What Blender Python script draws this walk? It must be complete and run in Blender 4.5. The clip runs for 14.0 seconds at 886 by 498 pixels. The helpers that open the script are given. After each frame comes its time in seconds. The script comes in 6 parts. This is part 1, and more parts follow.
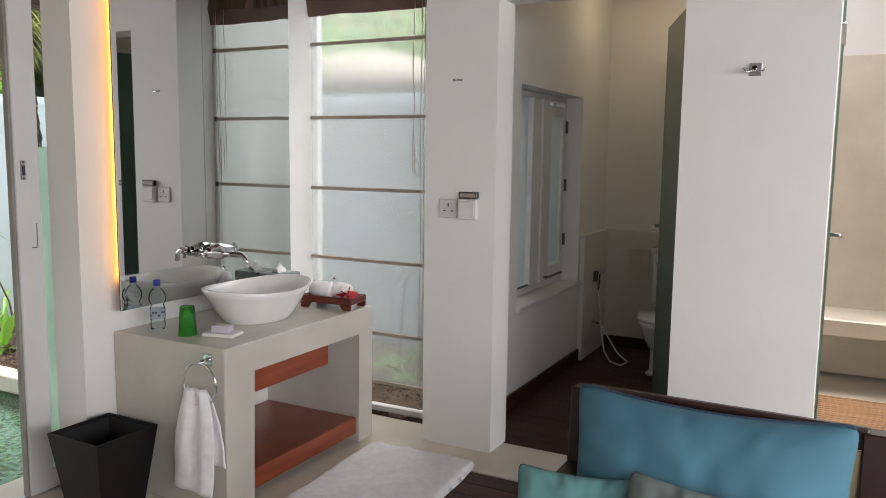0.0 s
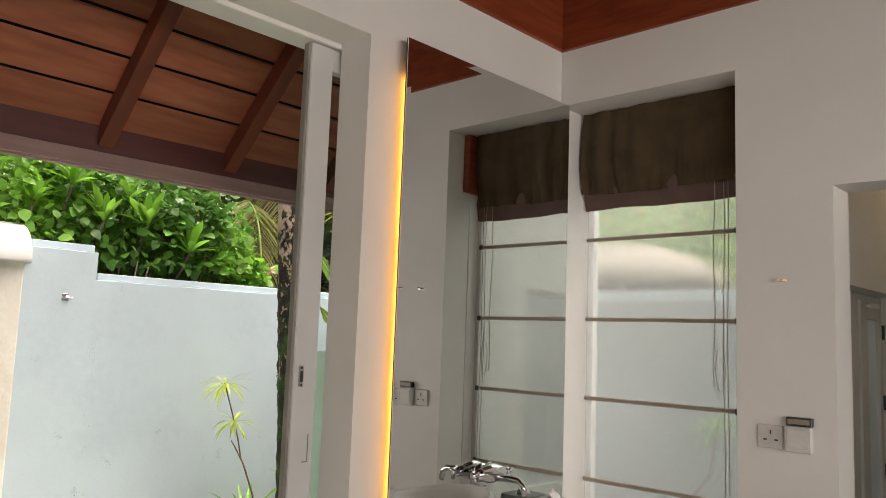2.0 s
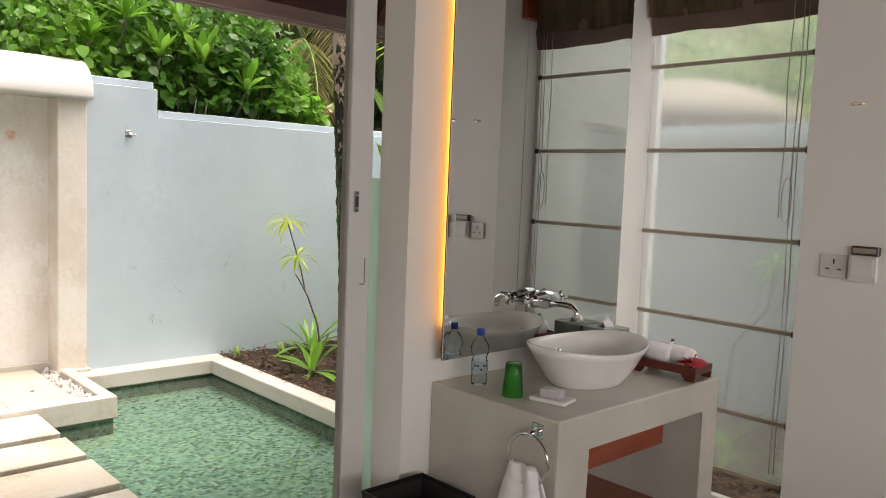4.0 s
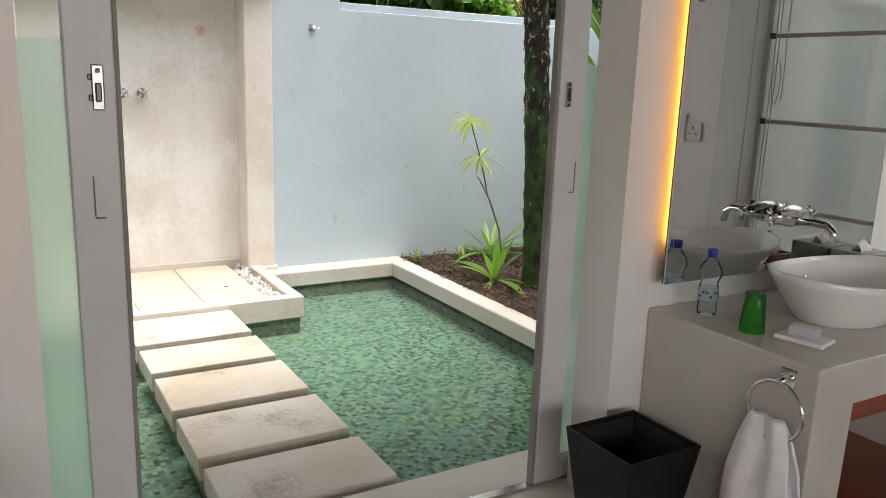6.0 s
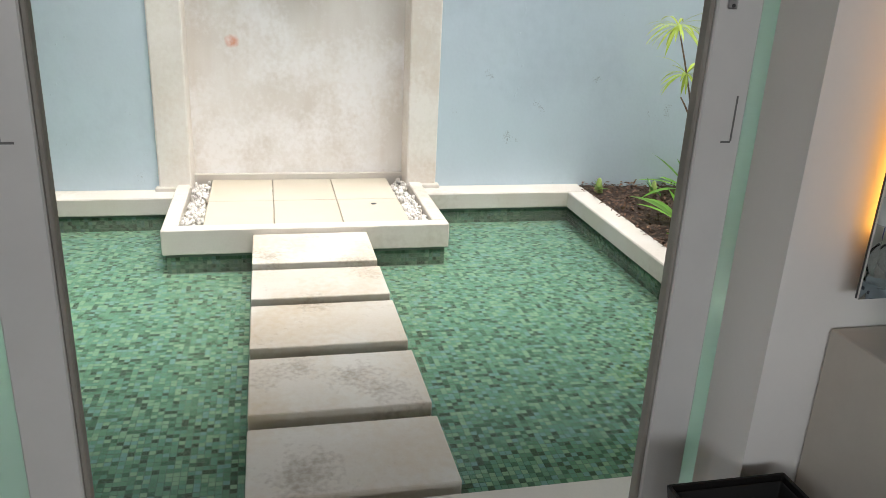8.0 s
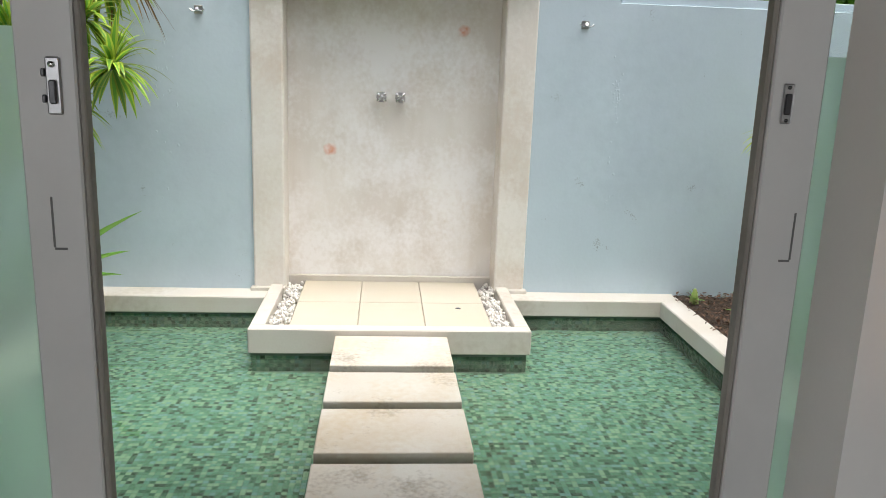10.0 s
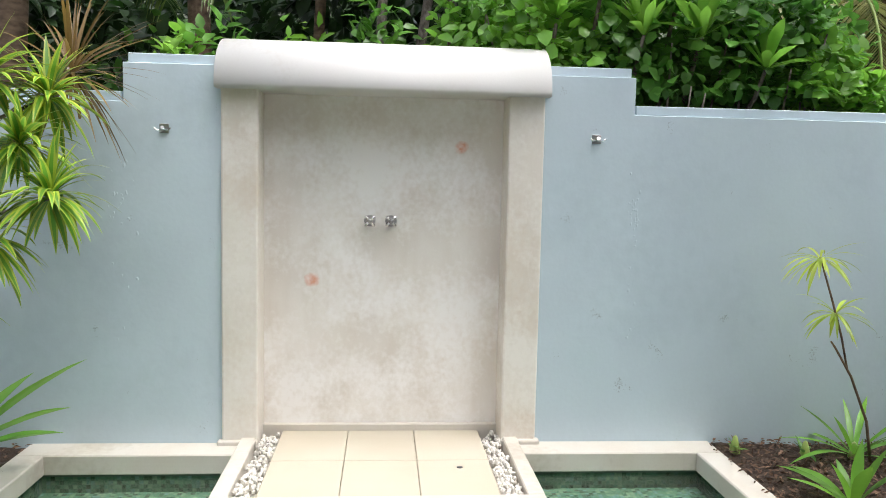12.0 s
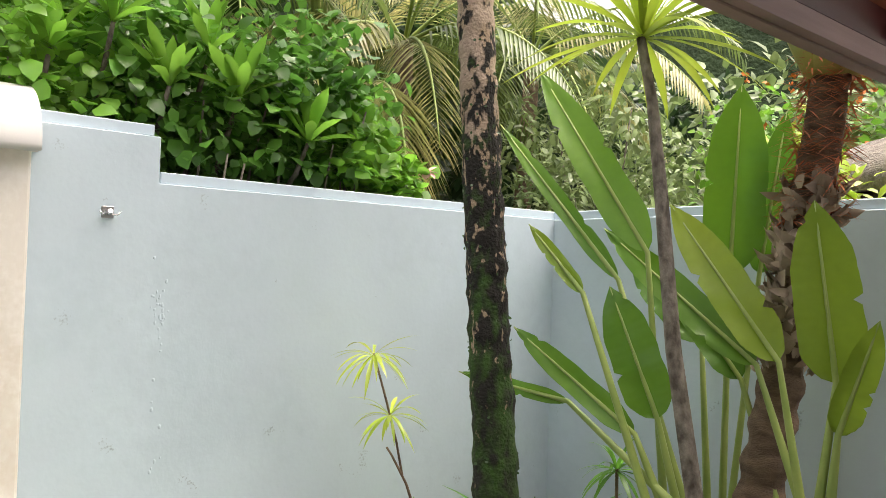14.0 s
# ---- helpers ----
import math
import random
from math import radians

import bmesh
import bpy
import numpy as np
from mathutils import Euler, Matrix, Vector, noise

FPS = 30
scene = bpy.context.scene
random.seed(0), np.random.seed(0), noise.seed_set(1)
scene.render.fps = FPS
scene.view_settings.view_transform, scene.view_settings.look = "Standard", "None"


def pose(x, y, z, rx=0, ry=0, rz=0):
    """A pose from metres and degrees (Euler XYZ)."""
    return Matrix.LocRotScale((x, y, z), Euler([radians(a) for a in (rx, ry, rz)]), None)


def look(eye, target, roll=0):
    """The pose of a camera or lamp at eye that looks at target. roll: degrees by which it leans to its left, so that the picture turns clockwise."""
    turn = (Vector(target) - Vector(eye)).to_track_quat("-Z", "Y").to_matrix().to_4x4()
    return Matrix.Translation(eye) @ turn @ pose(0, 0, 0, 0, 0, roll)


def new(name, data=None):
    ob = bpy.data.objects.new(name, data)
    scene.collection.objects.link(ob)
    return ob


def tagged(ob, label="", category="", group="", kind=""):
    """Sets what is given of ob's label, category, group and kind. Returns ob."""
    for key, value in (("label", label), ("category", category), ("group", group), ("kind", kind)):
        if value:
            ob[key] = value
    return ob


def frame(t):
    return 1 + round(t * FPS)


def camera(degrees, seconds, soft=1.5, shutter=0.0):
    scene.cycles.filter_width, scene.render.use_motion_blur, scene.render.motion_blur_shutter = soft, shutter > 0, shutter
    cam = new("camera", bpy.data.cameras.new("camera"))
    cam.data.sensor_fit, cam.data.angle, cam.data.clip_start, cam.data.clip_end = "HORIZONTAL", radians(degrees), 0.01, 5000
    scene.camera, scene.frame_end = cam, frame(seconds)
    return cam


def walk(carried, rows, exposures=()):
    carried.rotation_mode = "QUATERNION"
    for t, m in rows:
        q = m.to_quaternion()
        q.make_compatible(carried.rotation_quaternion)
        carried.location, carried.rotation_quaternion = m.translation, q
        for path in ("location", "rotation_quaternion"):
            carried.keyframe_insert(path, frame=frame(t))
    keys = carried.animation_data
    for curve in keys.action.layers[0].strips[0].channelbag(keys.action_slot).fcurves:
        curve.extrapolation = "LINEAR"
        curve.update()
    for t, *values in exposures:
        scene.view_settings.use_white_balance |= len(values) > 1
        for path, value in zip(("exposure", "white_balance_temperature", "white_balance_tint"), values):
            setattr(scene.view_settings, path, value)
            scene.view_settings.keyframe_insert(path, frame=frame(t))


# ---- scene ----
cam = camera(59.41, 14.0, soft=0.85)
ROWS = [      # time, eye, point looked at, roll
    (0, (-0.0146, -0.0092, 1.4929), (-0.9359, 1.7497, 1.2535), 0.75),
    (0.5, (-0.2217, -0.0072, 1.5006), (-1.3813, 1.5971, 1.2150), 0.66),
    (1, (-0.4278, 0.0945, 1.4659), (-1.6963, 1.6215, 1.2224), 1.53),
    (1.5, (-0.5676, 0.1951, 1.5158), (-1.9241, 1.6646, 1.4897), 2.24),
    (2, (-0.5917, 0.1939, 1.5755), (-1.9528, 1.6415, 1.8031), 2.12),
    (2.5, (-0.5906, 0.1838, 1.5880), (-1.9425, 1.6204, 1.9174), 1.87),
    (3, (-0.5805, 0.1826, 1.5803), (-1.9652, 1.6017, 1.8426), 1.57),
    (3.5, (-0.5937, 0.1948, 1.5383), (-2.0126, 1.6041, 1.5641), 1.76),
    (3.7, (-0.5955, 0.2156, 1.5078), (-2.0215, 1.6161, 1.4352), 2.11),
    (5.8, (-0.9431, 0.3074, 1.4565), (-2.5946, 1.3461, 1.0166), 1.83),
    (6, (-1.0101, 0.3700, 1.4489), (-2.6905, 1.3656, 1.0188), 2.02),
    (6.5, (-1.1883, 0.6032, 1.4488), (-2.9679, 1.3961, 0.9965), 3.05),
    (7, (-1.3466, 0.7942, 1.4307), (-3.1704, 1.4262, 0.9071), 2.28),
    (7.2, (-1.4164, 0.8581, 1.4353), (-3.2420, 1.4534, 0.8760), 2.17),
    (9.3, (-1.5295, 1.2188, 1.4074), (-3.3988, 1.3890, 0.7170), 2.82),
    (9.5, (-1.5210, 1.2200, 1.4210), (-3.4150, 1.3884, 0.8009), 2.59),
    (10, (-1.5116, 1.2266, 1.4479), (-3.4556, 1.3829, 1.0047), 2.02),
    (10.5, (-1.5112, 1.2351, 1.4766), (-3.4859, 1.3887, 1.1993), 1.86),
    (11, (-1.5675, 1.2408, 1.4912), (-3.5539, 1.3778, 1.3031), 1.67),
    (11.5, (-1.8244, 1.2618, 1.4882), (-3.8133, 1.3710, 1.3075), 1.58),
    (12, (-2.1756, 1.2914, 1.5213), (-4.1621, 1.4426, 1.3455), 1.22),
    (12.5, (-2.5202, 1.3747, 1.5204), (-4.4958, 1.6514, 1.3768), 1.88),
    (13, (-2.8269, 1.3157, 1.5351), (-4.6827, 2.0522, 1.4173), 1.86),
    (13.5, (-3.0462, 1.4009, 1.5532), (-4.6451, 2.6020, 1.5218), 1.76),
    (14, (-3.0857, 1.4757, 1.5908), (-4.6240, 2.7532, 1.6330), 1.85),
]
walk(cam, [(t, look(eye, to, roll)) for t, eye, to, roll in ROWS],
     exposures=[(0.0, 2.42, 6600, 13), (1.0, 2.12, 6900, 17), (2.0, 2.08, 7400, 14), (3.0, 2.1, 7400, 14), (3.5, 2.0, 7300, 15), (6.0, 1.79, 6800, 14), (7.0, 1.62, 6400, 11), (9.5, 1.68, 6400, 9), (10.3, 1.46, 6400, 9), (11.0, 1.50, 6400, 9), (12.0, 1.52, 6350, 9), (13.0, 1.43, 6450, 10), (14.0, 2.0, 7150, 14)])

# ---- light ----
world = bpy.data.worlds.new("world")
scene.world = world
world.use_nodes = True
_wn = world.node_tree
_sky = _wn.nodes.new("ShaderNodeTexSky")
_sky.sky_type = "NISHITA"
_sky.sun_disc = False
_sky.sun_elevation = radians(74)
_sky.sun_rotation = radians(27)
_sky.dust_density, _sky.ozone_density, _sky.air_density = 4.0, 0.6, 0.8
_cloud = _wn.nodes.new("ShaderNodeHueSaturation")      # thin cloud greys the blue
_cloud.inputs["Saturation"].default_value = 0.35
_wn.links.new(_sky.outputs[0], _cloud.inputs["Color"])
_wn.links.new(_cloud.outputs[0], _wn.nodes["Background"].inputs[0])
_wn.nodes["Background"].inputs[1].default_value = 0.15

sun = new("sun", bpy.data.lights.new("sun", "SUN"))
sun.data.energy, sun.data.angle, sun.data.color = 0.75, radians(48), (1.0, 0.95, 0.88)
sun.matrix_world = look((-4.8, 4.9, 11.0), (-6.2, 2.2, 0.0))


def sky_opening(at, to, w, h, watts):
    """Area lamp added to brighten the room from an opening out of view."""
    d = bpy.data.lights.new("sky_opening", "AREA")
    d.shape, d.size, d.size_y, d.energy, d.color = "RECTANGLE", w, h, watts, (0.98, 0.985, 1.0)
    ob = new("sky_opening", d)
    ob.matrix_world = look(at, to)


# fill lamps in the east and south openings, tilted down to lift the floor
sky_opening((3.56, 1.25, 1.75), (1.0, 1.7, -0.2), 3.3, 1.2, 27)
sky_opening((2.0, -0.90, 1.75), (0.3, 1.2, 0.0), 2.6, 1.3, 17)


# ---- materials ----
def mat(name, color, rough=0.6, metal=0.0, var=0.12, scale=6.0, color2=None, fine=90.0, bump=0.15, dist=0.002, island=0.0, obj=0.0, coat=0.0, stretch=(1, 1, 1), spec=0.5, trans=0.0):
    """A procedural surface: two scales of noise in colour and relief, with differences from piece to piece."""
    m = bpy.data.materials.new(name)
    m.use_nodes = True
    n, l = m.node_tree.nodes, m.node_tree.links
    b = n["Principled BSDF"]
    b.inputs["Roughness"].default_value = rough
    b.inputs["Metallic"].default_value = metal
    b.inputs["Coat Weight"].default_value = coat
    b.inputs["Specular IOR Level"].default_value = spec
    b.inputs["Transmission Weight"].default_value = trans
    geo = n.new("ShaderNodeNewGeometry")
    mp = n.new("ShaderNodeMapping")
    mp.inputs["Scale"].default_value = stretch
    l.new(geo.outputs["Position"], mp.inputs["Vector"])
    n1, n2 = n.new("ShaderNodeTexNoise"), n.new("ShaderNodeTexNoise")
    n1.inputs["Scale"].default_value, n1.inputs["Detail"].default_value = scale, 5
    n2.inputs["Scale"].default_value, n2.inputs["Detail"].default_value = fine, 3
    l.new(mp.outputs[0], n1.inputs["Vector"])
    l.new(mp.outputs[0], n2.inputs["Vector"])
    c2 = color2 or tuple(c * (1 - 2 * var) for c in color)
    ramp = n.new("ShaderNodeValToRGB")
    ramp.color_ramp.elements[0].position, ramp.color_ramp.elements[1].position = 0.32, 0.68
    ramp.color_ramp.elements[0].color, ramp.color_ramp.elements[1].color = (*c2, 1), (*color, 1)
    l.new(n1.outputs["Fac"], ramp.inputs[0])
    hsv = n.new("ShaderNodeHueSaturation")
    l.new(ramp.outputs[0], hsv.inputs["Color"])
    add = n.new("ShaderNodeMath")
    add.operation = "MULTIPLY_ADD"
    l.new(n2.outputs["Fac"], add.inputs[0])
    add.inputs[1].default_value, add.inputs[2].default_value = var, 1 - var / 2
    last = add.outputs[0]
    if island or obj:
        src = geo.outputs["Random Per Island"] if island else n.new("ShaderNodeObjectInfo").outputs["Random"]
        k = island or obj
        a2 = n.new("ShaderNodeMath")
        a2.operation = "MULTIPLY_ADD"
        l.new(src, a2.inputs[0])
        a2.inputs[1].default_value, a2.inputs[2].default_value = k, 1 - k / 2
        a3 = n.new("ShaderNodeMath")
        a3.operation = "MULTIPLY"
        l.new(last, a3.inputs[0])
        l.new(a2.outputs[0], a3.inputs[1])
        last = a3.outputs[0]
    l.new(last, hsv.inputs["Value"])
    l.new(hsv.outputs[0], b.inputs["Base Color"])
    if bump:
        bm_ = n.new("ShaderNodeBump")
        bm_.inputs["Strength"].default_value, bm_.inputs["Distance"].default_value = bump, dist
        mx = n.new("ShaderNodeMath")
        l.new(n1.outputs["Fac"], mx.inputs[0])
        l.new(n2.outputs["Fac"], mx.inputs[1])
        l.new(mx.outputs[0], bm_.inputs["Height"])
        l.new(bm_.outputs[0], b.inputs["Normal"])
    return m


def nodes_of(m):
    return m.node_tree.nodes, m.node_tree.links, m.node_tree.nodes["Principled BSDF"]


white_paint = mat("white_paint", (0.78, 0.77, 0.75), 0.55, var=0.03, scale=2.0, bump=0.08)
door_paint = mat("door_paint", (0.62, 0.62, 0.61), 0.4, var=0.03, bump=0.05)
cream_concrete = mat("cream_concrete", (0.66, 0.61, 0.52), 0.28, var=0.08, scale=3.0, bump=0.05)
vanity_concrete = mat("vanity_concrete", (0.57, 0.54, 0.485), 0.19, var=0.06, scale=4.0, bump=0.04)
dark_wood = mat("dark_wood", (0.062, 0.022, 0.012), 0.45, spec=0.25, color2=(0.028, 0.012, 0.008), scale=3.0, stretch=(1, 14, 1), obj=0.5, bump=0.1)
red_wood = mat("red_wood", (0.30, 0.065, 0.025), 0.32, color2=(0.19, 0.035, 0.014), scale=2.5, stretch=(2, 1, 12), bump=0.06, coat=0.2)
eave_wood = mat("eave_wood", (0.38, 0.125, 0.062), 0.45, color2=(0.24, 0.068, 0.036), scale=2.5, stretch=(8, 1, 8), island=0.35, bump=0.08)
fascia_paint = mat("fascia_paint", (0.33, 0.205, 0.19), 0.6, var=0.1, scale=5, stretch=(1, 0.4, 6))
blue_wall = mat("blue_wall", (0.53, 0.625, 0.68), 0.7, var=0.05, scale=1.3, fine=40, bump=0.25, dist=0.003)
plaster = mat("plaster", (0.75, 0.705, 0.64), 0.75, color2=(0.65, 0.595, 0.52), var=0.08, scale=2.2, fine=60, bump=0.15, stretch=(1, 1, 0.45))
coping_stone = mat("coping_stone", (0.59, 0.555, 0.50), 0.7, color2=(0.56, 0.51, 0.44), var=0.08, scale=4.0, bump=0.15)
slab_stone = mat("slab_stone", (0.59, 0.56, 0.495), 0.75, color2=(0.54, 0.48, 0.395), var=0.1, scale=2.6, bump=0.2, obj=0.12)
mulch_soil = mat("mulch_soil", (0.06, 0.035, 0.022), 0.9, color2=(0.03, 0.017, 0.01), scale=20, bump=0.8, dist=0.02)
chrome = mat("chrome", (0.75, 0.75, 0.76), 0.12, 1.0, var=0.02, bump=0)
steel = mat("brushed_steel", (0.42, 0.42, 0.43), 0.32, 1.0, var=0.05, bump=0)
ceramic = mat("ceramic", (0.80, 0.79, 0.77), 0.12, var=0.02, bump=0, coat=0.4)


white_render = mat("white_render", (0.64, 0.625, 0.61), 0.7, color2=(0.62, 0.60, 0.575), var=0.04, scale=2.5, bump=0.12)
pebble_white = mat("pebble_white", (0.78, 0.74, 0.68), 0.6, var=0.1, island=0.25)


def streaked_plaster():
    """Cream plaster with damp streaks running down and two rust spots."""
    m = mat("plaster_panel", (0.78, 0.745, 0.70), 0.72, color2=(0.67, 0.625, 0.57), var=0.06, scale=2.4, bump=0.12)
    n, l, b = nodes_of(m)
    hs = [x for x in n if x.type == "HUE_SAT"][0]
    geo = n.new("ShaderNodeNewGeometry")
    mp = n.new("ShaderNodeMapping")
    mp.inputs["Scale"].default_value = (1, 4.5, 0.7)
    l.new(geo.outputs["Position"], mp.inputs[0])
    t = n.new("ShaderNodeTexNoise")
    t.inputs["Scale"].default_value, t.inputs["Detail"].default_value = 1.9, 4
    l.new(mp.outputs[0], t.inputs["Vector"])
    r = n.new("ShaderNodeValToRGB")
    r.color_ramp.elements[0].position, r.color_ramp.elements[1].position = 0.46, 0.78
    r.color_ramp.elements[1].color = (0.7, 0.7, 0.7, 1)
    l.new(t.outputs["Fac"], r.inputs[0])
    mx = n.new("ShaderNodeMix")
    mx.data_type = "RGBA"
    l.new(r.outputs[0], mx.inputs["Factor"])
    l.new(hs.outputs[0], mx.inputs["A"])
    mx.inputs["B"].default_value = (0.65, 0.59, 0.52, 1)
    last = mx.outputs["Result"]
    for cy, cz, rad in ((0.868, 0.920, 0.045), (1.74, 1.72, 0.04)):
        vm = n.new("ShaderNodeVectorMath")
        vm.operation = "DISTANCE"
        wob = n.new("ShaderNodeTexNoise")
        wob.inputs["Scale"].default_value = 14
        l.new(geo.outputs["Position"], wob.inputs["Vector"])
        vm.inputs[1].default_value = (-6.80, cy, cz)
        l.new(geo.outputs["Position"], vm.inputs[0])
        ad = n.new("ShaderNodeMath")
        ad.operation = "MULTIPLY_ADD"
        l.new(wob.outputs["Fac"], ad.inputs[0])
        ad.inputs[1].default_value = 0.05
        l.new(vm.outputs["Value"], ad.inputs[2])
        rr = n.new("ShaderNodeMapRange")
        rr.inputs[1].default_value, rr.inputs[2].default_value = rad + 0.028, rad
        rr.inputs[3].default_value, rr.inputs[4].default_value = 0.0, 0.9
        l.new(ad.outputs[0], rr.inputs[0])
        m2 = n.new("ShaderNodeMix")
        m2.data_type = "RGBA"
        l.new(rr.outputs[0], m2.inputs["Factor"])
        l.new(last, m2.inputs["A"])
        m2.inputs["B"].default_value = (0.66, 0.24, 0.12, 1)
        last = m2.outputs["Result"]
    l.new(last, b.inputs["Base Color"])
    return m


plaster_panel = streaked_plaster()


def stained(m, col, scale, lo, hi, amount):
    """Patches of dirt, painted shade or paler tone with ragged, speckled edges."""
    n, l, b = nodes_of(m)
    src = b.inputs["Base Color"].links[0].from_socket
    geo = n.new("ShaderNodeNewGeometry")
    f = []
    for sc in (scale, scale * 16):
        t = n.new("ShaderNodeTexNoise")
        t.inputs["Scale"].default_value, t.inputs["Detail"].default_value = sc, 4
        l.new(geo.outputs["Position"], t.inputs["Vector"])
        f.append(t)
    mix = n.new("ShaderNodeMath")
    mix.operation = "MULTIPLY_ADD"
    l.new(f[1].outputs["Fac"], mix.inputs[0])
    mix.inputs[1].default_value = 0.35
    l.new(f[0].outputs["Fac"], mix.inputs[2])
    rr = n.new("ShaderNodeMapRange")
    rr.inputs[1].default_value, rr.inputs[2].default_value, rr.inputs[4].default_value = lo, hi, amount
    l.new(mix.outputs[0], rr.inputs[0])
    mx = n.new("ShaderNodeMix")
    mx.data_type = "RGBA"
    l.new(rr.outputs[0], mx.inputs["Factor"])
    l.new(src, mx.inputs["A"])
    mx.inputs["B"].default_value = (*col, 1)
    l.new(mx.outputs["Result"], b.inputs["Base Color"])


paver_stone = mat("paver_stone", (0.54, 0.49, 0.395), 0.75, color2=(0.52, 0.455, 0.35), var=0.06, scale=2.0, bump=0.12, obj=0.1)
stained(slab_stone, (0.50, 0.40, 0.27), 1.9, 0.62, 0.86, 0.7)
stained(slab_stone, (0.27, 0.22, 0.165), 3.1, 0.75, 0.94, 0.75)
stained(plaster, (0.58, 0.46, 0.35), 1.9, 0.68, 0.95, 0.45)
stained(plaster, (0.80, 0.765, 0.71), 2.6, 0.64, 0.84, 0.7)
stained(plaster_panel, (0.84, 0.82, 0.80), 2.2, 0.60, 0.82, 0.9)
stained(plaster_panel, (0.60, 0.50, 0.40), 2.1, 0.78, 0.98, 0.4)
stained(white_render, (0.50, 0.46, 0.40), 2.4, 0.72, 0.98, 0.5)
stained(coping_stone, (0.38, 0.32, 0.24), 1.7, 0.74, 0.95, 0.5)
stained(blue_wall, (0.20, 0.23, 0.23), 5.0, 0.88, 0.95, 0.6)
stained(blue_wall, (0.40, 0.49, 0.54), 0.9, 0.68, 0.95, 0.5)

def pane_glass(name, tint, rough=0.0, ior=1.4, frost=0.0, blur=0.0):
    m = bpy.data.materials.new(name)
    m.use_nodes = True
    n, l, b = nodes_of(m)
    out = n["Material Output"]
    tr = n.new("ShaderNodeBsdfTransparent")
    tr.inputs[0].default_value = (*tint, 1)
    first = tr.outputs[0]
    if blur:
        rf, mxb = n.new("ShaderNodeBsdfRefraction"), n.new("ShaderNodeMixShader")
        rf.inputs["Color"].default_value, rf.inputs["IOR"].default_value, rf.inputs["Roughness"].default_value = (*tint, 1), 1.12, blur
        mxb.inputs[0].default_value = 0.75
        l.new(first, mxb.inputs[1])
        l.new(rf.outputs[0], mxb.inputs[2])
        first = mxb.outputs[0]
    if frost:
        tl, df, mx0 = n.new("ShaderNodeBsdfTranslucent"), n.new("ShaderNodeBsdfDiffuse"), n.new("ShaderNodeMixShader")
        tl.inputs[0].default_value = df.inputs[0].default_value = (*tint, 1)
        mx0.inputs[0].default_value = 0.22
        l.new(tl.outputs[0], mx0.inputs[1])
        l.new(df.outputs[0], mx0.inputs[2])
        mx1 = n.new("ShaderNodeMixShader")
        mx1.inputs[0].default_value = frost
        l.new(first, mx1.inputs[1])
        l.new(mx0.outputs[0], mx1.inputs[2])
        first = mx1.outputs[0]
    gl = n.new("ShaderNodeBsdfGlossy")
    gl.inputs["Roughness"].default_value = rough
    fr = n.new("ShaderNodeFresnel")
    fr.inputs["IOR"].default_value = ior
    mx = n.new("ShaderNodeMixShader")
    l.new(fr.outputs[0], mx.inputs[0])
    l.new(first, mx.inputs[1])
    l.new(gl.outputs[0], mx.inputs[2])
    l.new(mx.outputs[0], out.inputs["Surface"])
    return m


frosted_blue = pane_glass("frosted_blue", (0.86, 0.94, 0.95), 0.3, frost=0.4, blur=0.5)
door_glass = pane_glass("door_glass", (0.32, 0.48, 0.41), 0.2, frost=0.75)
clear_glass = pane_glass("clear_glass", (0.95, 0.97, 0.96), ior=1.22)
frosted_glass = pane_glass("frosted_glass", (0.84, 0.97, 0.90), 0.25, frost=0.45, blur=0.5)
mirror_silver = mat("mirror_silver", (0.66, 0.68, 0.665), 0.01, 1.0, var=0.0, bump=0)


# ---- building helpers ----
def part(name, bm, material, parent=None, label="", sheet=False):
    """Links a bmesh as one mesh object, under a thing or a part when parent is given."""
    me = bpy.data.meshes.new(name)
    if not sheet:
        bmesh.ops.recalc_face_normals(bm, faces=bm.faces)
    bm.to_mesh(me)
    bm.free()
    if material:
        me.materials.append(material)
    ob = new(name, me)
    if parent:
        ob.parent = parent
    if label:
        ob["label"] = label
    return ob


def thing(name, label, category, at=(0, 0, 0), turn=0.0, group=""):
    ob = new(name)
    ob.matrix_world = pose(*at, 0, 0, turn)
    return tagged(ob, label, category, group)


def setting(ob, label, category):
    return tagged(ob, label, category, "", "structure")


def box(lo, hi, bev=0.0, bm=None, seg=1):
    """A box from corner to corner, with bevelled edges."""
    b = bm or bmesh.new()
    vs = [b.verts.new((x, y, z)) for x in (lo[0], hi[0]) for y in (lo[1], hi[1]) for z in (lo[2], hi[2])]
    fs = [b.faces.new([vs[i] for i in q]) for q in ((0, 1, 3, 2), (4, 6, 7, 5), (0, 4, 5, 1), (2, 3, 7, 6), (0, 2, 6, 4), (1, 5, 7, 3))]
    if bev:
        es = list({e for f in fs for e in f.edges})
        bmesh.ops.bevel(b, geom=es, offset=bev, segments=seg, profile=0.5, affect="EDGES")
    return b


def boxes(*spans, bev=0.0):
    b = bmesh.new()
    for lo, hi in spans:
        box(lo, hi, bev, b)
    return b


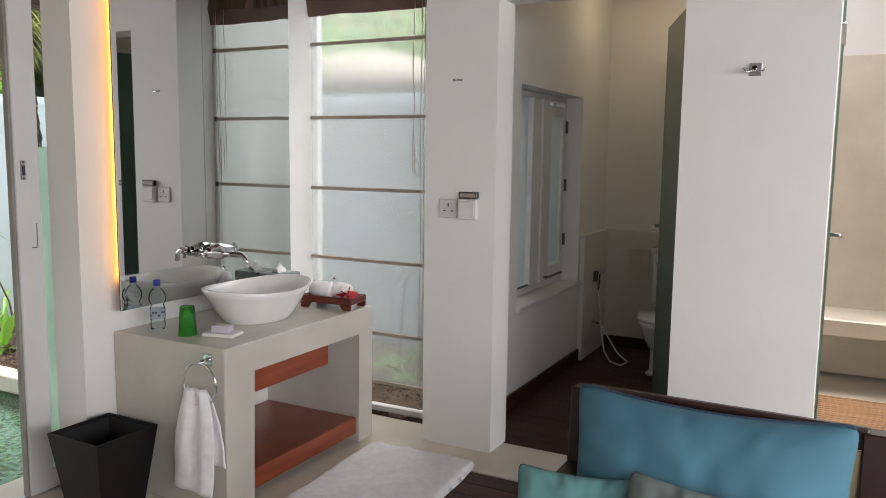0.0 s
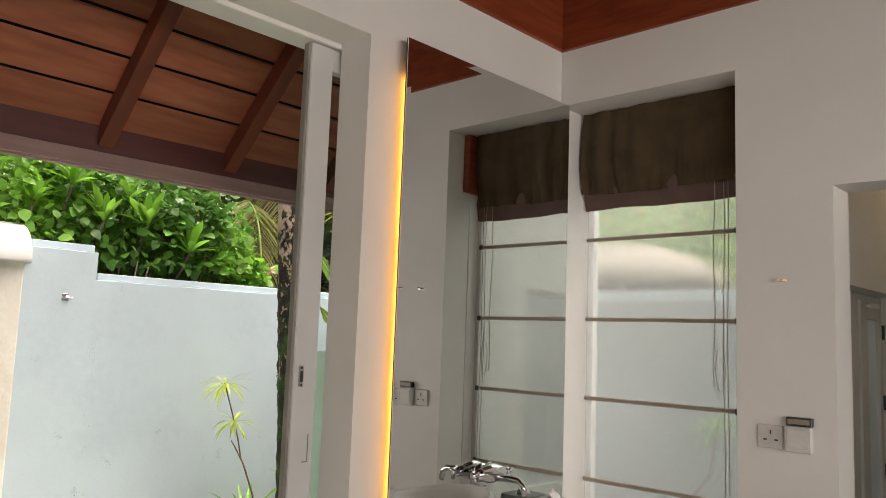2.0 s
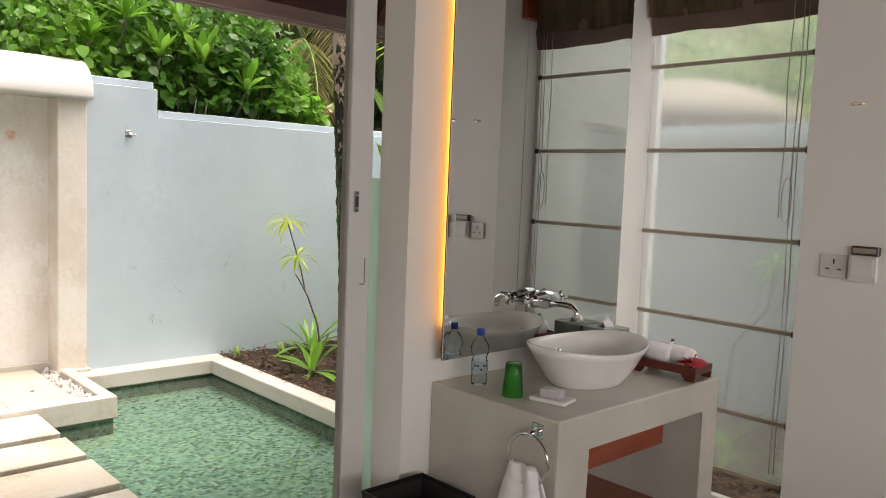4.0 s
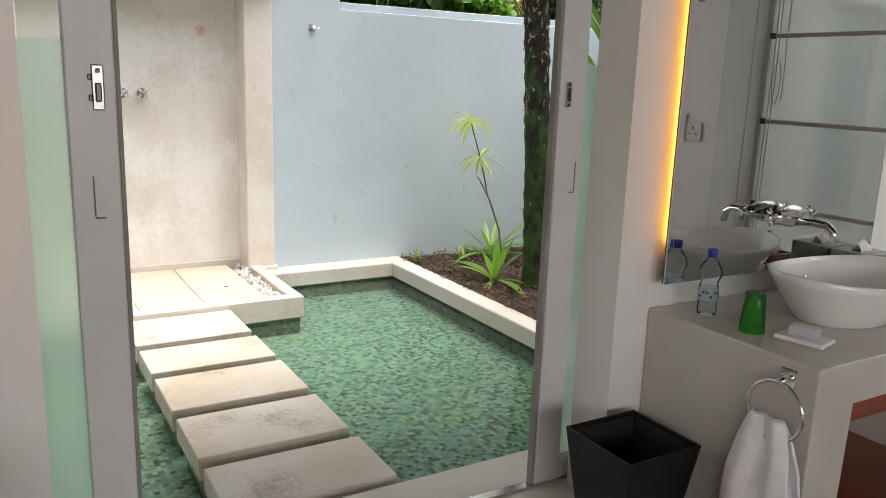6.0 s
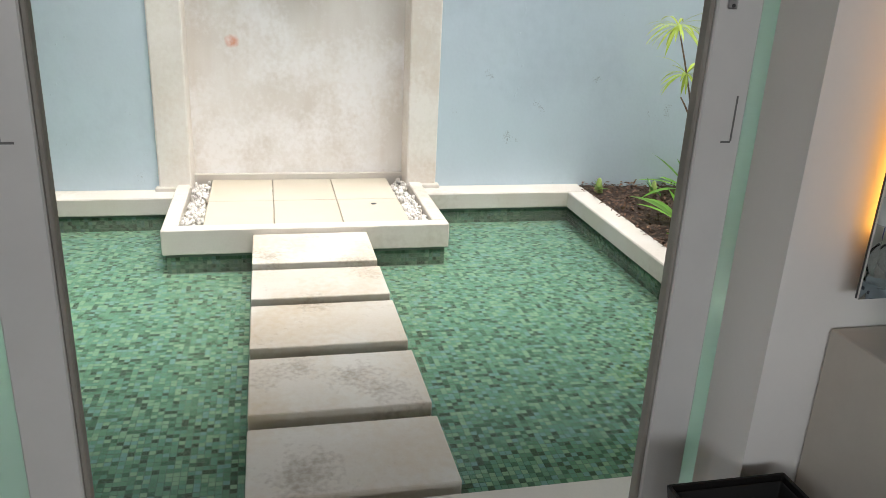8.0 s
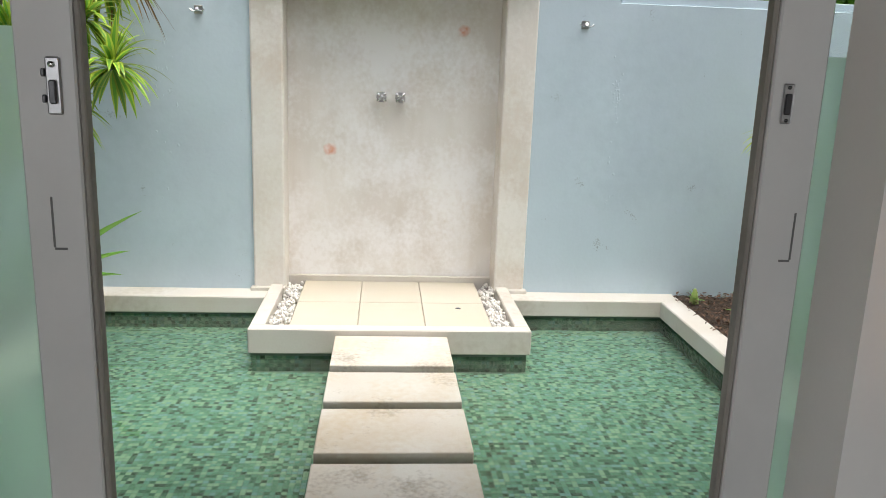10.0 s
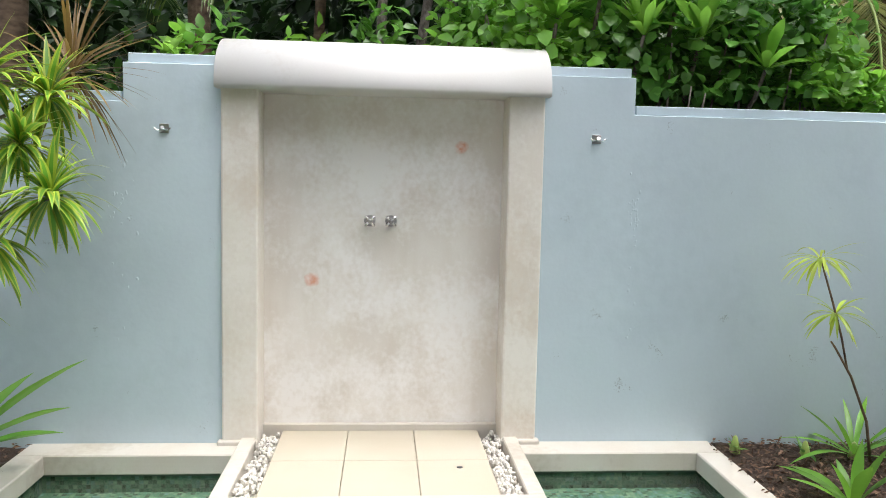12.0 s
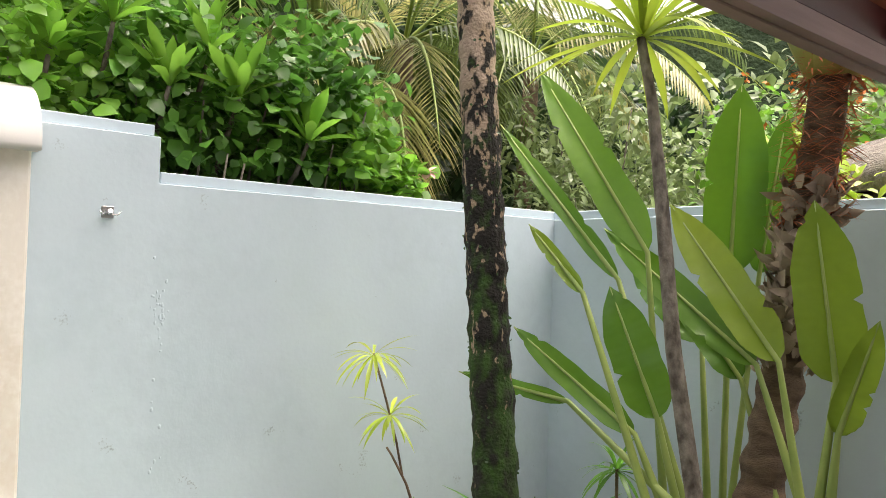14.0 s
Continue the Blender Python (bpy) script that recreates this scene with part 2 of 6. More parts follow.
def lathe(profile, seg=24, bm=None, sx=1.0, sy=1.0, at=(0, 0, 0)):
    """A turned shape from (radius, height) pairs."""
    b = bm or bmesh.new()
    rings = []
    for r, z in profile:
        if r < 1e-5:
            rings.append([b.verts.new((at[0], at[1], at[2] + z))])
        else:
            rings.append([b.verts.new((at[0] + sx * r * math.cos(2 * math.pi * i / seg), at[1] + sy * r * math.sin(2 * math.pi * i / seg), at[2] + z)) for i in range(seg)])
    for a, c in zip(rings, rings[1:]):
        for i in range(seg):
            j = (i + 1) % seg
            if len(a) == 1 and len(c) == 1:
                continue
            if len(a) == 1:
                f = b.faces.new((a[0], c[i], c[j]))
            elif len(c) == 1:
                f = b.faces.new((a[i], a[j], c[0]))
            else:
                f = b.faces.new((a[i], a[j], c[j], c[i]))
            f.smooth = True
    return b


def tube(points, radius, seg=10, bm=None, cap=True):
    """A round bar along points; radius is one number or one for each point."""
    b = bm or bmesh.new()
    pts = [Vector(p) for p in points]
    rad = radius if isinstance(radius, (list, tuple)) else [radius] * len(pts)
    rings, side = [], None
    for i, p in enumerate(pts):
        d = (pts[min(i + 1, len(pts) - 1)] - pts[max(i - 1, 0)]).normalized()
        if side is None:
            side = d.orthogonal().normalized()
        side = (side - d * side.dot(d)).normalized()
        up = d.cross(side)
        rings.append([b.verts.new(p + rad[i] * (math.cos(2 * math.pi * k / seg) * side + math.sin(2 * math.pi * k / seg) * up)) for k in range(seg)])
    for a, c in zip(rings, rings[1:]):
        for k in range(seg):
            b.faces.new((a[k], a[(k + 1) % seg], c[(k + 1) % seg], c[k])).smooth = True
    if cap:
        b.faces.new(rings[0][::-1])
        b.faces.new(rings[-1])
    return b


def prism(profile, y0, y1, bm=None):
    """A profile of (x, z) pairs drawn out along y."""
    b = bm or bmesh.new()
    a = [b.verts.new((x, y0, z)) for x, z in profile]
    c = [b.verts.new((x, y1, z)) for x, z in profile]
    k = len(profile)
    for i in range(k):
        b.faces.new((a[i], a[(i + 1) % k], c[(i + 1) % k], c[i]))
    b.faces.new(a[::-1])
    b.faces.new(c)
    return b


def shift(bm, m):
    bmesh.ops.transform(bm, matrix=m, verts=bm.verts)
    return bm

# ---- the setting ----
MID = 1.287            # the axis of door, stones and outdoor shower
XF, XO = -2.85, -3.03  # facade wall: inner face, outer face
YB = 3.45              # back wall's inner face
YL = 2 * MID - YB      # wall opposite
XR = 3.6               # far end of the room

# facade wall with the sliding door's opening
setting(part("wall_west", boxes(
    ((XO, 2.135, 0), (XF, 3.78, 3.08)),
    ((XO, YL - 0.2, 0), (XF, 2 * MID - 2.135, 3.08)),
    ((XO, 2 * MID - 2.135, 2.76), (XF, 2.135, 3.08))), white_paint), "white painted plaster wall beside the sliding door", "wall")
# back wall: full-height window, pillar, toilet door, pillar, shower door
setting(part("wall_north", boxes(
    ((XF, YB, 2.79), (-1.935, 3.78, 3.08)),
    ((-1.935, YB, 0), (-1.545, 3.65, 3.08)),
    ((-1.545, YB, 2.235), (-0.683, 3.65, 3.08)),
    ((-0.683, YB, 0), (-0.095, 3.65, 3.08)),
    ((-0.095, YB, 2.235), (0.75, 3.65, 3.08)),
    ((0.75, YB, 0), (XR, 3.65, 3.08))), white_paint), "white painted plaster wall with window and door openings", "wall")
# the wide openings here and in wall_east are unseen, cut to let light in
setting(part("wall_south", boxes(((XF, YL - 0.2, 0), (0.65, YL, 3.08)), ((3.35, YL - 0.2, 0), (XR, YL, 3.08)), ((0.65, YL - 0.2, 2.55), (3.35, YL, 3.08))), white_paint), "white painted plaster wall with a wide opening added for light", "wall")
setting(part("wall_east", boxes(
    ((XR, YL - 0.2, 0), (XR + 0.2, -0.5, 3.08)), ((XR, 3.0, 0), (XR + 0.2, 3.65, 3.08)), ((XR, -0.5, 2.5), (XR + 0.2, 3.0, 3.08))), white_paint), "white painted plaster wall with a wide opening added for light", "wall")
# toilet room and shower room
setting(part("wall_toilet_west", boxes(
    ((-1.94, 3.65, 0), (-1.74, 4.24, 2.7)), ((-1.94, 5.40, 0), (-1.74, 6.05, 2.7)),
    ((-1.94, 4.24, 0), (-1.74, 5.40, 0.565)), ((-1.94, 4.24, 1.91), (-1.74, 5.40, 2.7))), white_paint), "off-white plaster wall with a shuttered window", "wall")
setting(part("wall_toilet_north", box((-1.94, 6.05, 0), (0.85, 6.25, 2.7)), white_paint), "off-white plaster wall behind the toilet", "wall")
setting(part("wall_toilet_east", box((-0.55, 3.65, 0), (-0.4, 6.05, 2.7)), white_paint), "partition wall of the shower room", "wall")
setting(part("wall_shower_east", box((0.75, 3.65, 0), (0.95, 6.05, 2.7)), cream_concrete), "smooth concrete shower wall", "wall")
setting(part("ceiling", box((-1.94, 3.65, 2.7), (-0.40, 6.25, 2.85)), white_paint), "white ceiling of the toilet room", "ceiling")

# floors
setting(part("floor", boxes(
    ((-3.30, -2.78, -0.5), (-1.56, 3.45, 0)), ((-1.56, 3.21, -0.5), (XR, 3.62, 0)), ((-3.03, 3.45, -0.5), (-1.94, 3.66, 0)), ((XR, -3, -0.5), (9.0, 6.0, -0.02)), ((-1.56, YL - 0.2, -0.5), (XR, 3.21, -0.02)), ((-1.94, 3.62, -0.5), (0.95, 6.25, -0.02))), cream_concrete), "polished cream concrete floor", "floor")

# ground, one sheet with the pool basin let into it
g = bmesh.new()
R = 400
PX0, PX1, PY0, PY1 = -6.60, -3.30, 2 * MID - 3.22, 3.22
for (x0, y0), (x1, y1) in (((-R, -R), (PX0, R)), ((PX1, -R), (R, R)), ((PX0, -R), (PX1, PY0)), ((PX0, PY1), (PX1, R))):
    z = -0.06
    g.faces.new([g.verts.new(p) for p in ((x0, y0, z), (x1, y0, z), (x1, y1, z), (x0, y1, z))])
setting(part("ground", g, mulch_soil), "dark soil ground of the garden", "ground")

# garden walls with stepped tops and a cap moulding
gw = bmesh.new()
for s, far in ((1, 5.55), (-1, 2 * MID + 2.78)):         # both halves, mirrored about the axis
    q = lambda v: v if s > 0 else 2 * MID - v
    prism([(q(2.18), -0.1), (q(2.18), 2.13), (q(2.72), 2.13), (q(2.72), 1.92), (q(far), 1.92), (q(far), -0.1)], 6.60, 6.85, gw)
    prism([(q(2.18), 2.132), (q(2.18), 2.185), (q(2.70), 2.185), (q(2.70), 2.132)], 6.63, 6.85, gw)
    prism([(q(2.735), 1.922), (q(2.735), 1.975), (q(far), 1.975), (q(far), 1.922)], 6.63, 6.85, gw)
bmesh.ops.recalc_face_normals(gw, faces=gw.faces)
bmesh.ops.bevel(gw, geom=list(gw.edges), offset=0.004, segments=1, profile=0.5, affect="EDGES")
shift(gw, Matrix(((0, -1, 0, 0), (1, 0, 0, 0), (0, 0, 1, 0), (0, 0, 0, 1))))
box((-7.05, 2 * MID - 2.18, -0.1), (-6.87, 2.18, 2.1), 0.0, gw)
setting(part("garden_wall_west", gw, blue_wall), "pale blue painted garden wall stepping up to the shower", "wall")
setting(part("garden_wall_north", boxes(((-6.61, 5.35, -0.1), (-1.94, 5.549, 1.92)), ((-6.64, 5.38, 1.92), (-1.94, 5.55, 1.975)), bev=0.006), blue_wall), "pale blue painted garden side wall", "wall")
setting(part("garden_wall_south", boxes(((-6.60, -2.98, -0.1), (-2.85, -2.78, 1.92)), ((-6.60, -2.98, 1.92), (-2.85, -2.81, 1.975)), bev=0.006), blue_wall), "pale blue painted garden side wall", "wall")

# ---- roof, eave and sliding door ----
SLOPE = 0.94
rafter_wood = mat("rafter_wood", (0.20, 0.045, 0.022), 0.4, color2=(0.12, 0.026, 0.014), scale=2.5, stretch=(1, 6, 1), bump=0.06)
EX, EZ, EN = -4.10, 2.385, 5.0        # rafter ends: place and height; the eave's north end
eave = setting(new("eave_roof"), "dark red timber eave with rafters and boards", "roof")
b = bmesh.new()
ux, uz = 1 / math.hypot(1, SLOPE), SLOPE / math.hypot(1, SLOPE)
N = 8
for i in range(N):                      # boards lapped one over the next up the slope
    a0, a1 = 1.52 * i / N, 1.52 * (i + 1) / N
    x0, z0 = EX - 0.03 + a0 * ux, EZ + 0.125 + a0 * uz - 0.03 * SLOPE
    x1, z1 = EX - 0.03 + a1 * ux - 0.020, EZ + 0.125 + a1 * uz - 0.03 * SLOPE
    prism([(x0, z0 + 0.002), (x1 - 0.004, z1 - 0.012), (x1 - 0.004, z1 - 0.002), (x0, z0 + 0.012)], -3.2, EN, b)
# black sheet added above the boards so their gaps read as shadow lines
part("underlay", prism([(EX - 0.03, EZ + 0.152), (-3.03, EZ + 0.152 + (-3.0 - EX) * SLOPE), (-3.03, EZ + 0.158 + (-3.0 - EX) * SLOPE), (EX - 0.03, EZ + 0.158)], -3.2, EN), mat("gap_black", (0.008, 0.008, 0.008), 0.95), eave, "black sheet standing in for shade between the boards")
part("roof_boards", b, eave_wood, eave, "dark red stained lapped boards")
prof = [(EX - 0.02, EZ), (-3.02, EZ + 1.08 * SLOPE), (-3.02, EZ + 0.12 + 1.08 * SLOPE), (EX - 0.02, EZ + 0.115)]
for k in range(-6, 6):
    yc = 1.665 + 0.646 * k
    part("rafter", prism(prof, yc - 0.035, yc + 0.035), rafter_wood, eave)
part("inner_board", box((EX - 0.07, -3.2, EZ - 0.02), (EX - 0.03, EN, EZ + 0.20)), mat("maroon_paint", (0.12, 0.032, 0.028), 0.5, var=0.2, scale=3, stretch=(1, 0.3, 4)), eave, "dark maroon board behind the fascia")
fb = bmesh.new()
for z0, z1, o in ((-0.095, -0.068, 0.0), (-0.064, -0.035, 0.008), (-0.031, 0.0, 0.0), (0.004, 0.16, 0.012)):
    box((EX - 0.12 - o, -3.2, EZ + z0), (EX - 0.07, EN + 0.02, EZ + z1), 0.003, fb)
box((EX - 0.07, -3.2, EZ - 0.088), (EX - 0.03, EN, EZ - 0.022), 0.0, fb)
part("fascia", fb, fascia_paint, eave, "weathered pinkish fascia with grooves")
part("gable_board", prism([(EX - 0.11, EZ - 0.08), (-3.03, EZ - 0.08 + 1.18 * SLOPE), (-3.03, EZ + 0.18 + 1.18 * SLOPE), (EX - 0.11, EZ + 0.18)], EN, EN + 0.04), eave_wood, eave)
RX, RZ = EX - 0.14, EZ + 0.17
part("roof_cover", prism([(RX, RZ), (-3.0, RZ + (-3.0 - RX) * SLOPE), (-3.0, RZ + 0.1 + (-3.0 - RX) * SLOPE), (RX, RZ + 0.09)], 3.8, EN + 0.08), dark_wood, eave)
part("roof_cover", prism([(RX, RZ), (0.4, RZ + (0.4 - RX) * SLOPE), (5.0, RZ), (5.0, RZ + 0.09), (0.4, RZ + 0.11 + (0.4 - RX) * SLOPE), (RX, RZ + 0.09)], -3.2, 3.8), dark_wood, eave)
part("gable_wall", prism([(-3.0, 3.38), (-3.0, 3.74), (0.4, 6.94), (3.8, 3.74), (3.8, 3.38)], 3.47, 3.62), dark_wood, eave)
part("gable_wall", prism([(-3.0, 3.38), (-3.0, 3.74), (0.4, 6.94), (3.8, 3.74), (3.8, 3.38)], YL - 0.18, YL - 0.03), dark_wood, eave)

# red timber plates on the walls, rafters inside
plate = setting(new("trim"), "red timber wall plate under the open roof", "beam")
part("beam_west", box((-3.03, YL - 0.2, 3.08), (XF + 0.015, YB - 0.015, 3.38), 0.006), red_wood, plate)
part("beam_north", box((-3.03, YB - 0.015, 3.08), (XR + 0.2, 3.65, 3.38), 0.006), red_wood, plate)
part("beam_south", box((XF + 0.015, YL - 0.2, 3.08), (XR + 0.2, YL + 0.015, 3.38), 0.006), red_wood, plate)
part("beam_east", box((XR - 0.015, YL + 0.015, 3.08), (XR + 0.2, YB - 0.015, 3.38), 0.006), red_wood, plate)
inner = [(-2.84, 3.38), (0.38, 3.38 + 3.22 * SLOPE), (0.38, 3.52 + 3.22 * SLOPE), (-2.9, 3.46)]
for k in range(6):
    yc = 2.83 - 0.69 * k
    part("inner_rafter", prism(inner, yc - 0.04, yc + 0.04), red_wood, plate)
part("infill", box((-3.02, YL - 0.2, 3.38), (-2.985, 3.65, 3.71)), dark_wood, plate, "dark board closing the eave")
part("strut", box((-2.832, 2.79, 3.27), (-2.66, 2.86, 3.62), 0.006), red_wood, plate, "square red timber strut end")

# sliding door: track, frame, two leaves slid apart
def sliding_leaf(name, label, lead, away, latch):
    """A leaf whose leading edge is at y = lead and which runs off towards away."""
    s = 1 if away > lead else -1
    leaf = setting(new(name), label, "door")
    leaf.location = (-3.068, lead, 0)
    W = abs(away - lead)
    def ybox(x0, x1, a, c, z0, z1, bev=0.004):
        lo, hi = sorted((s * a, s * c))
        return box((x0, lo, z0), (x1, hi, z1), bev)
    part("stile", ybox(-0.022, 0.022, 0.0, 0.110, 0.012, 2.735), door_paint, leaf)
    part("stile", ybox(-0.022, 0.022, W - 0.11, W, 0.012, 2.735), door_paint, leaf)
    part("rail", ybox(-0.021, 0.021, 0.110, W - 0.11, 0.012, 0.10), door_paint, leaf)
    part("rail", ybox(-0.021, 0.021, 0.110, W - 0.11, 2.64, 2.735), door_paint, leaf)
    part("seal", ybox(-0.016, 0.016, -0.012, 0.0, 0.012, 2.73, 0.003), mat_seal, leaf, "grey brush seal along the edge")
    gp = part("frosted_pane", ybox(-0.004, 0.004, 0.110, W - 0.11, 0.10, 1.505, 0), frosted_glass, leaf, "frosted green glass pane")
    gp.visible_shadow = False
    gc = part("clear_pane", ybox(-0.004, 0.004, 0.110, W - 0.11, 1.507, 2.64, 0), clear_glass, leaf, "clear glass pane")
    gc.visible_shadow = False
    if latch:
        k = part("latch", ybox(0.022, 0.028, 0.026, 0.054, 1.345, 1.452, 0.003), steel, leaf, "steel sliding bolt plate")
        part("bolt", shift(lathe([(0.006, 0), (0.006, 0.008), (0.0, 0.009)], 10), Matrix.Translation((0.027, s * 0.040, 1.438)) @ pose(0, 0, 0, 0, 90, 0)), chrome, k)
        part("bolt", ybox(0.028, 0.036, 0.033, 0.047, 1.365, 1.410, 0.003), mat_dark_metal, k)
        part("bolt", ybox(0.022, 0.03, 0.054, 0.062, 1.367, 1.382, 0.002), mat_dark_metal, k)
        part("bolt", ybox(0.022, 0.03, 0.054, 0.062, 1.415, 1.430, 0.002), mat_dark_metal, k)
    else:
        k = part("strike", ybox(0.022, 0.027, 0.022, 0.046, 1.370, 1.450, 0.003), steel, leaf, "steel strike plate")
        part("slot", ybox(0.027, 0.031, 0.027, 0.041, 1.388, 1.430, 0.002), mat_dark_metal, k)
        for zz in (1.377, 1.442):
            part("screw", shift(lathe([(0.004, 0), (0.004, 0.002), (0.0, 0.003)], 8), Matrix.Translation((0.027, s * 0.034, zz)) @ pose(0, 0, 0, 0, 90, 0)), mat_dark_metal, k)
    # grey strips on the flat face paint the shade of the pull's recess
    hb = bmesh.new()
    q = 0.060 if latch else 0.082
    for a, c, z0, z1 in ((q, q + 0.004, 1.088, 1.188), (q - 0.022, q + 0.002, 1.083, 1.0875)):
        lo, hi = sorted((s * a, s * c))
        box((0.022, lo, z0), (0.0232, hi, z1), 0, hb)
    part("handle_recess", hb, mat_pull, leaf, "recessed finger pull drawn as dark shade lines")
    return leaf


mat_pull = mat("pull_shade", (0.17, 0.17, 0.165), 0.6)
mat_seal = mat("brush_seal", (0.30, 0.28, 0.25), 0.8)
mat_dark_metal = mat("dark_metal", (0.10, 0.10, 0.105), 0.35, 0.9)
sliding_leaf("door_1", "white sliding door leaf with frosted glass, slid open", 1.999, 3.25, False)
sliding_leaf("door_2", "grey-white sliding door leaf with frosted glass and bolt, slid open", 0.650, -0.68, True)
setting(part("door_frame", boxes(
    ((-3.16, -0.75, 2.74), (XO - 0.002, 3.32, 2.80)), ((-3.16, -0.75, 2.80), (-3.13, 3.32, 2.95)), bev=0.004), white_paint), "white sliding door head track", "door frame")
setting(part("door_track", boxes(((-3.088, -0.7, 0.001), (-3.048, 3.25, 0.010)), bev=0.002), chrome), "steel floor track", "door track")

# ---- pool, stones and outdoor shower ----
def mosaic_material():
    m = mat("glass_mosaic", (0.10, 0.28, 0.19), 0.25, var=0.15, scale=1.5, bump=0)
    n, l, bs = nodes_of(m)
    geo = n.new("ShaderNodeNewGeometry")
    r = n.new("ShaderNodeValToRGB")
    r.color_ramp.interpolation = "CONSTANT"
    cols = ((0.0, (0.075, 0.11, 0.07)), (0.08, (0.085, 0.17, 0.105)), (0.22, (0.13, 0.27, 0.17)), (0.40, (0.17, 0.33, 0.21)), (0.56, (0.15, 0.32, 0.235)), (0.70, (0.26, 0.41, 0.26)), (0.82, (0.20, 0.36, 0.33)), (0.92, (0.29, 0.43, 0.27)))
    while len(r.color_ramp.elements) < len(cols):
        r.color_ramp.elements.new(0.5)
    for e, (p, c) in zip(r.color_ramp.elements, cols):
        e.position, e.color = p, (*(0.84 * v + 0.16 * sum(c) / 3 for v in c), 1)
    l.new(geo.outputs["Random Per Island"], r.inputs[0])
    hs = [x for x in n if x.type == "HUE_SAT"][0]
    l.new(r.outputs[0], hs.inputs["Color"])
    return m


mosaic = mosaic_material()
# darkened copy for the upright tiles: shade under the coping put into the colour
mosaic_shaded = mosaic_material()
mosaic_shaded.name = "algae_mosaic"
stained(mosaic_shaded, (0.035, 0.05, 0.03), 3.0, 0.40, 0.75, 0.75)
grout = mat("grout", (0.12, 0.17, 0.12), 0.8)
X0, X1, Y0, Y1 = -6.42, -3.32, 2 * MID - 3.12, 3.12   # basin
ZW, ZB, TX, TW = -0.13, -0.222, -5.655, 0.795             # water, bottom, tray's front, its half width
pool = setting(new("pool"), "shallow pool lined with green glass mosaic", "pool")
part("basin", boxes(((X0 - 0.18, Y0 - 0.17, ZB - 0.1), (X1 + 0.02, Y1 + 0.17, ZB)),), grout, pool)
P = 0.0235


def tile_sheet(name, o, u, v, nu, nv, keep):
    """Small square tiles set on a plane at o, along u and v."""
    nrm = np.cross(u, v)
    nrm = nrm / np.linalg.norm(nrm)
    rng = np.random.RandomState(5)
    vs, fs = [], []
    h = P * 0.455
    for i in range(nu):
        for j in range(nv):
            c = o + u * (P * (i + 0.5)) + v * (P * (j + 0.5))
            if not keep(c):
                continue
            c = c + nrm * (0.002 + 0.0015 * rng.rand())
            k = len(vs)
            vs += [c - u * h - v * h, c + u * h - v * h, c + u * h + v * h, c - u * h + v * h]
            fs.append((k, k + 1, k + 2, k + 3))
    me = bpy.data.meshes.new(name)
    me.from_pydata([tuple(p) for p in vs], [], fs)
    me.materials.append(mosaic_shaded if name == "wall_tiles" else mosaic)
    ob = new(name, me)
    ob.parent = pool
    ob["kind"] = "stuff"
    return ob


ex, ey, ez = np.array((1.0, 0, 0)), np.array((0, 1.0, 0)), np.array((0, 0, 1.0))
def clear_of_tray(c):
    return not (c[0] < TX + 0.02 and abs(c[1] - MID) < TW - 0.02)


def near(c):
    return -3.74 < c[0] < -3.40 and 1.66 < c[1] < 2.02


tile_sheet("floor_tiles", np.array((X0, Y0, ZB)), ex, ey, int((X1 - X0) / P), int((Y1 - Y0) / P), lambda c: clear_of_tray(c) and not near(c))
mosaic_one = mosaic_material()
mn, ml, mb = nodes_of(mosaic_one)
oi = mn.new("ShaderNodeObjectInfo")
for nd in [x for x in mn if x.type == "VALTORGB" and len(x.color_ramp.elements) > 4]:
    ml.new(oi.outputs["Random"], nd.inputs[0])
tb = box((-P * 0.455, -P * 0.455, 0), (P * 0.455, P * 0.455, 0.003))
tile_me = bpy.data.meshes.new("tile")
tb.to_mesh(tile_me)
tb.free()
tile_me.materials.append(mosaic_one)
for i in range(int((X1 - X0) / P)):
    for j in range(int((Y1 - Y0) / P)):
        c = np.array((X0 + P * (i + 0.5), Y0 + P * (j + 0.5), ZB))
        if near(c):
            o = new("tile", tile_me)
            o.location, o.parent = c, pool
nz = int((-0.115 - ZB) / P)
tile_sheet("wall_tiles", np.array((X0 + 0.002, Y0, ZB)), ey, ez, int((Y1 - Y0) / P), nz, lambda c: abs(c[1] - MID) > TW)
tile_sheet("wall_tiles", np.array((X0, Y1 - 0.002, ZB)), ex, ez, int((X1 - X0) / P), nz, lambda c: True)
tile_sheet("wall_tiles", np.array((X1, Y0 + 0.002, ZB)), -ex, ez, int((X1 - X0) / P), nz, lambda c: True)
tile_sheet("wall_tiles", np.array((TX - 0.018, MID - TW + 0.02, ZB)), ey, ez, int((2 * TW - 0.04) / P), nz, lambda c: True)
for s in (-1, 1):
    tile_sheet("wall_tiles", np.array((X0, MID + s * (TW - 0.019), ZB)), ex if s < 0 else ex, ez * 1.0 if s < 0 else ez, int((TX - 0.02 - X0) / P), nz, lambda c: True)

water_mat = pane_glass("water", (0.88, 0.95, 0.90))
wn, wl, wb = nodes_of(water_mat)
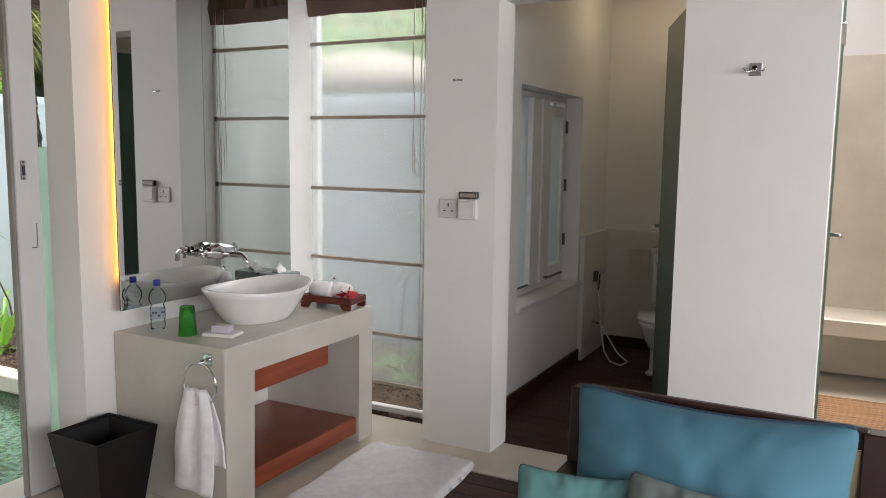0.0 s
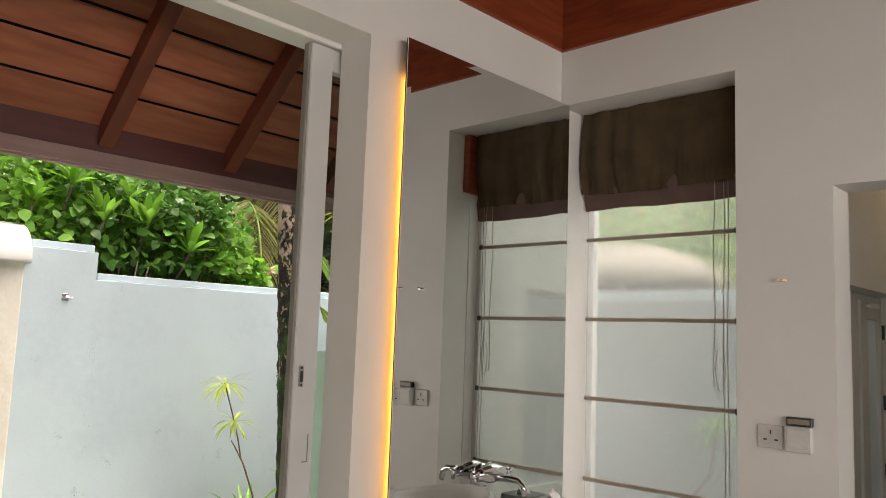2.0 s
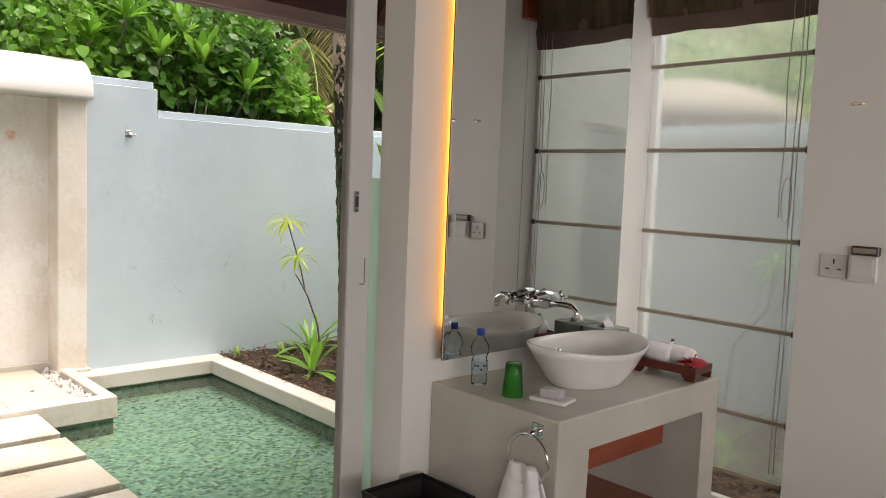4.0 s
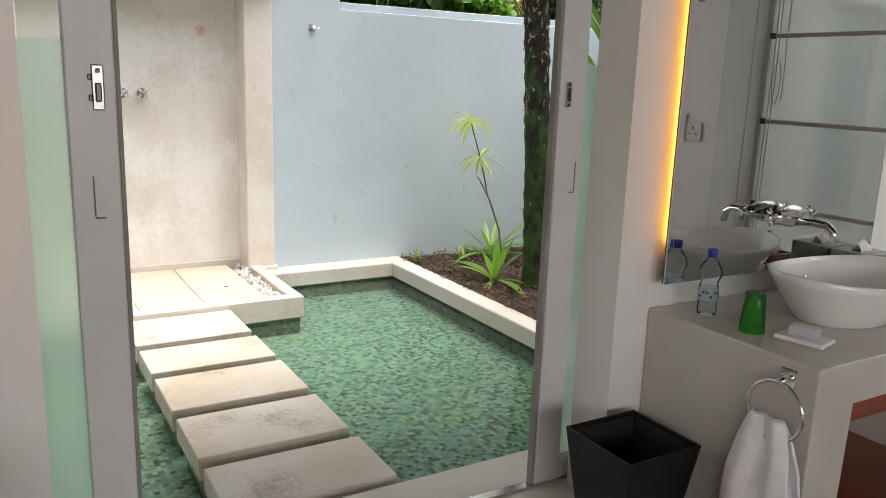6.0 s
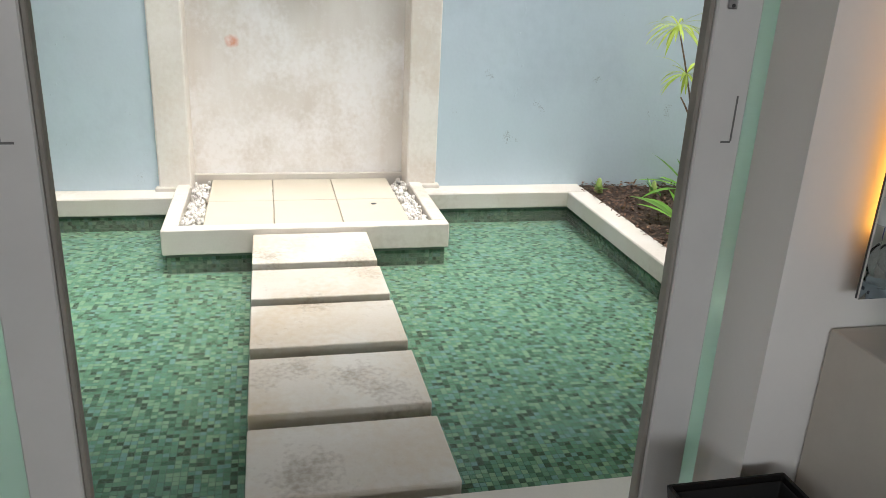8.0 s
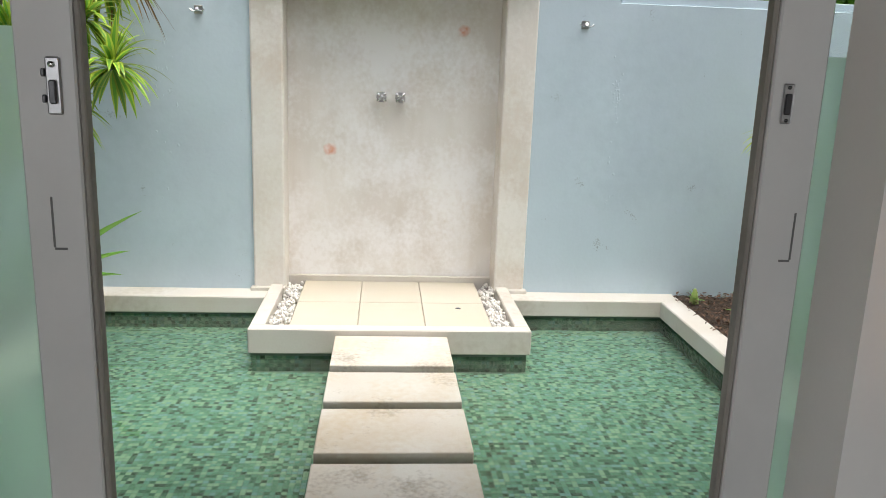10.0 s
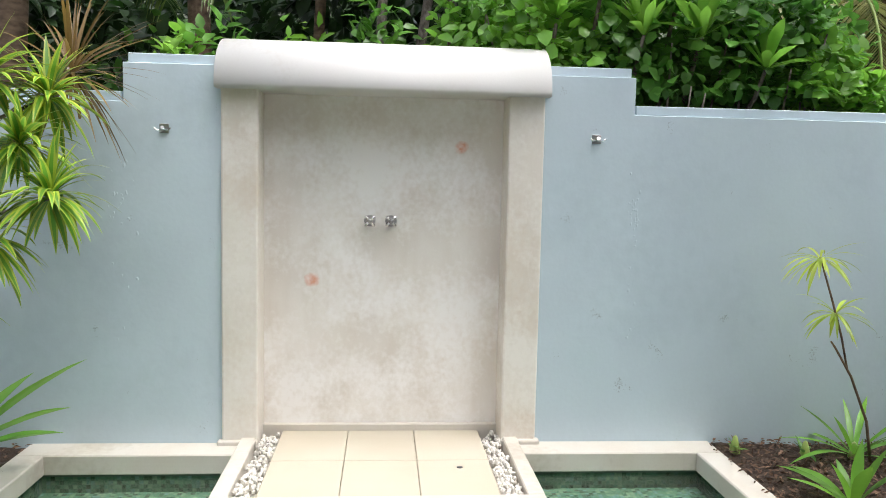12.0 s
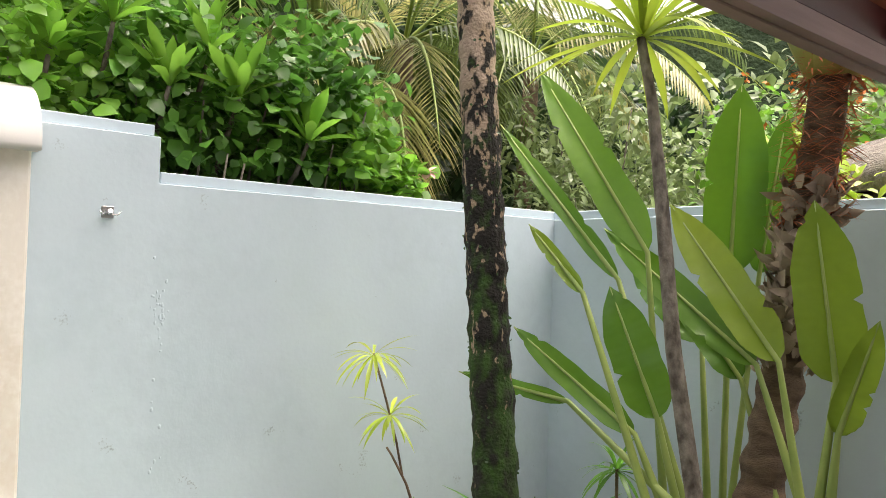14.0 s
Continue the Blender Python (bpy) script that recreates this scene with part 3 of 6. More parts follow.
for nd in wn:
    if nd.type == "FRESNEL":
        nd.inputs["IOR"].default_value = 1.33
    if nd.type in ("FRESNEL", "BSDF_GLOSSY"):
        tx = wn.new("ShaderNodeTexNoise")
        tx.inputs["Scale"].default_value, tx.inputs["Detail"].default_value = 9.0, 3
        gp_ = wn.new("ShaderNodeNewGeometry")
        wl.new(gp_.outputs["Position"], tx.inputs["Vector"])
        bp = wn.new("ShaderNodeBump")
        bp.inputs["Strength"].default_value, bp.inputs["Distance"].default_value = 0.07, 0.01
        wl.new(tx.outputs["Fac"], bp.inputs["Height"])
        wl.new(bp.outputs[0], nd.inputs["Normal"])
wbm = bmesh.new()
nxw, nyw = 60, 60
grid = [[wbm.verts.new((X0 + (X1 - X0) * i / nxw, Y0 + (Y1 - Y0) * j / nyw, ZW + 0.0012 * noise.noise(Vector((i * 0.35, j * 0.35, 1))))) for j in range(nyw + 1)] for i in range(nxw + 1)]
for i in range(nxw):
    for j in range(nyw):
        wbm.faces.new((grid[i][j], grid[i + 1][j], grid[i + 1][j + 1], grid[i][j + 1])).smooth = True
water = part("water", wbm, water_mat, pool, "clear still water", sheet=True)
water.visible_shadow = False

part("pool_wall", boxes(((X0 - 0.18, Y0 - 0.17, -0.4), (X0, Y1 + 0.17, -0.113)), ((X0, Y1, -0.4), (X1, Y1 + 0.17, -0.113)), ((X0, Y0 - 0.17, -0.4), (X1, Y0, -0.113))), grout, pool)
part("tray_plinth", box((X0, MID - TW + 0.02, -0.4), (TX - 0.02, MID + TW - 0.02, -0.113)), grout, pool)
cop = setting(new("pool_coping"), "cream stone coping round the pool", "coping")
part("coping_back", boxes(((X0 - 0.18, Y0 - 0.13, -0.112), (X0 + 0.022, MID - TW, 0.0)), bev=0.007), coping_stone, cop)
part("coping_back", boxes(((X0 - 0.18, MID + TW, -0.112), (X0 + 0.022, Y1 + 0.13, 0.0)), bev=0.007), coping_stone, cop)
part("coping_side", box((X0 + 0.022, Y1 - 0.022, -0.112), (X1, Y1 + 0.13, 0.0), 0.007), coping_stone, cop)
part("coping_side", box((X0 + 0.022, Y0 - 0.13, -0.112), (X1, Y0 + 0.022, 0.0), 0.007), coping_stone, cop)
for p in cop.children:
    p.location.z = -0.004

# stepping slabs
footing_tile = mat("footing_tile", (0.30, 0.35, 0.28), 0.6, var=0.15, scale=20)
def slab(x0, x1):
    th = tagged(new("stepping_stone"), "pale sandstone stepping slab standing in the pool", "stepping stone", "stepping stones")
    th.location = ((x0 + x1) / 2, MID, 0)
    h = (x1 - x0) / 2
    part("slab", box((-h, -0.313, -0.10), (h, 0.313, 0.0), 0.006, seg=2), slab_stone, th)
    part("footing", box((-h + 0.03, -0.28, ZB), (h - 0.03, 0.28, -0.10)), footing_tile, th, "tiled footing under the slab")
    return th


for a, c in ((-5.648, -5.20), (-5.115, -4.765), (-4.69, -4.285), (-4.20, -3.805), (-3.72, -3.36)):
    slab(a, c)

# outdoor shower: tray, tiles, pebbles, alcove, hood, taps
shower = tagged(new("outdoor_shower"), "cream plastered outdoor shower with pillars and curved hood", "shower")
ALX = -6.80
part("tray_rim", boxes(((TX - 0.085, MID - TW, -0.112), (TX, MID + TW, 0.032)), ((-6.60, MID - TW, -0.112), (TX - 0.085, MID - TW + 0.085, 0.032)), ((-6.60, MID + TW - 0.085, -0.112), (TX - 0.085, MID + TW, 0.032)), bev=0.006), coping_stone, shower)
part("tray_bed", box((ALX, MID - 0.72, -0.112), (TX - 0.08, MID + 0.72, -0.075)), coping_stone, shower)
for x0, x1 in ((-6.764, -6.262), (-6.259, TX - 0.115)):
    for k in range(3):
        part("tile", box((x0, MID - 0.585 + 0.392 * k, -0.075), (x1, MID - 0.585 + 0.392 * k + 0.389, 0.010), 0.004), paver_stone, shower, "yellowish sandstone paver")
part("drain", lathe([(0.0, 0.002), (0.016, 0.002), (0.017, 0.0)], 14, at=(-6.15, MID + 0.42, 0.0105)), mat_dark_metal, shower)
part("back_panel", box((ALX - 0.06, MID - 0.72, -0.2), (ALX, MID + 0.72, 2.1)), plaster_panel, shower, "stained cream plaster back panel")
part("back_ledge", box((ALX, MID - 0.705, -0.1), (ALX + 0.035, MID + 0.705, 0.050), 0.005), coping_stone, shower)
for s in (-1, 1):
    y0, y1 = sorted((MID + s * 0.700, MID + s * 0.905))
    part("pillar", box((ALX - 0.06, y0, -0.02), (-6.575, y1, 2.04), 0.012, seg=2), plaster, shower)
    ya, yb = sorted((MID + s * 0.885, MID + s * 0.925))
    part("pillar_foot", box((-6.60, min(ya, y0), -0.1), (-6.54, max(yb, y1), 0.02), 0.005), coping_stone, shower)
arc = [(-6.86 + 0.36 * math.sin(math.radians(a)), 2.02 + 0.29 * math.cos(math.radians(a))) for a in range(-30, 91, 8)]
hb = prism([(-6.95, 2.0)] + [(x, z) for x, z in arc] + [(-6.505, 2.0)], MID - 0.925, MID + 0.925)
for f in hb.faces:
    f.smooth = abs(f.normal.y) < 0.5
part("hood", hb, white_render, shower, "smooth white curved hood")
for yy in (1.205, 1.330):
    th = tagged(new("shower_tap"), "chrome cross-head tap on the shower panel", "tap", "shower taps")
    th.location = (ALX, yy, 1.275)
    part("flange", shift(lathe([(0.034, 0), (0.034, 0.006), (0.024, 0.014), (0.017, 0.03), (0.017, 0.050), (0.012, 0.060), (0.0, 0.064)], 18), pose(0, 0, 0, 0, 90, 0)), steel, th)
    hbm = bmesh.new()
    for a in range(4):
        an = math.radians(45 + 90 * a)
        tube([(0.05, 0, 0), (0.052, 0.040 * math.cos(an), 0.040 * math.sin(an))], [0.006, 0.010], 8, hbm)
    part("cross_handle", hbm, chrome, th)


def robe_hook(x, y, z, turn, label, group=""):
    th = tagged(new("robe_hook"), label, "hook", group)
    th.matrix_world = pose(x, y, z, 0, 0, turn)
    part("plate", box((0, -0.026, -0.026), (0.006, 0.026, 0.026), 0.003), steel, th)
    part("peg", tube([(0.004, 0, 0), (0.03, 0, -0.004), (0.045, 0.0, 0.004)], [0.011, 0.009, 0.010], 10), chrome, th)
    part("prong", tube([(0.03, 0, -0.006), (0.035, -0.03, -0.012), (0.045, -0.045, 0.002)], 0.004, 8), chrome, th)
    part("prong", tube([(0.03, 0, -0.006), (0.035, 0.03, -0.012), (0.045, 0.045, 0.002)], 0.004, 8), chrome, th)
    return th


robe_hook(-6.60, 2.50, 1.775, 0, "chrome robe hook on the blue garden wall", "garden robe hooks")
robe_hook(-6.60, 2 * MID - 2.50, 1.775, 0, "chrome robe hook on the blue garden wall", "garden robe hooks")

rng = random.Random(3)
peb = bmesh.new()
for s in (-1, 1):
    for k in range(230):
        x, yy, r = rng.uniform(-6.74, TX - 0.10), MID + s * rng.uniform(0.598, 0.70), rng.uniform(0.011, 0.020)
        m = Matrix.Translation((x, yy, -0.045 + rng.uniform(0, 0.05))) @ Euler((rng.uniform(0, 6), rng.uniform(0, 6), 0)).to_matrix().to_4x4() @ Matrix.Diagonal((r * 1.25, r, r * 0.7, 1))
        bmesh.ops.create_icosphere(peb, subdivisions=1, radius=1, matrix=m)
for k in range(9):
    x, yy, r = TX - rng.uniform(0.10, 0.125), MID + rng.uniform(-0.55, 0.55), 0.012
    bmesh.ops.create_icosphere(peb, subdivisions=1, radius=r, matrix=Matrix.Translation((x, yy, -0.063)))
tagged(part("pebbles", peb, pebble_white), "white pebbles filling the edges of the shower tray", "pebbles", "", "stuff")

# rough filler showing through the paint of the garden wall
rb = random.Random(21)
fill = bmesh.new()
for k in range(70):
    side = rb.choice((1, 1, -1))
    yy, zz = 2.74 + rb.gauss(0, 0.018), rb.choice((rb.uniform(0.55, 1.8), rb.gauss(1.35, 0.06)))
    if side < 0:
        yy = 2 * MID - 2.74 + rb.gauss(0, 0.05)
    r = rb.uniform(0.003, 0.009)
    m = Matrix.Translation((-6.6, yy, zz)) @ Matrix.Diagonal((0.003, r, r * rb.uniform(0.8, 2.0), 1))
    bmesh.ops.create_icosphere(fill, subdivisions=1, radius=1, matrix=m)
ff = part("filler", fill, blue_wall, bpy.data.objects["garden_wall_west"], "rough filler under the paint")
ff["kind"] = "stuff"

# ---- window with sheer roman blind ----
win = setting(new("window_1"), "tall window beside the mirror", "window")
part("window_frame", boxes(((XF, 3.73, 0.0), (XF + 0.035, 3.775, 2.79)), ((-1.97, 3.73, 0.0), (-1.935, 3.775, 2.79)), ((XF + 0.035, 3.73, 0.0), (-1.97, 3.775, 0.035)), ((XF + 0.035, 3.73, 2.75), (-1.97, 3.775, 2.79)), bev=0.003), door_paint, win)
pg = part("pane", box((XF + 0.035, 3.748, 0.035), (-1.97, 3.754, 2.75)), clear_glass, win)
pg.visible_shadow = False

fabric = mat("brown_fabric", (0.085, 0.056, 0.025), 0.9, color2=(0.055, 0.036, 0.016), scale=8, fine=400, bump=0.3)
maroon = mat("maroon_fabric", (0.15, 0.095, 0.08), 0.85, fine=400)
sheer = pane_glass("sheer_fabric", (0.96, 0.98, 0.98), 0.5, frost=0.15, blur=0.22)
for nd in sheer.node_tree.nodes:
    if nd.type == "FRESNEL":
        nd.inputs["IOR"].default_value = 1.01
rod_wood = mat("rod", (0.36, 0.31, 0.25), 0.5)
blind = tagged(new("roman_blind"), "brown roman blind with a sheer battened panel", "blind")
b = bmesh.new()
cols, rows = 90, 10
xa, xb = XF + 0.02, -2.0
gr = []
for i in range(cols + 1):
    u = i / cols
    row = []
    for j in range(rows + 1):
        v = j / rows
        fold = 0.045 * noise.noise(Vector((u * 11, v * 0.8, 0))) * (0.5 + v) + 0.012 * noise.noise(Vector((u * 30, v * 2.5, 4))) * v * 1.5
        drop = 2.785 - v * (0.45 + 0.010 * math.sin(u * 5) - 0.10 * (1 - u) * v * 0.2)
        bulge = 0.022 * math.sin(math.pi * min(1, v * 1.05)) + 0.03
        row.append(b.verts.new((xa + (xb - xa) * u, 3.665 - bulge + fold * 0.7, drop)))
    gr.append(row)
for i in range(cols):
    for j in range(rows):
        b.faces.new((gr[i][j], gr[i + 1][j], gr[i + 1][j + 1], gr[i][j + 1])).smooth = True
part("valance", b, fabric, blind, "gathered brown fabric valance")
part("pelmet", box((xa, 3.672, 2.40), (-1.990, 3.722, 2.785), 0.004), red_wood, blind, "red timber headboard")
part("end_board", box((-1.988, 3.575, 2.44), (-1.942, 3.722, 2.785), 0.004), red_wood, blind, "red timber end of the headboard")
hem = bmesh.new()
prev = None
for i in range(41):
    u = i / 40
    z = 2.362 + 0.004 * math.sin(u * 7)
    y = 3.66 + 0.01 * math.sin(u * 17)
    cur = [hem.verts.new((xa + (xb - xa) * u, y, z + 0.05)), hem.verts.new((xa + (xb - xa) * u, y - 0.012, z)), hem.verts.new((xa + (xb - xa) * u, y + 0.01, z - 0.095))]
    if prev:
        hem.faces.new((prev[0], cur[0], cur[1], prev[1])).smooth = True
        hem.faces.new((prev[1], cur[1], cur[2], prev[2])).smooth = True
    prev = cur
part("hem", hem, maroon, blind, "dark maroon hem")
sp = part("sheer_panel", box((xa, 3.693, 0.19), (xb, 3.695, 2.3)), sheer, blind, "hazy sheer panel")
sp.visible_shadow = False
for z in (2.115, 1.70, 1.296, 0.890, 0.475, 0.19):
    bt = part("batten", box((xa, 3.678, z - 0.010), (xb, 3.692, z + 0.010), 0.003), rod_wood, blind)
    part("clip", box((xb - 0.035, 3.668, z - 0.014), (xb - 0.004, 3.679, z + 0.014), 0.003), mat_dark_metal, bt)
for dx, z1 in ((0.055, 0.25), (0.075, 0.25), (0.12, 1.40)):
    pts = [(xb - dx + 0.004 * math.sin(k), 3.65, 2.42 - (2.42 - z1) * k / 12) for k in range(13)]
    part("cord", tube(pts, 0.0022, 6), rod_wood, blind)
loop = [(xb - 0.09 + 0.022 * math.sin(math.pi * 2 * k / 16), 3.645, 1.48 + 0.10 * math.cos(math.pi * 2 * k / 16)) for k in range(17)]
part("cord_loop", tube(loop, 0.0022, 6, cap=False), rod_wood, blind)

# ---- mirrors with light strip ----
led = bpy.data.materials.new("led_warm")
led.use_nodes = True
nn, ll, bb = nodes_of(led)
bb.inputs["Base Color"].default_value = (1, 0.8, 0.5, 1)
bb.inputs["Emission Color"].default_value = (1.0, 0.43, 0.065, 1)
bb.inputs["Emission Strength"].default_value = 1.5
mirror_back = mat("mirror_back", (0.7, 0.66, 0.58), 0.6)


def wall_mirror(s, label):
    th = tagged(new("wall_mirror"), label, "mirror", "vanity mirrors")
    th.location = (XF, MID, 0)
    def yb(x0, x1, a, c, z0, z1, bev=0.0):
        lo, hi = sorted((s * a, s * c))
        return box((x0, lo, z0), (x1, hi, z1), bev)
    e0 = 2.280 - MID
    e1, z0, z1, w = 3.432 - MID, 0.803, 2.778, 0.024
    b = bmesh.new()                     # glass whose rim throws its image a little inwards
    loops = [[b.verts.new((x, s * y, z)) for y, z in ((e0 + k, z0 + k), (e1 - k, z0 + k), (e1 - k, z1 - k), (e0 + k, z1 - k))] for x, k in ((0.060, 0.0), (0.0655, 0.0), (0.0645, w))]
    for lo_, up_ in zip(loops, loops[1:]):
        for k in range(4):
            b.faces.new((lo_[k], lo_[(k + 1) % 4], up_[(k + 1) % 4], up_[k]))
    b.faces.new(loops[0][::-1])
    b.faces.new(loops[-1])
    part("mirror_glass", b, mirror_silver, th)
    part("black_edge", yb(0.056, 0.0595, e0 - 0.001, e1, z0, z1), mat_dark_metal, th, "dark backing of the mirror glass")
    part("back_box", yb(0.002, 0.055, e0 + 0.075, e1 - 0.012, 0.87, 2.72), mirror_back, th)
    part("light_strip", yb(0.010, 0.034, e0 + 0.052, e0 + 0.070, 0.93, 2.64, 0.003), led, th, "glowing amber light strip")
    return th


wall_mirror(1, "tall frameless mirror with amber light strip behind its edge")
wall_mirror(-1, "tall frameless mirror above the second vanity")


# ---- vanities ----
def vanity(s, label):
    th = tagged(new("vanity"), label, "vanity", "vanities")
    th.matrix_world = pose(XF, MID, 0)
    def yb(x0, x1, a, c, z0, z1, bev=0.006, seg=2):
        lo, hi = sorted((s * (a - MID), s * (c - MID)))
        return box((x0, lo, z0), (x1, hi, z1), bev, seg=seg)
    D = 0.65
    q = lambda v: s * (v - MID)
    pr = [(q(2.284), 0), (q(2.284), 0.706), (q(3.375), 0.706), (q(3.375), 0), (q(3.252), 0), (q(3.252), 0.585), (q(2.452), 0.585), (q(2.452), 0)]
    vb = prism(pr, -D, -0.002)
    bmesh.ops.bevel(vb, geom=list(vb.edges), offset=0.007, segments=2, profile=0.5, affect="EDGES")
    shift(vb, Matrix(((0, -1, 0, 0), (1, 0, 0, 0), (0, 0, 1, 0), (0, 0, 0, 1))))
    part("body", vb, vanity_concrete, th, "polished concrete worktop and sides")
    part("back_panel", yb(0.002, 0.04, 2.452, 3.252, 0, 0.585, 0), white_paint, th)
    part("drawer_front", yb(D - 0.14, D - 0.115, 2.454, 3.14, 0.43, 0.583, 0.003), red_wood, th, "red timber apron")
    part("drawer_box", yb(0.05, D - 0.14, 2.47, 3.13, 0.45, 0.58, 0), red_wood, th)
    part("shelf", yb(0.05, D - 0.02, 2.454, 3.250, 0.045, 0.135, 0.004), red_wood, th, "dark red timber lower shelf")
    return th


vanity(1, "cream concrete vanity with red timber shelf")
vanity(-1, "cream concrete vanity with red timber shelf, opposite the first")

# basin
VX, VY = -2.50, 2.83
basin = tagged(new("vessel_basin"), "white oval ceramic vessel basin on the vanity", "basin")
basin.location = (VX, VY, 0.706)
basin.scale = (1.07, 1.05, 1.08)
b = bmesh.new()
SEG = 56
prof_o = [(0.0, 0.0), (0.60, 0.0), (0.62, 0.006), (0.70, 0.03), (0.82, 0.075), (0.93, 0.12), (1.0, 0.150)]
prof_i = [(0.965, 0.152), (0.90, 0.128), (0.78, 0.09), (0.62, 0.052), (0.40, 0.030), (0.12, 0.024), (0.0, 0.024)]
rings = []
for q, (r, z) in enumerate(prof_o + prof_i):
    if r == 0:
        rings.append([b.verts.new((0, 0, z))])
        continue
    ring = []
    for k in range(SEG):
        a = 2 * math.pi * k / SEG
        lift = 0.009 * math.cos(2 * a + math.pi) * (z / 0.15) ** 2
        ring.append(b.verts.new((0.205 * r * math.cos(a), 0.285 * r * math.sin(a), z + lift)))
    rings.append(ring)
for a, c in zip(rings, rings[1:]):
    for k in range(SEG):
        j = (k + 1) % SEG
        if len(a) == 1:
            b.faces.new((a[0], c[k], c[j])).smooth = True
        elif len(c) == 1:
            b.faces.new((a[k], a[j], c[0])).smooth = True
        else:
            b.faces.new((a[k], a[j], c[j], c[k])).smooth = True
part("bowl", b, ceramic, basin)
part("drain", lathe([(0.0, 0.004), (0.02, 0.004), (0.022, 0.0)], 16, at=(0, 0, 0.0245)), chrome, basin, "chrome drain")
part("overflow", lathe([(0.0, 0.003), (0.011, 0.003), (0.012, 0.0)], 12, bm=None, at=(0, 0, 0)), chrome, basin).matrix_basis = Matrix.Translation((-0.15, 0.02, 0.085)) @ pose(0, 0, 0, 0, 60, 0)

# wall-mounted mixer
fau = tagged(new("basin_mixer"), "chrome wall-mounted mixer with cross handles", "tap")
fau.location = (XF + 0.0645, VY - 0.01, 1.01)
fau.scale = (1.0, 1.15, 1.15)
part("rosette", shift(lathe([(0.035, 0), (0.035, 0.006), (0.022, 0.016), (0.0, 0.017)], 20), pose(0, 0, 0, 0, 90, 0)), chrome, fau)
part("body", shift(lathe([(0.0, -0.085), (0.018, -0.08), (0.022, -0.06), (0.034, -0.02), (0.036, 0.0), (0.034, 0.02), (0.022, 0.06), (0.018, 0.08), (0.0, 0.085)], 20), Matrix.Translation((0.055, 0, 0.004)) @ pose(0, 0, 0, 90, 0, 0)), chrome, fau)
part("stem", tube([(0.0, 0, 0.0), (0.05, 0, 0.0)], 0.016, 12), chrome, fau)
part("spout", tube([(0.05, 0, -0.012), (0.15, 0, -0.004), (0.20, 0, -0.006), (0.225, 0, -0.022), (0.232, 0, -0.055)], [0.013, 0.012, 0.012, 0.012, 0.011], 14), chrome, fau)
for s in (-1, 1):
    hbm = bmesh.new()
    for a in range(4):
        an = math.radians(20 + 90 * a)
        c, d = math.cos(an), math.sin(an)
        tube([(0.055, s * 0.098, 0.004), (0.055 + 0.026 * c, s * 0.098, 0.004 + 0.026 * d)], [0.005, 0.008], 8, hbm)
    tube([(0.055, s * 0.08, 0.004), (0.055, s * 0.112, 0.004)], [0.012, 0.010], 12, hbm)
    part("cross_handle", hbm, chrome, fau)

# things on the worktop
clear_plastic = pane_glass("clear_plastic", (0.90, 0.93, 0.95), 0.02, ior=1.16, frost=0.06)
blue_plastic = mat("blue_plastic", (0.02, 0.05, 0.33), 0.35)
label_paper = pane_glass("label_film", (0.80, 0.87, 0.95), 0.2, ior=1.2, frost=0.5)
bot = tagged(new("water_bottle"), "clear plastic water bottle with blue cap", "bottle")
bot.location = (-2.71, 2.41, 0.706)
part("body", lathe([(0.0, 0.006), (0.024, 0.0), (0.031, 0.006), (0.032, 0.03), (0.030, 0.04), (0.032, 0.05), (0.0325, 0.098), (0.028, 0.108), (0.029, 0.116), (0.037, 0.132), (0.038, 0.146), (0.034, 0.164), (0.022, 0.182), (0.0135, 0.19), (0.0135, 0.20)], 28), clear_plastic, bot)
part("label_band", lathe([(0.0328, 0.052), (0.0331, 0.056), (0.0331, 0.094), (0.0328, 0.097)], 28), label_paper, bot, "pale printed film label")
pb = bmesh.new()
for k in range(7):                      # unreadable print as short bars round the label
    a = math.radians(-100 + 22 * k)
    shift_m = pose(0.0335 * math.cos(a), 0.0335 * math.sin(a), 0.082 if k % 3 else 0.068, 0, 0, math.degrees(a))
    one = box((-0.0002, -0.0045, -0.004), (0.0004, 0.0045, 0.004))
    shift(one, shift_m)
    me_ = bpy.data.meshes.new("tmp")
    one.to_mesh(me_)
    pb.from_mesh(me_)
    one.free()
    bpy.data.meshes.remove(me_)
part("label_print", pb, mat("label_ink", (0.05, 0.06, 0.10), 0.5), bot, "dark print on the label")
part("cap", lathe([(0.0, 0.225), (0.014, 0.225), (0.0155, 0.222), (0.0155, 0.199), (0.0, 0.199)], 20), blue_plastic, bot, "blue screw cap")

green_glass = pane_glass("green_glass", (0.38, 0.86, 0.36), 0.03, ior=1.25, frost=0.15)
gl = tagged(new("drinking_glass"), "green tumbler turned upside down on the vanity", "glass")
gl.location = (-2.52, 2.40, 0.706)
part("tumbler", lathe([(0.040, 0.0), (0.036, 0.06), (0.031, 0.122), (0.028, 0.127), (0.0, 0.127), (0.0, 0.117), (0.027, 0.116), (0.034, 0.06), (0.0375, 0.0), (0.040, 0.0)], 28), green_glass, gl)

dish = tagged(new("soap_dish"), "white ceramic soap dish", "soap dish")
dish.matrix_world = pose(-2.385, 2.47, 0.706, 0, 0, 12)
part("dish", box((-0.075, -0.05, 0), (0.075, 0.05, 0.016), 0.006, seg=2), ceramic, dish)
soap = tagged(new("soap_box"), "small white soap carton with lilac sides", "carton")
soap.matrix_world = pose(-2.39, 2.475, 0.7222, 0, 0, 18)
part("carton", box((-0.04, -0.028, 0), (0.04, 0.028, 0.026), 0.002), mat("carton", (0.62, 0.58, 0.66), 0.5), soap)
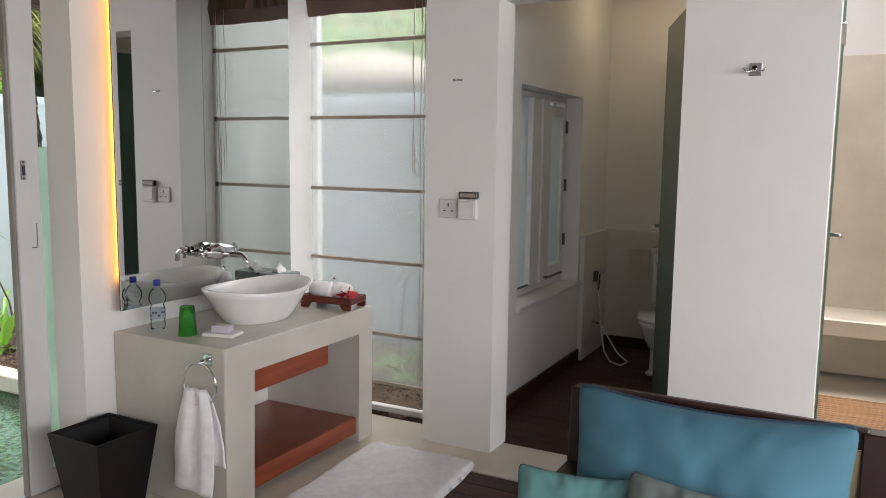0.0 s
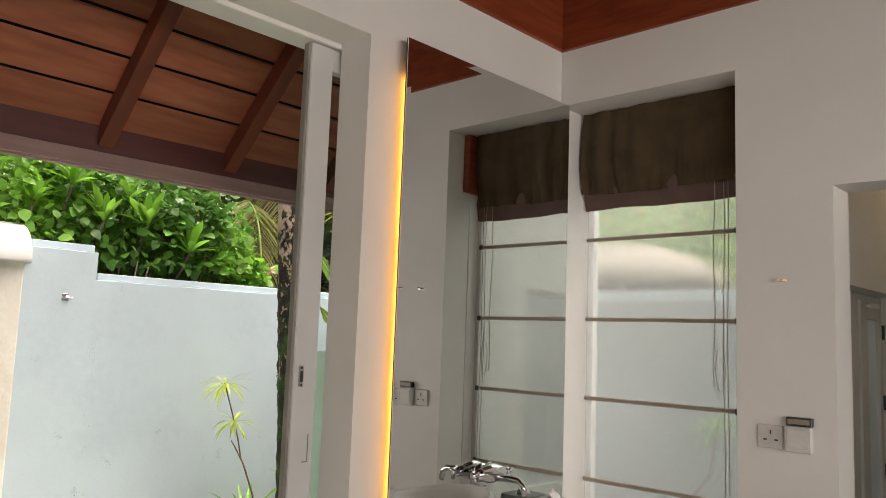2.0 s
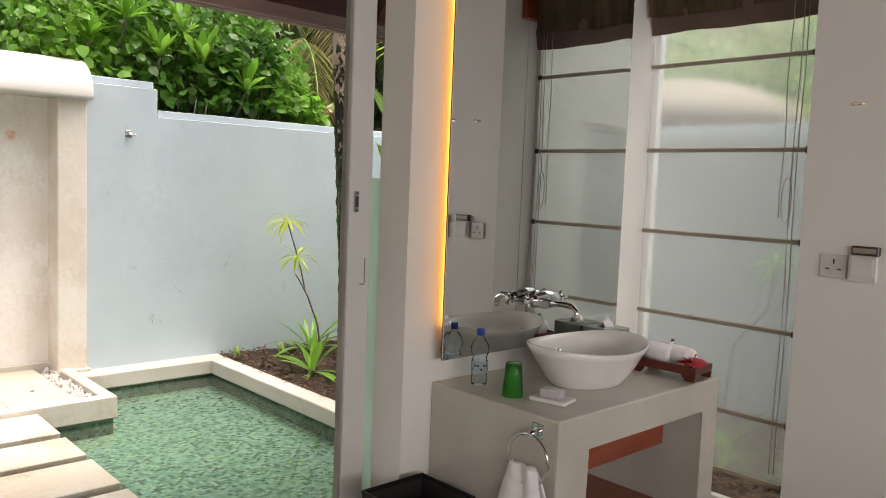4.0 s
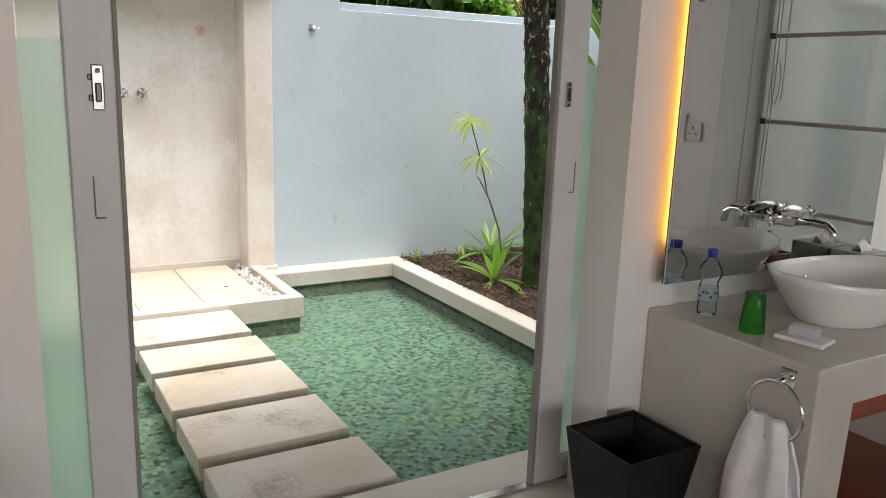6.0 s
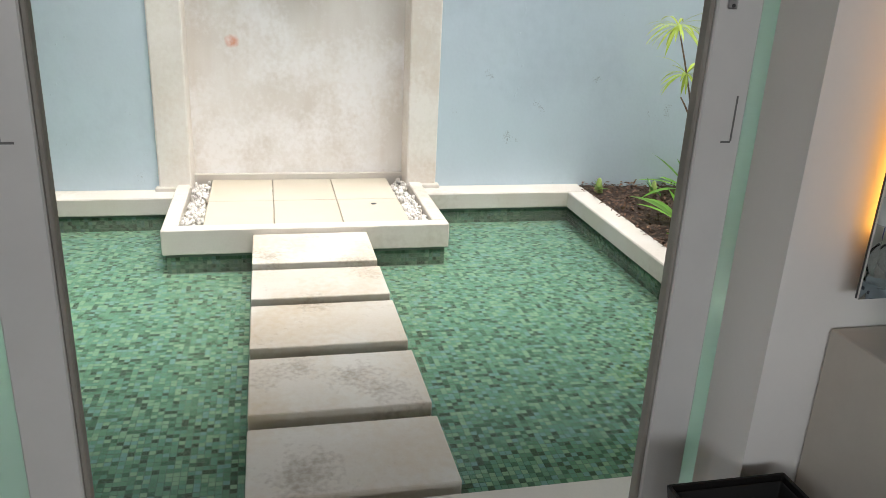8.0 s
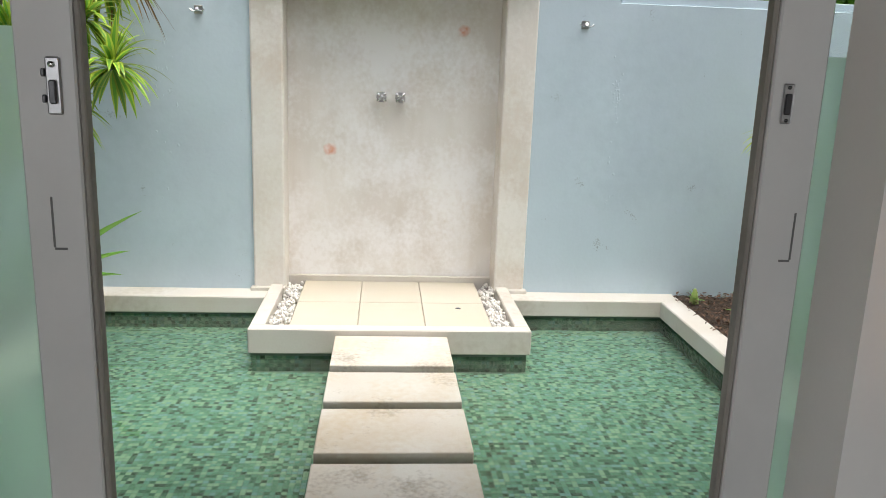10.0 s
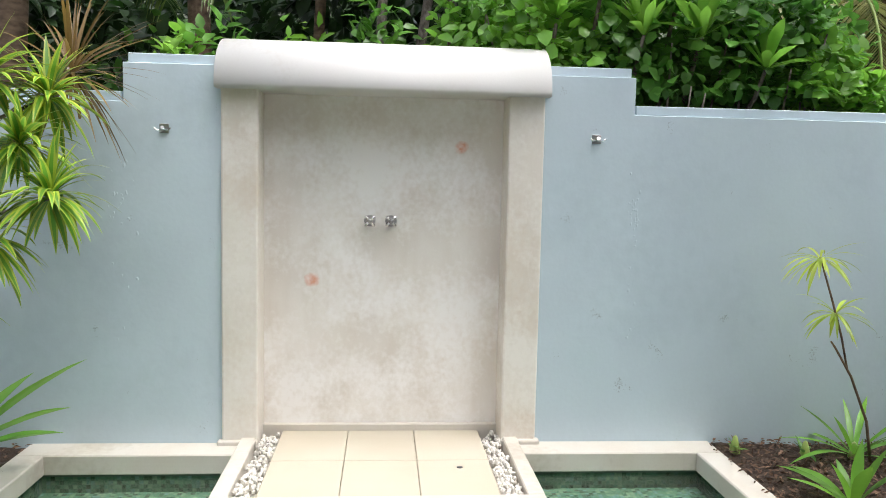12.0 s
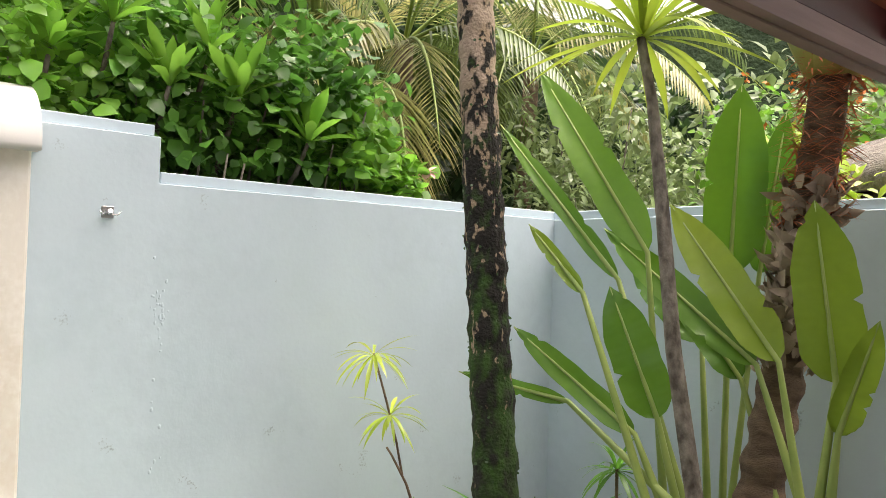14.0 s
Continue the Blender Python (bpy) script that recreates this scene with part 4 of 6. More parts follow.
part("carton_top", box((-0.038, -0.026, 0.026), (0.038, 0.026, 0.0275)), ceramic, soap)

marble = mat("green_marble", (0.14, 0.17, 0.16), 0.25, color2=(0.30, 0.34, 0.32), scale=9, fine=40)
tis = tagged(new("tissue_box"), "grey-green marble tissue box with a tissue", "tissue box")
tis.location = (-2.702, 3.235, 0.706)
part("box", box((-0.078, -0.078, 0), (0.078, 0.078, 0.155), 0.005, seg=2), marble, tis)
part("slot", box((-0.012, -0.05, 0.155), (0.012, 0.05, 0.1562)), mat_dark_metal, tis)
b = bmesh.new()
tv = [[b.verts.new(((i - 2) * 0.010 + 0.006 * rng.uniform(-1, 1), (j - 3) * 0.011, 0.154 + (0.045 - abs(j - 3) * 0.008 + 0.010 * rng.random()) * (1 if i == 2 else 0.55 if i in (1, 3) else 0.03))) for j in range(7)] for i in range(5)]
for i in range(4):
    for j in range(6):
        b.faces.new((tv[i][j], tv[i + 1][j], tv[i + 1][j + 1], tv[i][j + 1])).smooth = True
cotton = mat("white_cotton", (0.90, 0.885, 0.91), 0.95, var=0.05, scale=30, fine=350, bump=0.6, dist=0.004)
part("tissue", b, cotton, tis, "white paper tissue")

tray_wood = mat("tray_wood", (0.13, 0.025, 0.014), 0.3, color2=(0.08, 0.015, 0.01), stretch=(1, 6, 6))
tray = tagged(new("amenity_tray"), "dark red wooden amenity tray with feet", "tray")
tray.matrix_world = pose(-2.365, 3.255, 0.706, 0, 0, 4)
part("board", box((-0.145, -0.075, 0.025), (0.145, 0.075, 0.04), 0.003), tray_wood, tray)
part("rim", boxes(((-0.15, -0.08, 0.03), (0.15, -0.068, 0.062)), ((-0.15, 0.068, 0.03), (0.15, 0.08, 0.062)), ((-0.15, -0.068, 0.03), (-0.138, 0.068, 0.062)), ((0.138, -0.068, 0.03), (0.15, 0.068, 0.062)), bev=0.002), tray_wood, tray)
for a in (-1, 1):
    for c in (-1, 1):
        part("foot", prism([(a * 0.145, 0), (a * 0.105, 0), (a * 0.085, 0.025), (a * 0.15, 0.028)], c * 0.075 - 0.006, c * 0.075 + 0.006), tray_wood, tray)
for k, (dx, dy, tr) in enumerate(((-0.055, -0.01, 86), (0.03, 0.01, 80))):
    tw = tagged(new("rolled_towel"), "rolled white face towel on the tray", "towel", "rolled towels")
    tw.matrix_world = pose(-2.365 + dx, 3.255 + dy, 0.706 + 0.084, 90, 0, tr)
    pr = [(0.0, -0.068), (0.032, -0.068), (0.041, -0.058), (0.044, 0.0), (0.041, 0.058), (0.032, 0.068), (0.0, 0.068)]
    part("roll", lathe(pr, 20, sx=1.15), cotton, tw)
am = tagged(new("lotion_bottle"), "small clear lotion bottle with white cap", "bottle")
am.location = (-2.40, 3.315, 0.746)
part("body", lathe([(0.0, 0), (0.017, 0), (0.018, 0.06), (0.012, 0.072), (0.0, 0.072)], 16), ceramic, am)
part("cap", lathe([(0.0, 0.100), (0.010, 0.100), (0.011, 0.072), (0.0, 0.072)], 14), chrome, am)
petal = mat("red_petal", (0.62, 0.015, 0.03), 0.6, color2=(0.4, 0.01, 0.02))
fl = tagged(new("hibiscus_flower"), "fresh red hibiscus flower on the tray", "flower")
fl.location = (-2.235, 3.20, 0.785)
for k in range(5):
    an = 2 * math.pi * k / 5
    b = bmesh.new()
    vs = []
    for i in range(5):
        u = i / 4
        w = 0.034 * math.sin(math.pi * (0.12 + 0.8 * u))
        vs.append([b.verts.new((0.060 * u, s * w, 0.02 * u - 0.022 * u * u + 0.004 * abs(s) * math.sin(i * 2.0))) for s in (-1, 0, 1)])
    for i in range(4):
        for j in range(2):
            b.faces.new((vs[i][j], vs[i + 1][j], vs[i + 1][j + 1], vs[i][j + 1])).smooth = True
    shift(b, pose(0, 0, 0, 25, 0, math.degrees(an)))
    part("petal", b, petal, fl)
part("stamen", tube([(0, 0, 0), (0.02, -0.02, 0.03), (0.03, -0.03, 0.045)], [0.003, 0.002, 0.004], 6), petal, fl)

# towel ring and towel
ringt = tagged(new("towel_ring"), "chrome towel ring on the vanity's side", "towel ring")
ringt.location = (-2.29, 2.284, 0.655)
part("plate", box((-0.026, -0.008, -0.026), (0.026, 0, 0.026), 0.003), chrome, ringt)
part("post", tube([(0, 0, 0), (0, -0.05, -0.006)], 0.010, 10), chrome, ringt)
part("ring", tube([(0.088 * math.sin(2 * math.pi * k / 40), -0.045 - 0.004, -0.092 + 0.088 * math.cos(2 * math.pi * k / 40)) for k in range(41)], 0.0055, 10, cap=False), chrome, ringt)
towel = tagged(new("hand_towel"), "white terry hand towel hanging through the ring", "towel")
towel.location = (-2.305, 2.232, 0.53)
for side, (L, w0, w1, off, yo) in {"front": (0.43, 0.05, 0.105, -0.02, -0.012), "back": (0.31, 0.05, 0.10, 0.03, 0.018)}.items():
    b = bmesh.new()
    g_ = []
    for i in range(25):
        v = i / 24
        row = []
        for j in range(29):
            u = j / 28 - 0.5
            w = (w0 + (w1 - w0) * min(1, v * 2.2) ** 0.7)
            fold = 0.009 * math.cos(u * 11 + (2 if side == "back" else 0)) * (1.15 - 0.5 * v)
            row.append(b.verts.new((2 * u * w + off * v, yo * (0.2 + v) + fold + 0.006 * noise.noise(Vector((u * 5, v * 5, yo * 99))), 0.012 - L * v - 0.012 * u * v)))
        g_.append(row)
    for i in range(24):
        for j in range(28):
            b.faces.new((g_[i][j], g_[i + 1][j], g_[i + 1][j + 1], g_[i][j + 1])).smooth = True
    p = part(side + "_fall", b, cotton, towel)
    md = p.modifiers.new("thick", "SOLIDIFY")
    md.thickness = 0.007

# waste bin
binm = mat("black_leather", (0.006, 0.005, 0.005), 0.5, spec=0.3, var=0.2, fine=220, bump=0.25)
wb_ = tagged(new("waste_bin"), "black tapered square waste bin", "waste bin")
wb_.matrix_world = pose(-2.645, 2.055, 0.001)
b = bmesh.new()
def sq(h, z):
    return [b.verts.new((x * h, y * h, z)) for x, y in ((-1, -1), (1, -1), (1, 1), (-1, 1))]
def bin_shell(halves):
    """A tapered square tub given by its rings."""
    loops = [sq(h, z) for h, z in halves]
    b.faces.new(loops[0][::-1])
    for a, c in zip(loops, loops[1:]):
        for k in range(4):
            b.faces.new((a[k], a[(k + 1) % 4], c[(k + 1) % 4], c[k]))
    b.faces.new(loops[-1])
    bmesh.ops.bevel(b, geom=list(b.edges), offset=0.002, segments=1, affect="EDGES")
    return b
part("body", bin_shell([(0.100, 0.0), (0.148, 0.37), (0.139, 0.37), (0.092, 0.012)]), binm, wb_)
b = bmesh.new()
part("inner_liner", bin_shell([(0.088, 0.014), (0.135, 0.358), (0.131, 0.358), (0.084, 0.018)]), mat("liner", (0.006, 0.006, 0.006), 0.7), wb_, "matt black inner liner")

# bath mat
mt = tagged(new("bath_mat"), "thick white terry bath mat on the floor", "bath mat")
mt.matrix_world = pose(-1.80, 2.74, 0.002, 0, 0, 3)
b = bmesh.new()
nx_, ny_ = 44, 66
def mz(u, v):
    e = min(1 - abs(u), 1 - abs(v))
    edge = max(0.0, min(1.0, e * 14))
    return 0.030 * edge ** 0.4 + 0.010 * noise.noise(Vector((u * 3, v * 5, 2))) * edge + 0.006 * noise.noise(Vector((u * 26, v * 44, 5)))
mg = [[b.verts.new((0.30 * (2 * i / nx_ - 1) * (1 - 0.07 * abs((2 * i / nx_ - 1) * (2 * j / ny_ - 1)) ** 8 + 0.006 * math.sin(j * 0.4)), 0.54 * (2 * j / ny_ - 1) * (1 - 0.04 * abs((2 * i / nx_ - 1) * (2 * j / ny_ - 1)) ** 8 + 0.005 * math.sin(i * 0.5)), mz(2 * i / nx_ - 1, 2 * j / ny_ - 1))) for j in range(ny_ + 1)] for i in range(nx_ + 1)]
for i in range(nx_):
    for j in range(ny_):
        b.faces.new((mg[i][j], mg[i + 1][j], mg[i + 1][j + 1], mg[i][j + 1])).smooth = True
ring_ = [mg[i][0] for i in range(nx_ + 1)] + [mg[nx_][j] for j in range(1, ny_ + 1)] + [mg[i][ny_] for i in range(nx_ - 1, -1, -1)] + [mg[0][j] for j in range(ny_ - 1, 0, -1)]
low = [b.verts.new((p.co.x, p.co.y, 0)) for p in ring_]
for k in range(len(ring_)):
    b.faces.new((ring_[k], ring_[(k + 1) % len(ring_)], low[(k + 1) % len(ring_)], low[k]))
part("terry_pad", b, cotton, mt)

# socket, switch and small fittings on the pillar
switch_white = mat("switch_white", (0.72, 0.71, 0.69), 0.35)
so = tagged(new("wall_socket"), "white square wall socket on the pillar", "socket")
so.location = (-1.795, YB, 1.230)
part("plate", box((-0.054, -0.010, -0.047), (0.050, 0, 0.047), 0.004), switch_white, so)
for dx, dz, w, h in ((0, 0.018, 0.006, 0.018), (-0.022, -0.012, 0.014, 0.006), (0.022, -0.012, 0.014, 0.006)):
    part("pin_hole", box((dx - w / 2, -0.0115, dz - h / 2), (dx + w / 2, -0.010, dz + h / 2)), mat_dark_metal, so)
sw = tagged(new("light_switch"), "white raised key-card light switch on the pillar", "switch")
sw.location = (-1.683, YB, 1.234)
part("plate", box((-0.052, -0.030, -0.055), (0.052, 0, 0.047), 0.005), switch_white, sw)
part("rocker", box((-0.042, -0.034, -0.038), (0.042, -0.030, 0.038), 0.003), switch_white, sw)
ch = part("card_holder", box((-0.046, -0.028, 0.048), (0.052, 0, 0.082), 0.003), mat_dark_metal, sw, "dark bronze card slot")
part("slot", box((-0.038, -0.030, 0.056), (0.044, -0.028, 0.075)), rod_wood, ch)
sk = tagged(new("small_hook"), "tiny steel hook high on the pillar", "hook")
sk.location = (-1.755, YB, 1.86)
part("plate", box((-0.028, -0.004, -0.006), (0.028, 0, 0.006), 0.002), chrome, sk)
part("peg", tube([(0, 0, 0), (0, -0.03, 0.004)], 0.005, 8), chrome, sk)
robe_hook(-0.395, YB, 1.858, -90, "chrome robe hook on the white wall pier")

# ---- toilet room and shower room ----
tile_white = mat("wall_tile_white", (0.70, 0.68, 0.63), 0.3, var=0.03, bump=0.02)
setting(part("wainscot", boxes(((-1.738, 5.43, 0), (-1.70, 6.05, 0.93)), ((-1.70, 6.01, 0), (-0.56, 6.048, 0.93)), bev=0.004), tile_white), "white tiled wainscot of the toilet room", "wainscot")
setting(part("baseboard", boxes(((-1.738, 3.66, 0), (-1.722, 5.43, 0.085)), ((-1.698, 5.995, 0), (-0.56, 6.009, 0.085))), dark_wood), "dark wooden skirting board", "skirting")
w2 = setting(new("window_2"), "white timber casement window of the toilet room", "window")
WX = -1.88                              # the recessed plane of the window
part("frame", boxes(((WX - 0.03, 4.24, 0.60), (WX + 0.02, 4.275, 1.91)), ((WX - 0.03, 5.37, 0.60), (WX + 0.02, 5.40, 1.91)), ((WX - 0.03, 4.275, 1.87), (WX + 0.02, 5.37, 1.91)), ((WX - 0.03, 4.275, 0.60), (WX + 0.02, 5.37, 0.65)), bev=0.004), door_paint, w2)
part("mullion", boxes(((WX - 0.03, 4.71, 0.65), (WX + 0.035, 4.86, 1.87)), ((WX - 0.03, 4.86, 0.65), (WX + 0.05, 4.97, 1.87)), bev=0.004), door_paint, w2)
part("sill", box((WX - 0.02, 4.225, 0.565), (-1.712, 5.415, 0.598), 0.006), door_paint, w2)
pn = part("pane", box((WX - 0.008, 4.275, 0.65), (WX - 0.002, 4.71, 1.87)), frosted_blue, w2)
pn.visible_shadow = False
cas = part("casement", boxes(((WX - 0.01, 5.01, 0.67), (WX + 0.03, 5.07, 1.84)), ((WX - 0.01, 5.30, 0.67), (WX + 0.03, 5.362, 1.84)), ((WX - 0.01, 5.07, 1.77), (WX + 0.03, 5.30, 1.84)), ((WX - 0.01, 5.07, 0.67), (WX + 0.03, 5.30, 0.74)), bev=0.003), door_paint, w2)
pn = part("pane", box((WX + 0.004, 5.07, 0.74), (WX + 0.010, 5.30, 1.77)), frosted_blue, cas)
pn.visible_shadow = False
part("weather_strip", boxes(((WX + 0.020, 4.975, 0.66), (WX + 0.024, 5.005, 1.86)), ((WX + 0.021, 4.98, 0.652), (WX + 0.034, 5.365, 0.664)), ((WX + 0.021, 4.30, 0.652), (WX + 0.032, 4.70, 0.662))), mat_dark_metal, w2, "black rubber seal")
for zz in (0.86, 1.25, 1.66):
    part("hinge", box((WX + 0.03, 5.352, zz), (WX + 0.042, 5.38, zz + 0.085), 0.002), mat_dark_metal, w2)
part("latch", tube([(WX + 0.04, 4.92, 0.68), (WX + 0.07, 5.02, 0.672)], 0.006, 8), mat_dark_metal, w2)

wc = tagged(new("toilet"), "white ceramic close-coupled toilet", "toilet")
wc.matrix_world = pose(-1.09, 5.42, 0)
part("tank", box((-0.20, 0.36, 0.42), (0.20, 0.585, 0.80), 0.02, seg=2), ceramic, wc)
part("tank_lid", box((-0.215, 0.345, 0.80), (0.215, 0.587, 0.835), 0.01, seg=2), ceramic, wc)
part("bowl", lathe([(0.0, 0.16), (0.11, 0.17), (0.15, 0.24), (0.185, 0.34), (0.195, 0.385), (0.0, 0.385)], 28, sx=1.0, sy=1.35), ceramic, wc)
part("seat", lathe([(0.0, 0.385), (0.20, 0.386), (0.205, 0.40), (0.19, 0.425), (0.0, 0.43)], 28, sx=1.0, sy=1.32), ceramic, wc)
part("pedestal", boxes(((-0.105, -0.15, 0.0), (0.105, 0.40, 0.035)), ((-0.085, -0.12, 0.035), (0.085, 0.40, 0.20)), ((-0.10, 0.10, 0.18), (0.10, 0.40, 0.40)), bev=0.012), ceramic, wc)
part("flush_button", tube([(-0.15, 0.345, 0.72), (-0.15, 0.33, 0.72)], 0.016, 12), chrome, wc)

spr = tagged(new("bidet_spray"), "white hand spray with hose by the toilet", "bidet spray")
spr.location = (-1.70, 5.68, 0)
part("holder", box((0, -0.02, 0.56), (0.03, 0.02, 0.64), 0.004), mat_dark_metal, spr)
part("spray_head", tube([(0.035, 0, 0.50), (0.04, 0, 0.62), (0.07, 0, 0.65)], [0.012, 0.014, 0.02], 10), chrome, spr)
part("valve", tube([(0, 0, 0.25), (0.06, 0, 0.25)], 0.014, 10), chrome, spr)
part("hose", tube([(0.035, 0, 0.50), (0.05, 0.03, 0.32), (0.06, 0.05, 0.15), (0.10, 0.0, 0.03), (0.20, -0.20, 0.012), (0.30, -0.28, 0.012), (0.32, -0.15, 0.012), (0.20, 0.02, 0.02), (0.06, 0.0, 0.24)], 0.007, 8), switch_white, spr)
ph = tagged(new("paper_holder"), "pale recessed paper holder panel", "paper holder")
ph.location = (-1.44, 6.008, 0.66)
part("panel", box((-0.08, -0.02, -0.11), (0.08, 0, 0.13), 0.004), cream_concrete, ph)


def glass_door(name, label, hinge, turn, w):
    th = setting(new(name), label, "door")
    th.matrix_world = pose(hinge[0], hinge[1], 0, 0, 0, turn)
    p = part("pane", box((0.01, -0.005, 0.02), (w, 0.005, 2.20), 0.001), door_glass, th)
    for zz in (0.25, 1.97):
        part("hinge", box((-0.005, -0.012, zz), (0.07, 0.012, zz + 0.09), 0.003), chrome, th)
    part("door_handle", tube([(w - 0.07, 0.0, 1.12), (w - 0.07, -0.05, 1.12), (w - 0.16, -0.055, 1.12)], 0.009, 10), chrome, th)
    part("door_handle", tube([(w - 0.07, 0.0, 1.12), (w - 0.07, 0.05, 1.12), (w - 0.16, 0.055, 1.12)], 0.009, 10), chrome, th)
    return th


glass_door("door_3", "green frosted glass door standing open into the toilet room", (-0.69, 3.672), 109.5, 0.80)
glass_door("door_4", "green frosted glass door standing open into the shower room", (-0.088, 3.672), 91.5, 0.76)
bench = setting(part("shower_bench", box((-0.398, 5.55, 0.36), (0.748, 6.046, 0.47), 0.008), cream_concrete), "cream concrete shower bench", "bench")
setting(part("shower_lining", boxes(((-0.398, 6.03, 0.0), (0.748, 6.048, 2.2)), ((-0.40, 3.66, 0.0), (-0.385, 6.03, 2.2))), cream_concrete), "smooth beige concrete lining of the shower room", "wall")
duck = tagged(new("duckboard"), "slatted teak shower duckboard", "duckboard")
duck.location = (0.18, 3.72, 0)
teak = mat("teak", (0.28, 0.15, 0.07), 0.55, stretch=(1, 10, 1), obj=0.3)
for k in range(38):
    part("slat", box((-0.56, 0.042 * k, 0.005), (0.55, 0.042 * k + 0.030, 0.03), 0.002), teak, duck)
dl = tagged(new("downlight"), "small recessed ceiling spotlight, lit", "downlight")
dl.location = (-1.27, 5.5, 2.70)
part("rim", lathe([(0.03, -0.002), (0.045, -0.004), (0.045, 0)], 18), chrome, dl)
lamp_mat = bpy.data.materials.new("lamp_face")
lamp_mat.use_nodes = True
nodes_of(lamp_mat)[2].inputs["Emission Color"].default_value = (1, 0.85, 0.6, 1)
nodes_of(lamp_mat)[2].inputs["Emission Strength"].default_value = 12.0
part("lamp", lathe([(0.0, -0.003), (0.03, -0.003)], 18), lamp_mat, dl, "glowing lamp face")
spot = new("downlight_lamp", bpy.data.lights.new("downlight_lamp", "POINT"))
spot.data.energy, spot.data.color, spot.data.shadow_soft_size = 0.45, (1.0, 0.78, 0.50), 0.03
spot.location = (-1.27, 5.5, 2.62)

# ---- armchair with cushions ----
mahogany = mat("mahogany", (0.030, 0.011, 0.008), 0.35, coat=0.15, stretch=(1, 1, 8))
chair = tagged(new("armchair"), "dark mahogany armchair with loose cushions", "armchair")
chair.matrix_world = pose(-0.305, 1.85, 0, 0, 0, -1)
for sx in (-0.385, 0.385):
    pb = prism([(0.275, 0.0), (0.335, 0.0), (0.335, 0.36), (0.375, 0.81), (0.315, 0.81), (0.275, 0.36)], sx - 0.033, sx + 0.033)
    bmesh.ops.bevel(pb, geom=list(pb.edges), offset=0.004, segments=1, profile=0.5, affect="EDGES")
    part("back_post", shift(pb, Matrix(((0, 1, 0, 0), (1, 0, 0, 0), (0, 0, 1, 0), (0, 0, 0, 1)))), mahogany, chair)
    part("front_leg", box((sx - 0.028, -0.38, 0), (sx + 0.028, -0.32, 0.56), 0.005), mahogany, chair)
    part("armrest", box((sx - 0.035, -0.40, 0.56), (sx + 0.035, 0.32, 0.59), 0.008, seg=2), mahogany, chair)
    part("side_rail", box((sx - 0.02, -0.33, 0.20), (sx + 0.02, 0.30, 0.28), 0.004), mahogany, chair)
part("top_rail", box((-0.37, 0.325, 0.76), (0.37, 0.355, 0.82), 0.008, seg=2), mahogany, chair)
part("lower_rail", box((-0.37, 0.30, 0.34), (0.37, 0.33, 0.40), 0.006), mahogany, chair)
cane = mat("woven_cane", (0.33, 0.24, 0.13), 0.7, fine=160, bump=0.6)
part("cane_back", box((-0.36, 0.318, 0.40), (0.36, 0.328, 0.76)), cane, chair, "woven cane back panel")
part("seat_frame", boxes(((-0.365, -0.36, 0.22), (0.365, 0.30, 0.28)), bev=0.005), mahogany, chair)


def cushion(name, label, w, h, d, m, material, piping=None):
    """A soft filled cushion, its edges pinched together and its face dented."""
    th = tagged(new(name), label, "cushion")
    th.matrix_world = m
    b = bmesh.new()
    nu, nv = 36, 28
    sheets = []
    for s in (-1, 1):
        g2 = []
        for i in range(nu + 1):
            u = 2 * i / nu - 1
            row = []
            for j in range(nv + 1):
                v = 2 * j / nv - 1
                puff = ((1 - abs(u) ** 2.4) * (1 - abs(v) ** 2.4)) ** 0.62
                pull = 1 - 0.13 * (1 - abs(u) ** 2) * abs(v) ** 6
                pull2 = 1 - 0.06 * (1 - abs(v) ** 2) * abs(u) ** 6
                wr = 0.022 * noise.noise(Vector((u * 3.1, v * 2.4, s * 3 + w))) + 0.010 * noise.noise(Vector((u * 7, v * 3, s))) + 0.004 * noise.noise(Vector((u * 17, v * 9, s)))
                ear = 1 - 0.045 * (abs(u) * abs(v)) ** 12
                rim = max(abs(u), abs(v))
                wr += 0.020 * math.sin(math.atan2(v * h, u * w) * 23 + 3 * noise.noise(Vector((u, v, w)))) * max(0.0, rim - 0.45) * s
                row.append(b.verts.new((u * w / 2 * pull2 * ear, s * (d / 2 * puff) + wr * puff, v * h / 2 * pull * ear)))
            g2.append(row)
        sheets.append(g2)
        for i in range(nu):
            for j in range(nv):
                b.faces.new((g2[i][j], g2[i + 1][j], g2[i + 1][j + 1], g2[i][j + 1])).smooth = True
    bmesh.ops.remove_doubles(b, verts=b.verts, dist=0.0006)
    part("cover", b, material, th)
    if piping:
        pts = []
        for k in range(49):
            u = 2 * k / 48 - 1
            pts.append((u * w / 2 * (1 - 0.045 * abs(u) ** 12), 0, h / 2 * (1 - 0.13 * (1 - u * u)) * (1 - 0.045 * abs(u) ** 12)))
        part("piping", tube(pts, 0.005, 8), piping, th, "dark piping along the seam")
    return th


blue_cloth = mat("blue_cloth", (0.06, 0.18, 0.245), 0.8, color2=(0.045, 0.14, 0.195), scale=4, fine=500, bump=0.25)
navy = mat("navy_piping", (0.02, 0.05, 0.09), 0.7)
teal_cloth = mat("teal_cloth", (0.11, 0.26, 0.26), 0.85, scale=4, fine=500, bump=0.25)
grey_cloth = mat("grey_cloth", (0.16, 0.20, 0.19), 0.9, scale=4, fine=500, bump=0.3)
cushion("back_cushion", "blue cushion with dark piping leaning on the armchair's back", 0.73, 0.49, 0.25, pose(-0.315, 2.06, 0.61, -10, 0, -1), blue_cloth, navy)
